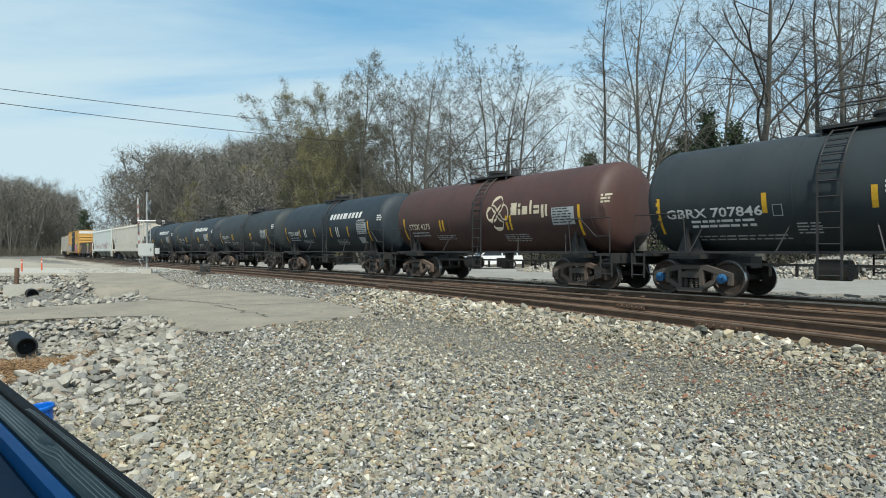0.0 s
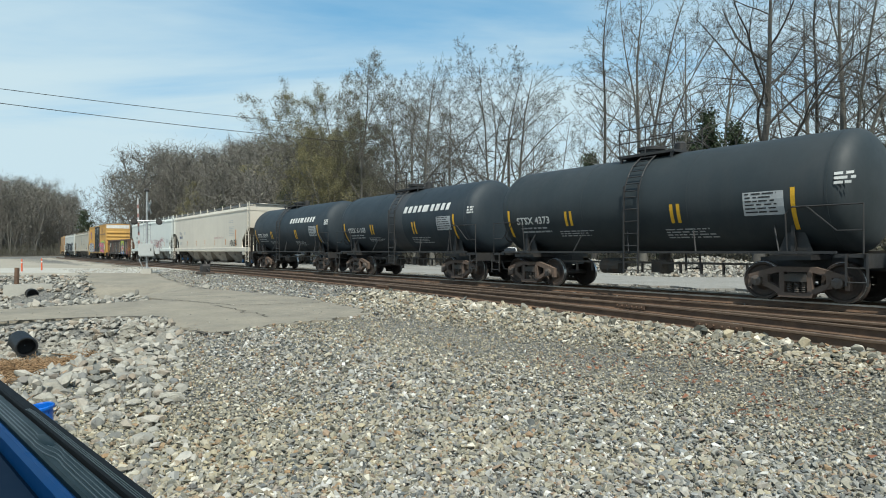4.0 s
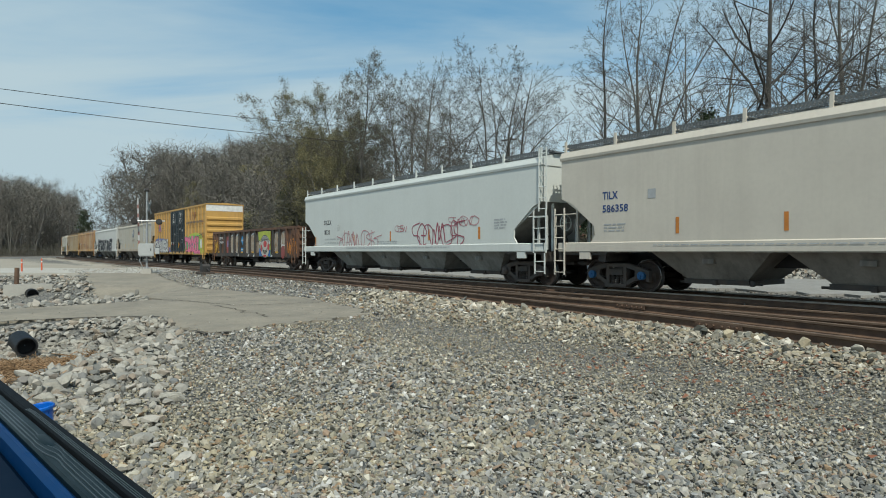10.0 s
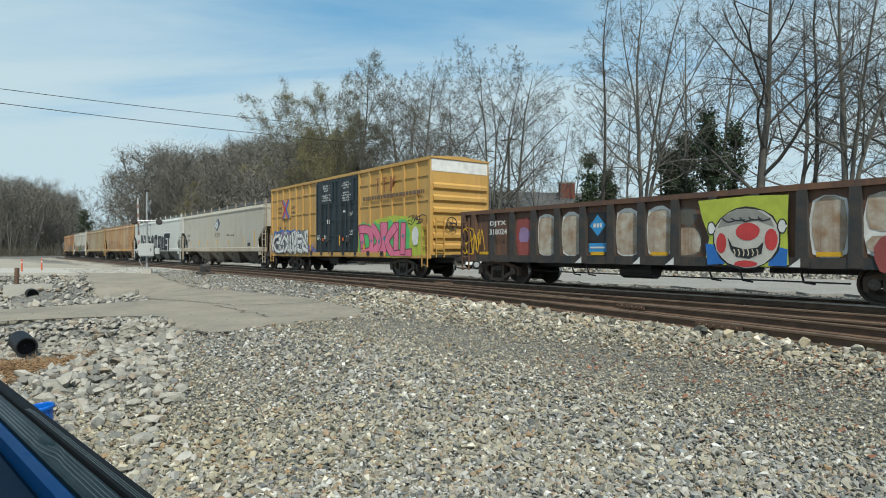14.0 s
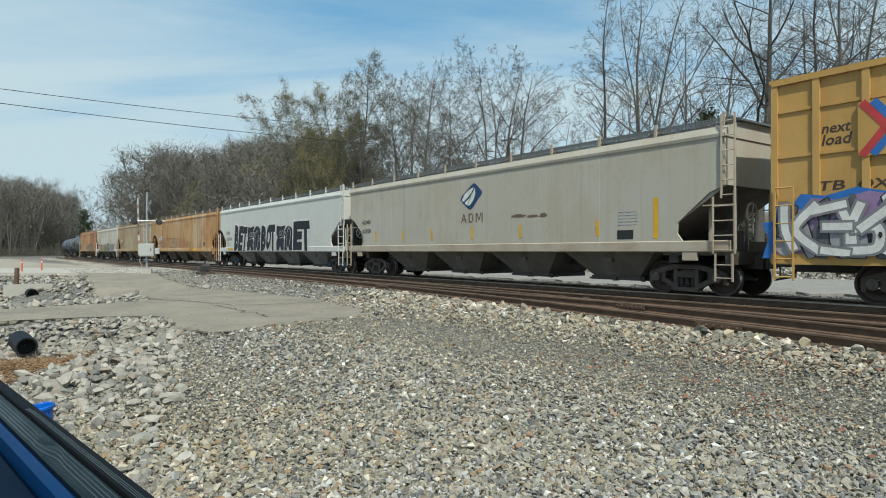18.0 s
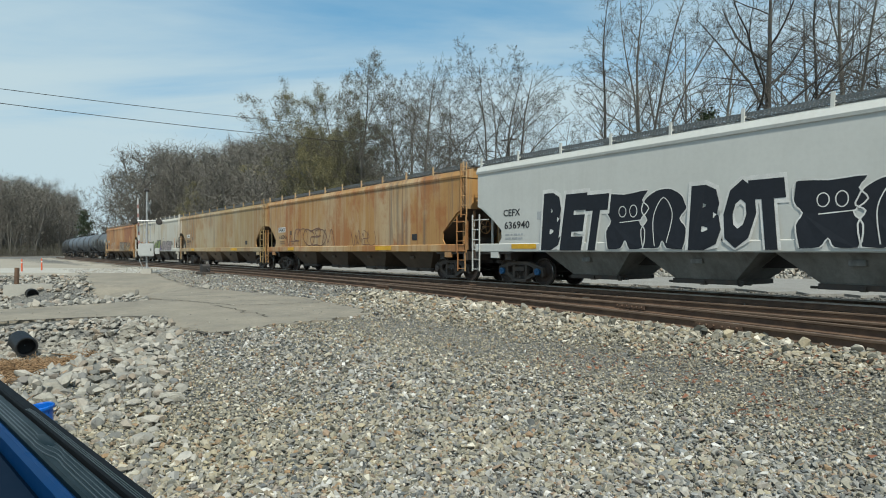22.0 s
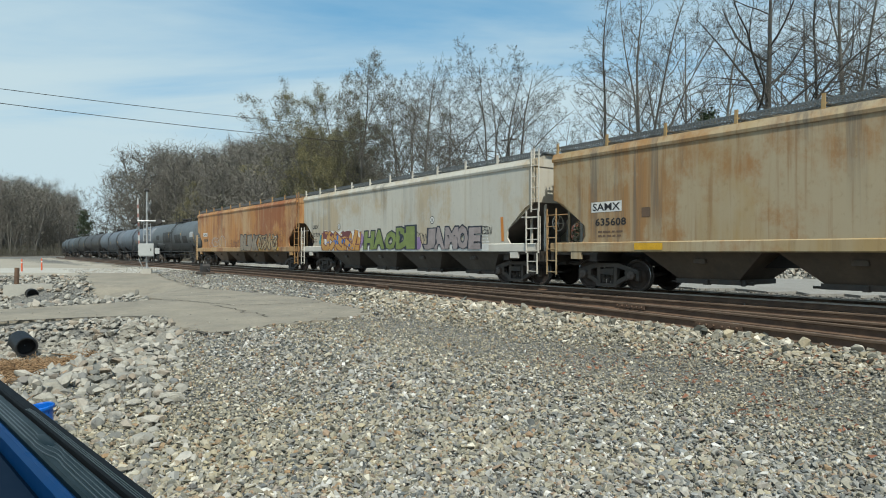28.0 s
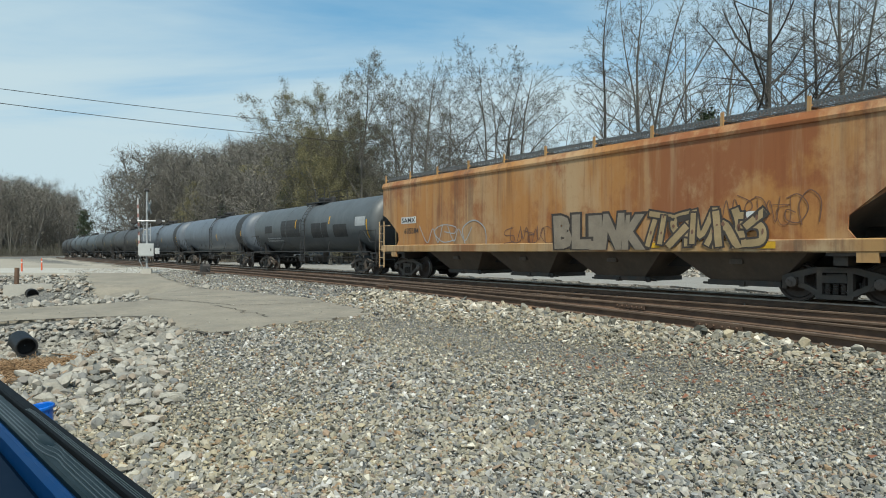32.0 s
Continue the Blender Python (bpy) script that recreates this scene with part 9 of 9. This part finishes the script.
# ---- vehicles in the yard ----
def parked_car(px, depth, turn, rgb, label):
    x = (px - 784) / 1101 * depth
    z = gz(x, depth) + 0.06
    ob = thing("car", None, pose(x, depth, z, 0, 0, turn), label, "car", "cars in the yard")
    pm = mat("car_paint_%d" % int(rgb[0] * 100), rgb, 0.25, 0, tuple(c * 0.95 for c in rgb), 1, 0.3)
    body = Geo().prism([(-2.25, 0.35), (2.2, 0.32), (2.3, 0.6), (2.2, 0.85), (1.3, 0.98), (-2.2, 1.0), (-2.3, 0.7)], -0.88, 0.88)
    part("body", body, pm, ob, smooth=20)
    part("cabin", Geo().add([(-2.1, -0.82, 0.98), (1.1, -0.82, 0.97), (1.1, 0.82, 0.97), (-2.1, 0.82, 0.98), (-1.75, -0.66, 1.55), (0.35, -0.66, 1.57), (0.35, 0.66, 1.57), (-1.75, 0.66, 1.55)], [(0, 1, 5, 4), (1, 2, 6, 5), (2, 3, 7, 6), (3, 0, 4, 7), (4, 5, 6, 7)]), mat("car_glass", (0.02, 0.022, 0.025), 0.08), ob)
    part("roof", Geo().box(-1.75, 0.35, -0.66, 0.66, 1.55, 1.6, ch=0.02), pm, ob)
    for xx in (-1.85, -0.65, 0.62):
        for yy in (-1, 1):
            part("pillar", Geo().tube([(xx + (0.42 if xx > 0 else 0), yy * 0.83, 0.97), (xx - (0.3 if xx > 0 else -0.08), yy * 0.67, 1.57)], 0.045, 6), pm, ob)
    for xx in (-1.4, 1.4):
        for yy in (-0.82, 0.82):
            w = part("wheel", Geo().lathe([(yy - 0.1, 0.33), (yy + 0.1, 0.33)], 20, "y", at=(xx, 0, 0.33)), mat("tyre_rubber", (0.02, 0.02, 0.02), 0.85), ob, smooth=30)
            part("rim", Geo().lathe([(yy - 0.11, 0.2), (yy + 0.11, 0.2)], 16, "y", at=(xx, 0, 0.33)), GALV, w)
    for yy in (-0.65, 0.65):
        part("headlight", Geo().box(2.18, 2.27, yy - 0.18, yy + 0.18, 0.66, 0.8), GALV, ob)
    part("bumper", Geo().box(2.2, 2.36, -0.85, 0.85, 0.36, 0.55, ch=0.03), BLACKP, ob)
parked_car(868, 47, 195, (0.7, 0.7, 0.7), "white car parked on the gravel yard")
parked_car(548, 66, 170, (0.12, 0.13, 0.14), "dark grey car parked on the gravel yard")
def gravel_pile(x, y, r, h, seed):
    rng = np.random.default_rng(seed)
    n = 1500
    a, q = rng.uniform(0, 6.28, n), np.sqrt(rng.uniform(0, 1, n))
    px, py = x + np.cos(a) * q * r * 1.6, y + np.sin(a) * q * r
    v, f, own = stone_arrays(n, rng, rng.uniform(0.14, 0.36, n), 0.8)
    z = ground_z(px, py) + h * (1 - q ** 1.5)
    v = v + np.stack([px, py, z], -1)[own]
    thing("stone_pile", quads_mesh("stone_pile", v, f, RIPRAP, False), None, "low heap of broken stone at the edge of the yard", "stone pile", kind="stuff")
gravel_pile(14.5, 34.5, 3.2, 1.0, 91); gravel_pile(20.5, 31.5, 3.0, 1.1, 92); gravel_pile(9.0, 41.0, 2.6, 0.8, 93)

# ---- the car in which the camera stands: the sill of its door ----
def own_car():
    # along the door, in the car's frame: x forward along the sill, y outwards
    m = Matrix.Translation((-0.662, 1.056, 0.87)) @ Matrix.Rotation(math.atan2(-0.667, 0.656), 4, "Z")
    ob = thing("parked_car", None, m, "blue car with a black ribbed door sill trim", "car")
    RUB = mat("black_rubber", (0.006, 0.008, 0.010), 0.75, 0, (0.010, 0.012, 0.014), 6, 0.4, spec=0.12)
    TRIM = mat("ribbed_trim", (0.004, 0.011, 0.014), 0.4, 0, (0.008, 0.016, 0.019), 5, 0.5, spec=0.1)
    BLU = mat("car_blue", (0.002, 0.032, 0.11), 0.5, 0.0, (0.002, 0.02, 0.07), 3, 0.4, spec=0.1)
    RIBM = mat("rib_rubber", (0.03, 0.04, 0.044), 0.35, 0, (0.02, 0.028, 0.03), 6, 0.4, spec=0.5)
    NAVYP = mat("navy_panel", (0.003, 0.010, 0.024), 0.55, 0, (0.003, 0.008, 0.018), 4, 0.4, spec=0.03)
    def strip(name, y0, y1, z0, z1, material, ch=0.003):
        part(name, Geo().prism([(y0, z0), (y1, z0), (y1, z1 - ch), (y1 - ch, z1), (y0 + ch, z1), (y0, z1 - ch)], -1.0, 1.0, axis="x"), material, ob)
    # y negative: inwards to the seat
    strip("weatherstrip", -0.0165, 0.004, -0.06, 0.0, RUB)
    def rib(points, r, zz):
        part("trim_rib", Geo().tube([Vector((*q, zz)) for q in points], r, 6), RIBM, ob, smooth=60)
    for i in range(3):
        y = -0.0078 - i * 0.0028
        rib([(-0.12, y - 0.003), (-0.09, y), (1.0, y)], 0.0008, 0.0)
    strip("inner_groove", -0.0195, -0.0165, -0.05, -0.012, RUB, 0.001)
    strip("sill_trim", -0.0535, -0.0195, -0.06, -0.005, TRIM)
    for i in range(4):      # ribs that swing outwards round a soft dent
        y, xs = -0.0325 - i * 0.0058, 0.06 + 0.022 * i
        ctrl = [(-1.0, y), (-0.3, y), (xs - 0.05, y), (xs, y - 0.001), (xs + 0.05, y + 0.0025), (xs + 0.085, y + 0.008), (xs + 0.115, y + 0.0078), (xs + 0.16, y + 0.0065), (0.6, y + 0.006), (1.0, y + 0.006)]
        rib(curve_pts(ctrl, 6), 0.0009 + 0.0003 * (i > 1), -0.005)
    part("trim_dent", Geo().lathe([(-0.0052, 0.017), (-0.0035, 0.014), (-0.0028, 0.006), (-0.0027, 0.001)], 18, "z", at=(0, 0, 0)), TRIM, ob, smooth=60, m=pose(0.1, -0.031, 0.0) @ Matrix.Diagonal((2.6, 0.55, 1, 1)))
    strip("painted_strip", -0.071, -0.0535, -0.08, -0.009, BLU, 0.006)
    strip("inner_panel", -0.30, -0.071, -0.12, -0.03, NAVYP, 0.01)
    z0 = -0.87 - 0.39
    part("door", Geo().box(-1.0, 1.0, -0.13, -0.002, -0.75, -0.06), BLU, ob)
    part("floor", Geo().box(-1.9, 1.9, -1.75, -0.02, z0 + 0.2, z0 + 0.32), BLACKP, ob)
    for xx in (-1.4, 1.4):
        for yy in (-1.6, -0.14):
            part("wheel", Geo().lathe([(yy - 0.1, 0.31), (yy + 0.1, 0.31)], 20, "y", at=(xx, 0, z0 + 0.31)), mat("tyre_rubber", (0.02, 0.02, 0.02), 0.85), ob, smooth=30)
own_car()

motions()
